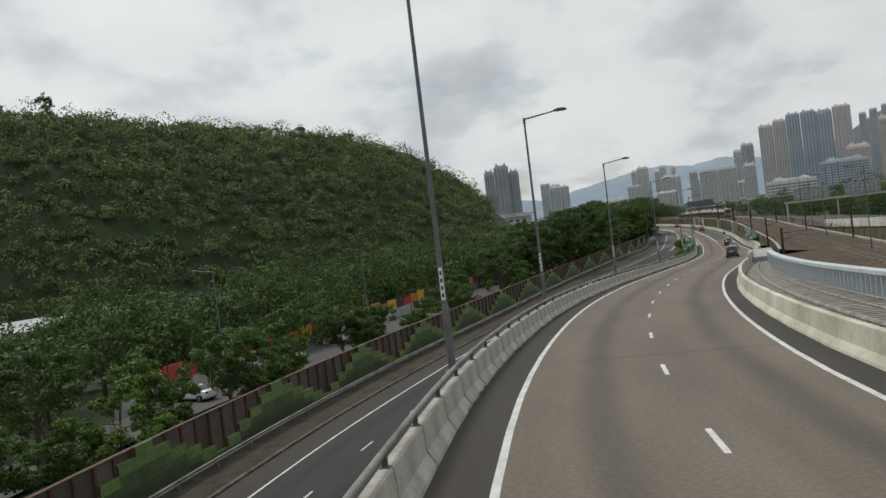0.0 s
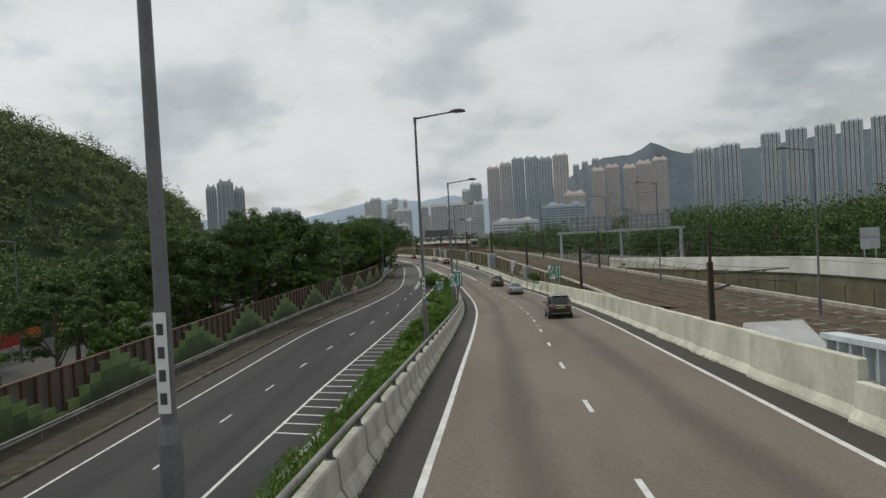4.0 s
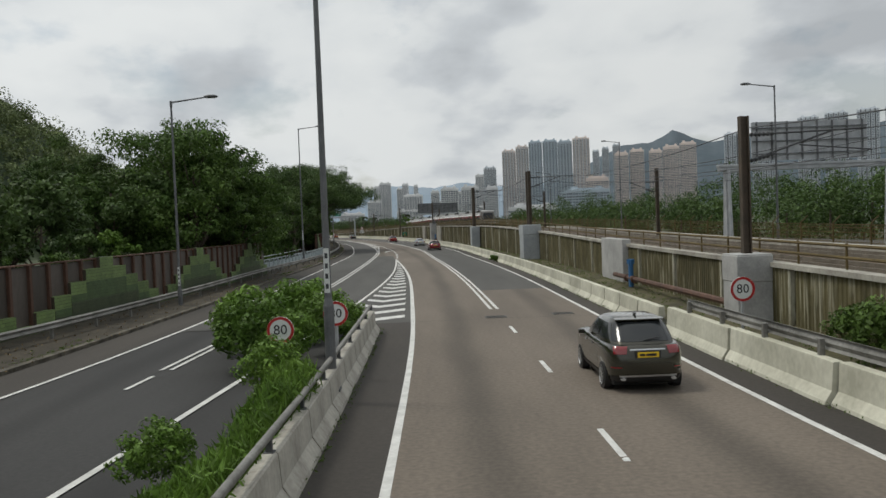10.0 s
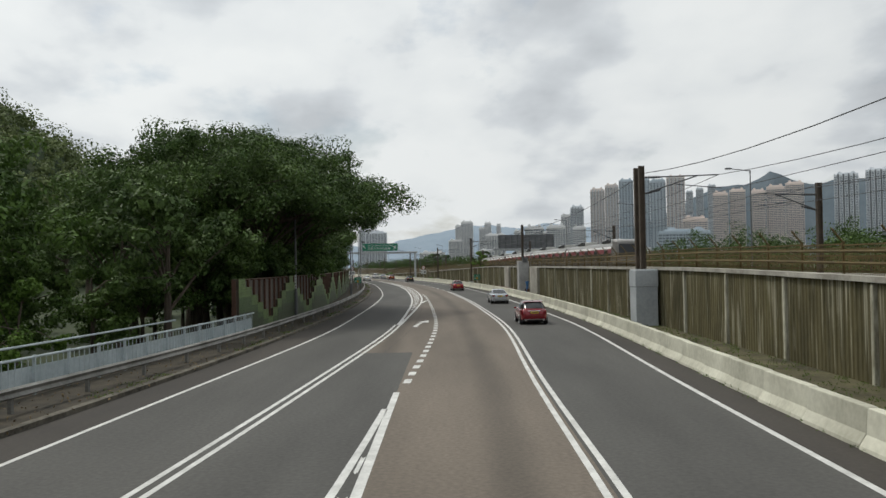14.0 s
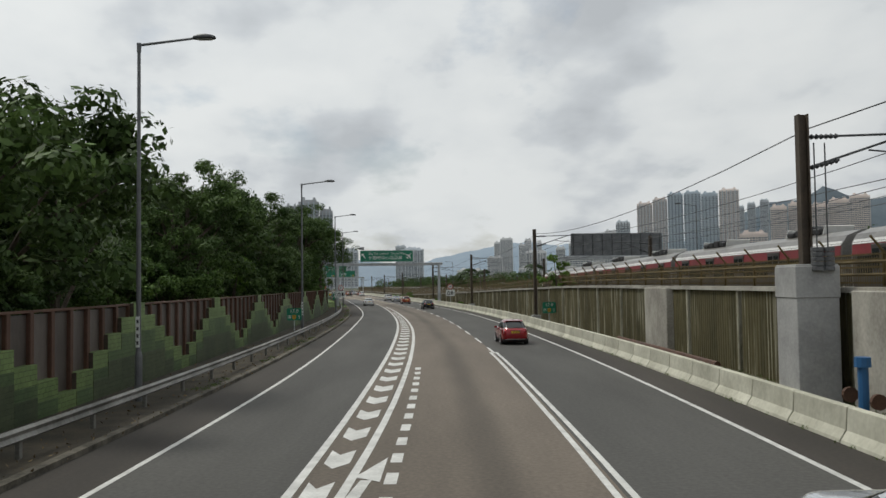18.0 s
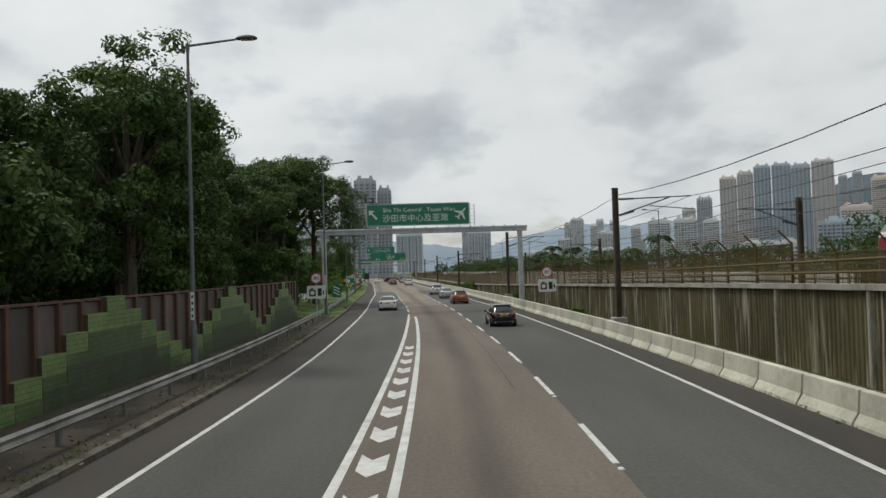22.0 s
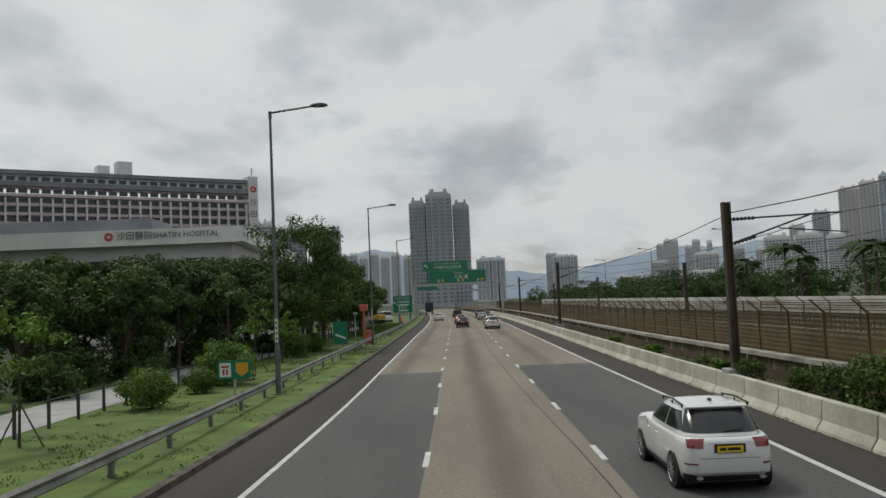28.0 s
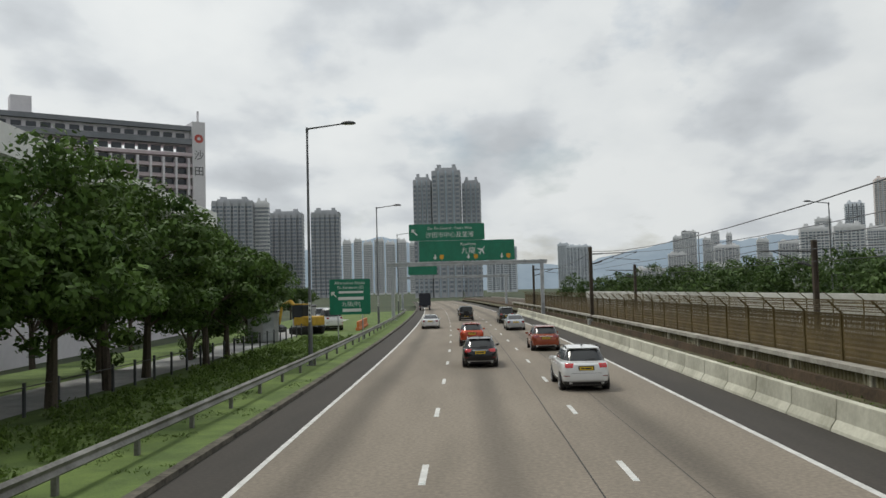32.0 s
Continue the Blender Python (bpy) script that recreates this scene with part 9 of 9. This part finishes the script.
car(681.0, 5.2, "sedan", (4.7, 1.8, 1.45), P_SILVER, "silver saloon car farther along the road")
car(697.0, 5.5, "mpv", (4.8, 1.85, 1.85), P_OLIVE, "dark olive people carrier farther along the road")
car(688.5, -3.0, "sedan", (4.7, 1.82, 1.44), P_WHITE, "white saloon car in the offside lane")
car(708.0, 1.2, "boxy", (4.2, 1.8, 1.84), P_DARK, "boxy dark off-road car with a spare wheel", spare=True, wheel=0.38)
car(728.0, 1.5, "sedan", (4.6, 1.8, 1.45), P_DARK, "dark saloon car far along the road")
for s, d, k, p, a in ((66, -38.5, "sedan", P_WHITE, 80), (74, -38.5, "suv", P_DARK, 84), (83, -39, "sedan", P_SILVER, 95), (97, -39.5, "mpv", P_WHITE, 88)):
    car(s, d, k, (4.6, 1.8, 1.46 if k == "sedan" else 1.75), p, {"sedan": "parked saloon car on the service road", "suv": "dark parked car on the service road", "mpv": "white parked van on the service road"}[k], z=-1.22, turn=a, plate=False, group="parked cars")
car(547, -18.2, "hatch", (4.3, 1.75, 1.5), P_RED, "red parked hatchback beside the footpath trees", z=0.1, turn=75, plate=False, group="parked cars")

truck = thing("box_truck", spot(767, -4.7, 0), "dark box truck far along the offside lane", "truck")
for name, sz, c, mt in (("cargo_box", (2.35, 6.0, 2.5), (0, 3.0, 2.15), plain("dark_blue_box", (0.014, 0.016, 0.028), 0.5)), ("cab", (2.1, 1.8, 1.9), (0, 7.1, 1.5), P_WHITE), ("chassis", (1.0, 7.6, 0.28), (0, 3.9, 0.72), M_TRIM), ("rear_bar", (2.2, 0.14, 0.14), (0, -0.05, 0.62), M_STEEL)):
    bm = bmesh.new()
    box_bm(bm, sz, c)
    bevel(bm, 0.05, 2)
    part(name, bm, mt, truck)
for x in (-0.95, 0.95):
    for y in (1.6, 6.9):
        bm = bmesh.new()
        tube_bm(bm, (x - 0.13, y, 0.42), (x + 0.13, y, 0.42), 0.42, seg=20)
        part("wheel", bm, M_TYRE, truck)
    bm = bmesh.new()
    box_bm(bm, (0.3, 0.05, 0.14), (x, -0.13, 0.78))
    part("tail_light", bm, M_TAIL, truck)

# ---- commuter train on the far track ----
M_TRAIN = material("train_silver", (0.20, 0.195, 0.185), (0.32, 0.31, 0.295), rough=0.4, scale=0.6, fine=8, bump=0.03, metal=0.3)
M_TRAIN_RED = material("train_red_band", (0.15, 0.012, 0.016), (0.24, 0.018, 0.024), rough=0.45, scale=0.5, fine=8, bump=0.02)
M_TRAIN_SIDE = plain("train_dark_side", (0.060, 0.056, 0.052), 0.35)
M_TRAIN_FRONT = plain("train_dark_front", (0.03, 0.032, 0.036), 0.25)
TRAIN_D = off(RAIL_D, 2.9)


def train_z(o):
    return lambda s: float(RAIL_Z(s)) - 0.1 + o * 0.88


for c in range(4):
    s0 = 350.6 + c * 24.4
    s1 = s0 + 23.6
    tr = thing("train_carriage", Matrix.Identity(4), "silver-roofed commuter train carriage with a red band and dark windows", "train", "train carriages")
    hw = 1.5
    sec = [(-hw, 0.75), (-hw - 0.03, 1.8), (-hw, 3.1), (-hw + 0.25, 3.55), (-0.6, 3.85), (0.6, 3.85), (hw - 0.25, 3.55), (hw, 3.1), (hw + 0.03, 1.8), (hw, 0.75)]
    sweep("body", lambda s: [(TRAIN_D(s) + x, train_z(zz)(s)) for x, zz in sec], s0, s1, 4, M_TRAIN, tr, closed=True)
    sweep("dark_side", lambda s: [(TRAIN_D(s) - hw - 0.02, train_z(0.76)(s)), (TRAIN_D(s) - hw - 0.05, train_z(1.8)(s)), (TRAIN_D(s) - hw - 0.04, train_z(2.45)(s))], s0 + 0.1, s1 - 0.1, 4, M_TRAIN_SIDE, tr)
    sweep("window_band", lambda s: [(TRAIN_D(s) - hw - 0.07, train_z(1.55)(s)), (TRAIN_D(s) - hw - 0.06, train_z(2.38)(s))], s0 + 0.5, s1 - 0.5, 4, M_CARGLASS, tr)
    sweep("red_band", lambda s: [(TRAIN_D(s) - hw - 0.06, train_z(2.47)(s)), (TRAIN_D(s) - hw - 0.02, train_z(3.0)(s))], s0 + 0.1, s1 - 0.1, 4, M_TRAIN_RED, tr)
    sweep("white_band", lambda s: [(TRAIN_D(s) - hw - 0.03, train_z(3.02)(s)), (TRAIN_D(s) - hw + 0.07, train_z(3.26)(s))], s0 + 0.1, s1 - 0.1, 4, M_WHITE, tr)
    for k in range(5):
        sd = s0 + 2.4 + k * 4.7
        bm = bmesh.new()
        box_bm(bm, (0.06, 1.5, 1.95), (0, 0, 0))
        bevel(bm, 0.03)
        o = part("door", bm, M_TRAIN_SIDE, tr)
        o.matrix_basis = spot(sd, TRAIN_D(sd) - hw - 0.05, train_z(1.85)(sd))
        for y in (-0.36, 0.36):
            bm = bmesh.new()
            box_bm(bm, (0.03, 0.5, 0.85), (-0.04, y, 0.35))
            part("door_window", bm, M_CARGLASS, o)
    for k in (0.22, 0.75):
        sd = s0 + (s1 - s0) * k
        bm = bmesh.new()
        for y, tall in ((-1.5, 0.30), (-0.5, 0.42), (0.45, 0.34), (1.4, 0.26)):
            box_bm(bm, (1.7, 0.8, tall), (0, y, 3.37 + tall / 2))
        bevel(bm, 0.06)
        o = part("roof_unit", bm, M_TRIM, tr, "dark roof equipment")
        o.matrix_basis = spot(sd, TRAIN_D(sd), train_z(0)(sd))
        for y in (-2.1, 2.0):
            bm = bmesh.new()
            box_bm(bm, (1.5, 0.05, 0.5), (0, y, 3.55), Matrix.Rotation(radians(28), 4, "X"))
            part("screen_plate", bm, M_WHITE, o, "white slanted plate")
        bm = bmesh.new()
        box_bm(bm, (2.2, 3.2, 0.6), (0, 0, 0.45))
        bevel(bm, 0.05)
        o = part("bogie", bm, M_TRIM, tr)
        o.matrix_basis = spot(sd, TRAIN_D(sd), train_z(0)(sd))
    if c == 0:
        bm = bmesh.new()
        v = box_bm(bm, (2.9, 1.1, 2.9), (0, -0.4, 2.25))
        for w_ in v:
            if w_.co.y < -0.5:
                w_.co.x *= 0.82
                w_.co.z = 0.95 + (w_.co.z - 0.8) * 0.88
        bevel(bm, 0.22, 3)
        o = part("cab_front", bm, M_TRAIN, tr)
        o.matrix_basis = spot(s0, TRAIN_D(s0), train_z(0)(s0))
        bm = bmesh.new()
        box_bm(bm, (1.9, 0.08, 1.25), (0, -0.96, 2.55), Matrix.Rotation(radians(-4), 4, "X"))
        bevel(bm, 0.1, 2)
        part("windscreen", bm, M_TRAIN_FRONT, o)
        for x in (-0.85, 0.85):
            bm = bmesh.new()
            box_bm(bm, (0.3, 0.06, 0.18), (x, -0.95, 1.55))
            bevel(bm, 0.03)
            part("headlamp", bm, M_TAIL_CLEAR, o)


# ---- works site beside the far slip road ----
M_DIGGER = material("worn_yellow_paint", (0.42, 0.24, 0.02), (0.58, 0.36, 0.04), rough=0.5, scale=2, fine=12, bump=0.05)
M_BARRIER = material("orange_plastic", (0.55, 0.13, 0.02), (0.70, 0.20, 0.05), rough=0.5, scale=2, fine=9, bump=0.04)
dig = thing("excavator", spot(680, -14.4, 0.14, 60), "small yellow excavator parked in the works site", "excavator")


def lump(name, size, centre, mat, root, turn=None, soft=0.06):
    bm = bmesh.new()
    box_bm(bm, size, centre, turn)
    bevel(bm, soft, 2)
    return part(name, bm, mat, root)


for x in (-0.85, 0.85):
    lump("track", (0.45, 2.7, 0.7), (x, 0, 0.35), M_TYRE, dig, soft=0.2)
lump("body", (2.0, 2.2, 0.9), (0, -0.3, 1.25), M_DIGGER, dig, soft=0.15)
lump("cab", (0.95, 1.3, 1.35), (-0.5, 0.35, 2.1), M_CARGLASS, dig, soft=0.12)
lump("roof", (1.0, 1.4, 0.1), (-0.5, 0.35, 2.82), M_DIGGER, dig, soft=0.04)
bm = bmesh.new()
tube_bm(bm, (0.35, 0.6, 1.5), (0.35, 2.2, 3.1), 0.2, 0.17, 8)
tube_bm(bm, (0.35, 2.2, 3.1), (0.35, 3.4, 2.7), 0.17, 0.15, 8)
part("boom", bm, M_DIGGER, dig)
bm = bmesh.new()
tube_bm(bm, (0.35, 3.3, 2.85), (0.35, 3.7, 0.9), 0.15, 0.1, 8)
part("dipper", bm, M_DIGGER, dig)
lump("bucket", (0.8, 0.7, 0.6), (0.35, 3.5, 0.5), M_TRIM, dig, Matrix.Rotation(radians(25), 4, "X"), 0.12)

for s, d, a, label in ((671, -16.4, 12, "grey site container with a flat roof"), (694, -17.0, 8, "grey site container beside the fence")):
    hut = thing("site_container", spot(s, d, 0.14, a), label, "container", "site containers")
    lump("body", (2.4, 6.0, 2.3), (0, 0, 1.2), M_CONC_GREY, hut, soft=0.04)
    lump("roof", (2.6, 6.2, 0.12), (0, 0, 2.43), M_TRIM, hut, soft=0.02)
    lump("door", (0.9, 0.05, 1.9), (0.4, -3.02, 1.1), M_STEEL, hut, soft=0.01)
    for y in (-1.6, 0.4):
        lump("window", (0.05, 1.1, 0.8), (1.22, y, 1.5), M_CARGLASS, hut, soft=0.01)
car(687, -12.6, "mpv", (5.2, 1.95, 2.25), P_WHITE, "white van parked in the works site", z=0.13, turn=20, plate=False, group="parked cars")
car(705, -17.2, "mpv", (5.0, 1.9, 2.0), P_SILVER, "silver van parked in the works site", z=0.13, turn=-15, plate=False, group="parked cars")
for k in range(6):
    s = 686 + k * 2.05
    b = thing("water_barrier", spot(s, -10.2 - 0.06 * k, 0.12), "orange plastic barrier edging the works site", "barrier", "orange barriers")
    lump("base", (0.42, 1.9, 0.3), (0, 0, 0.15), M_BARRIER, b)
    lump("upright", (0.2, 1.85, 0.65), (0, 0, 0.6), M_BARRIER, b, soft=0.05)
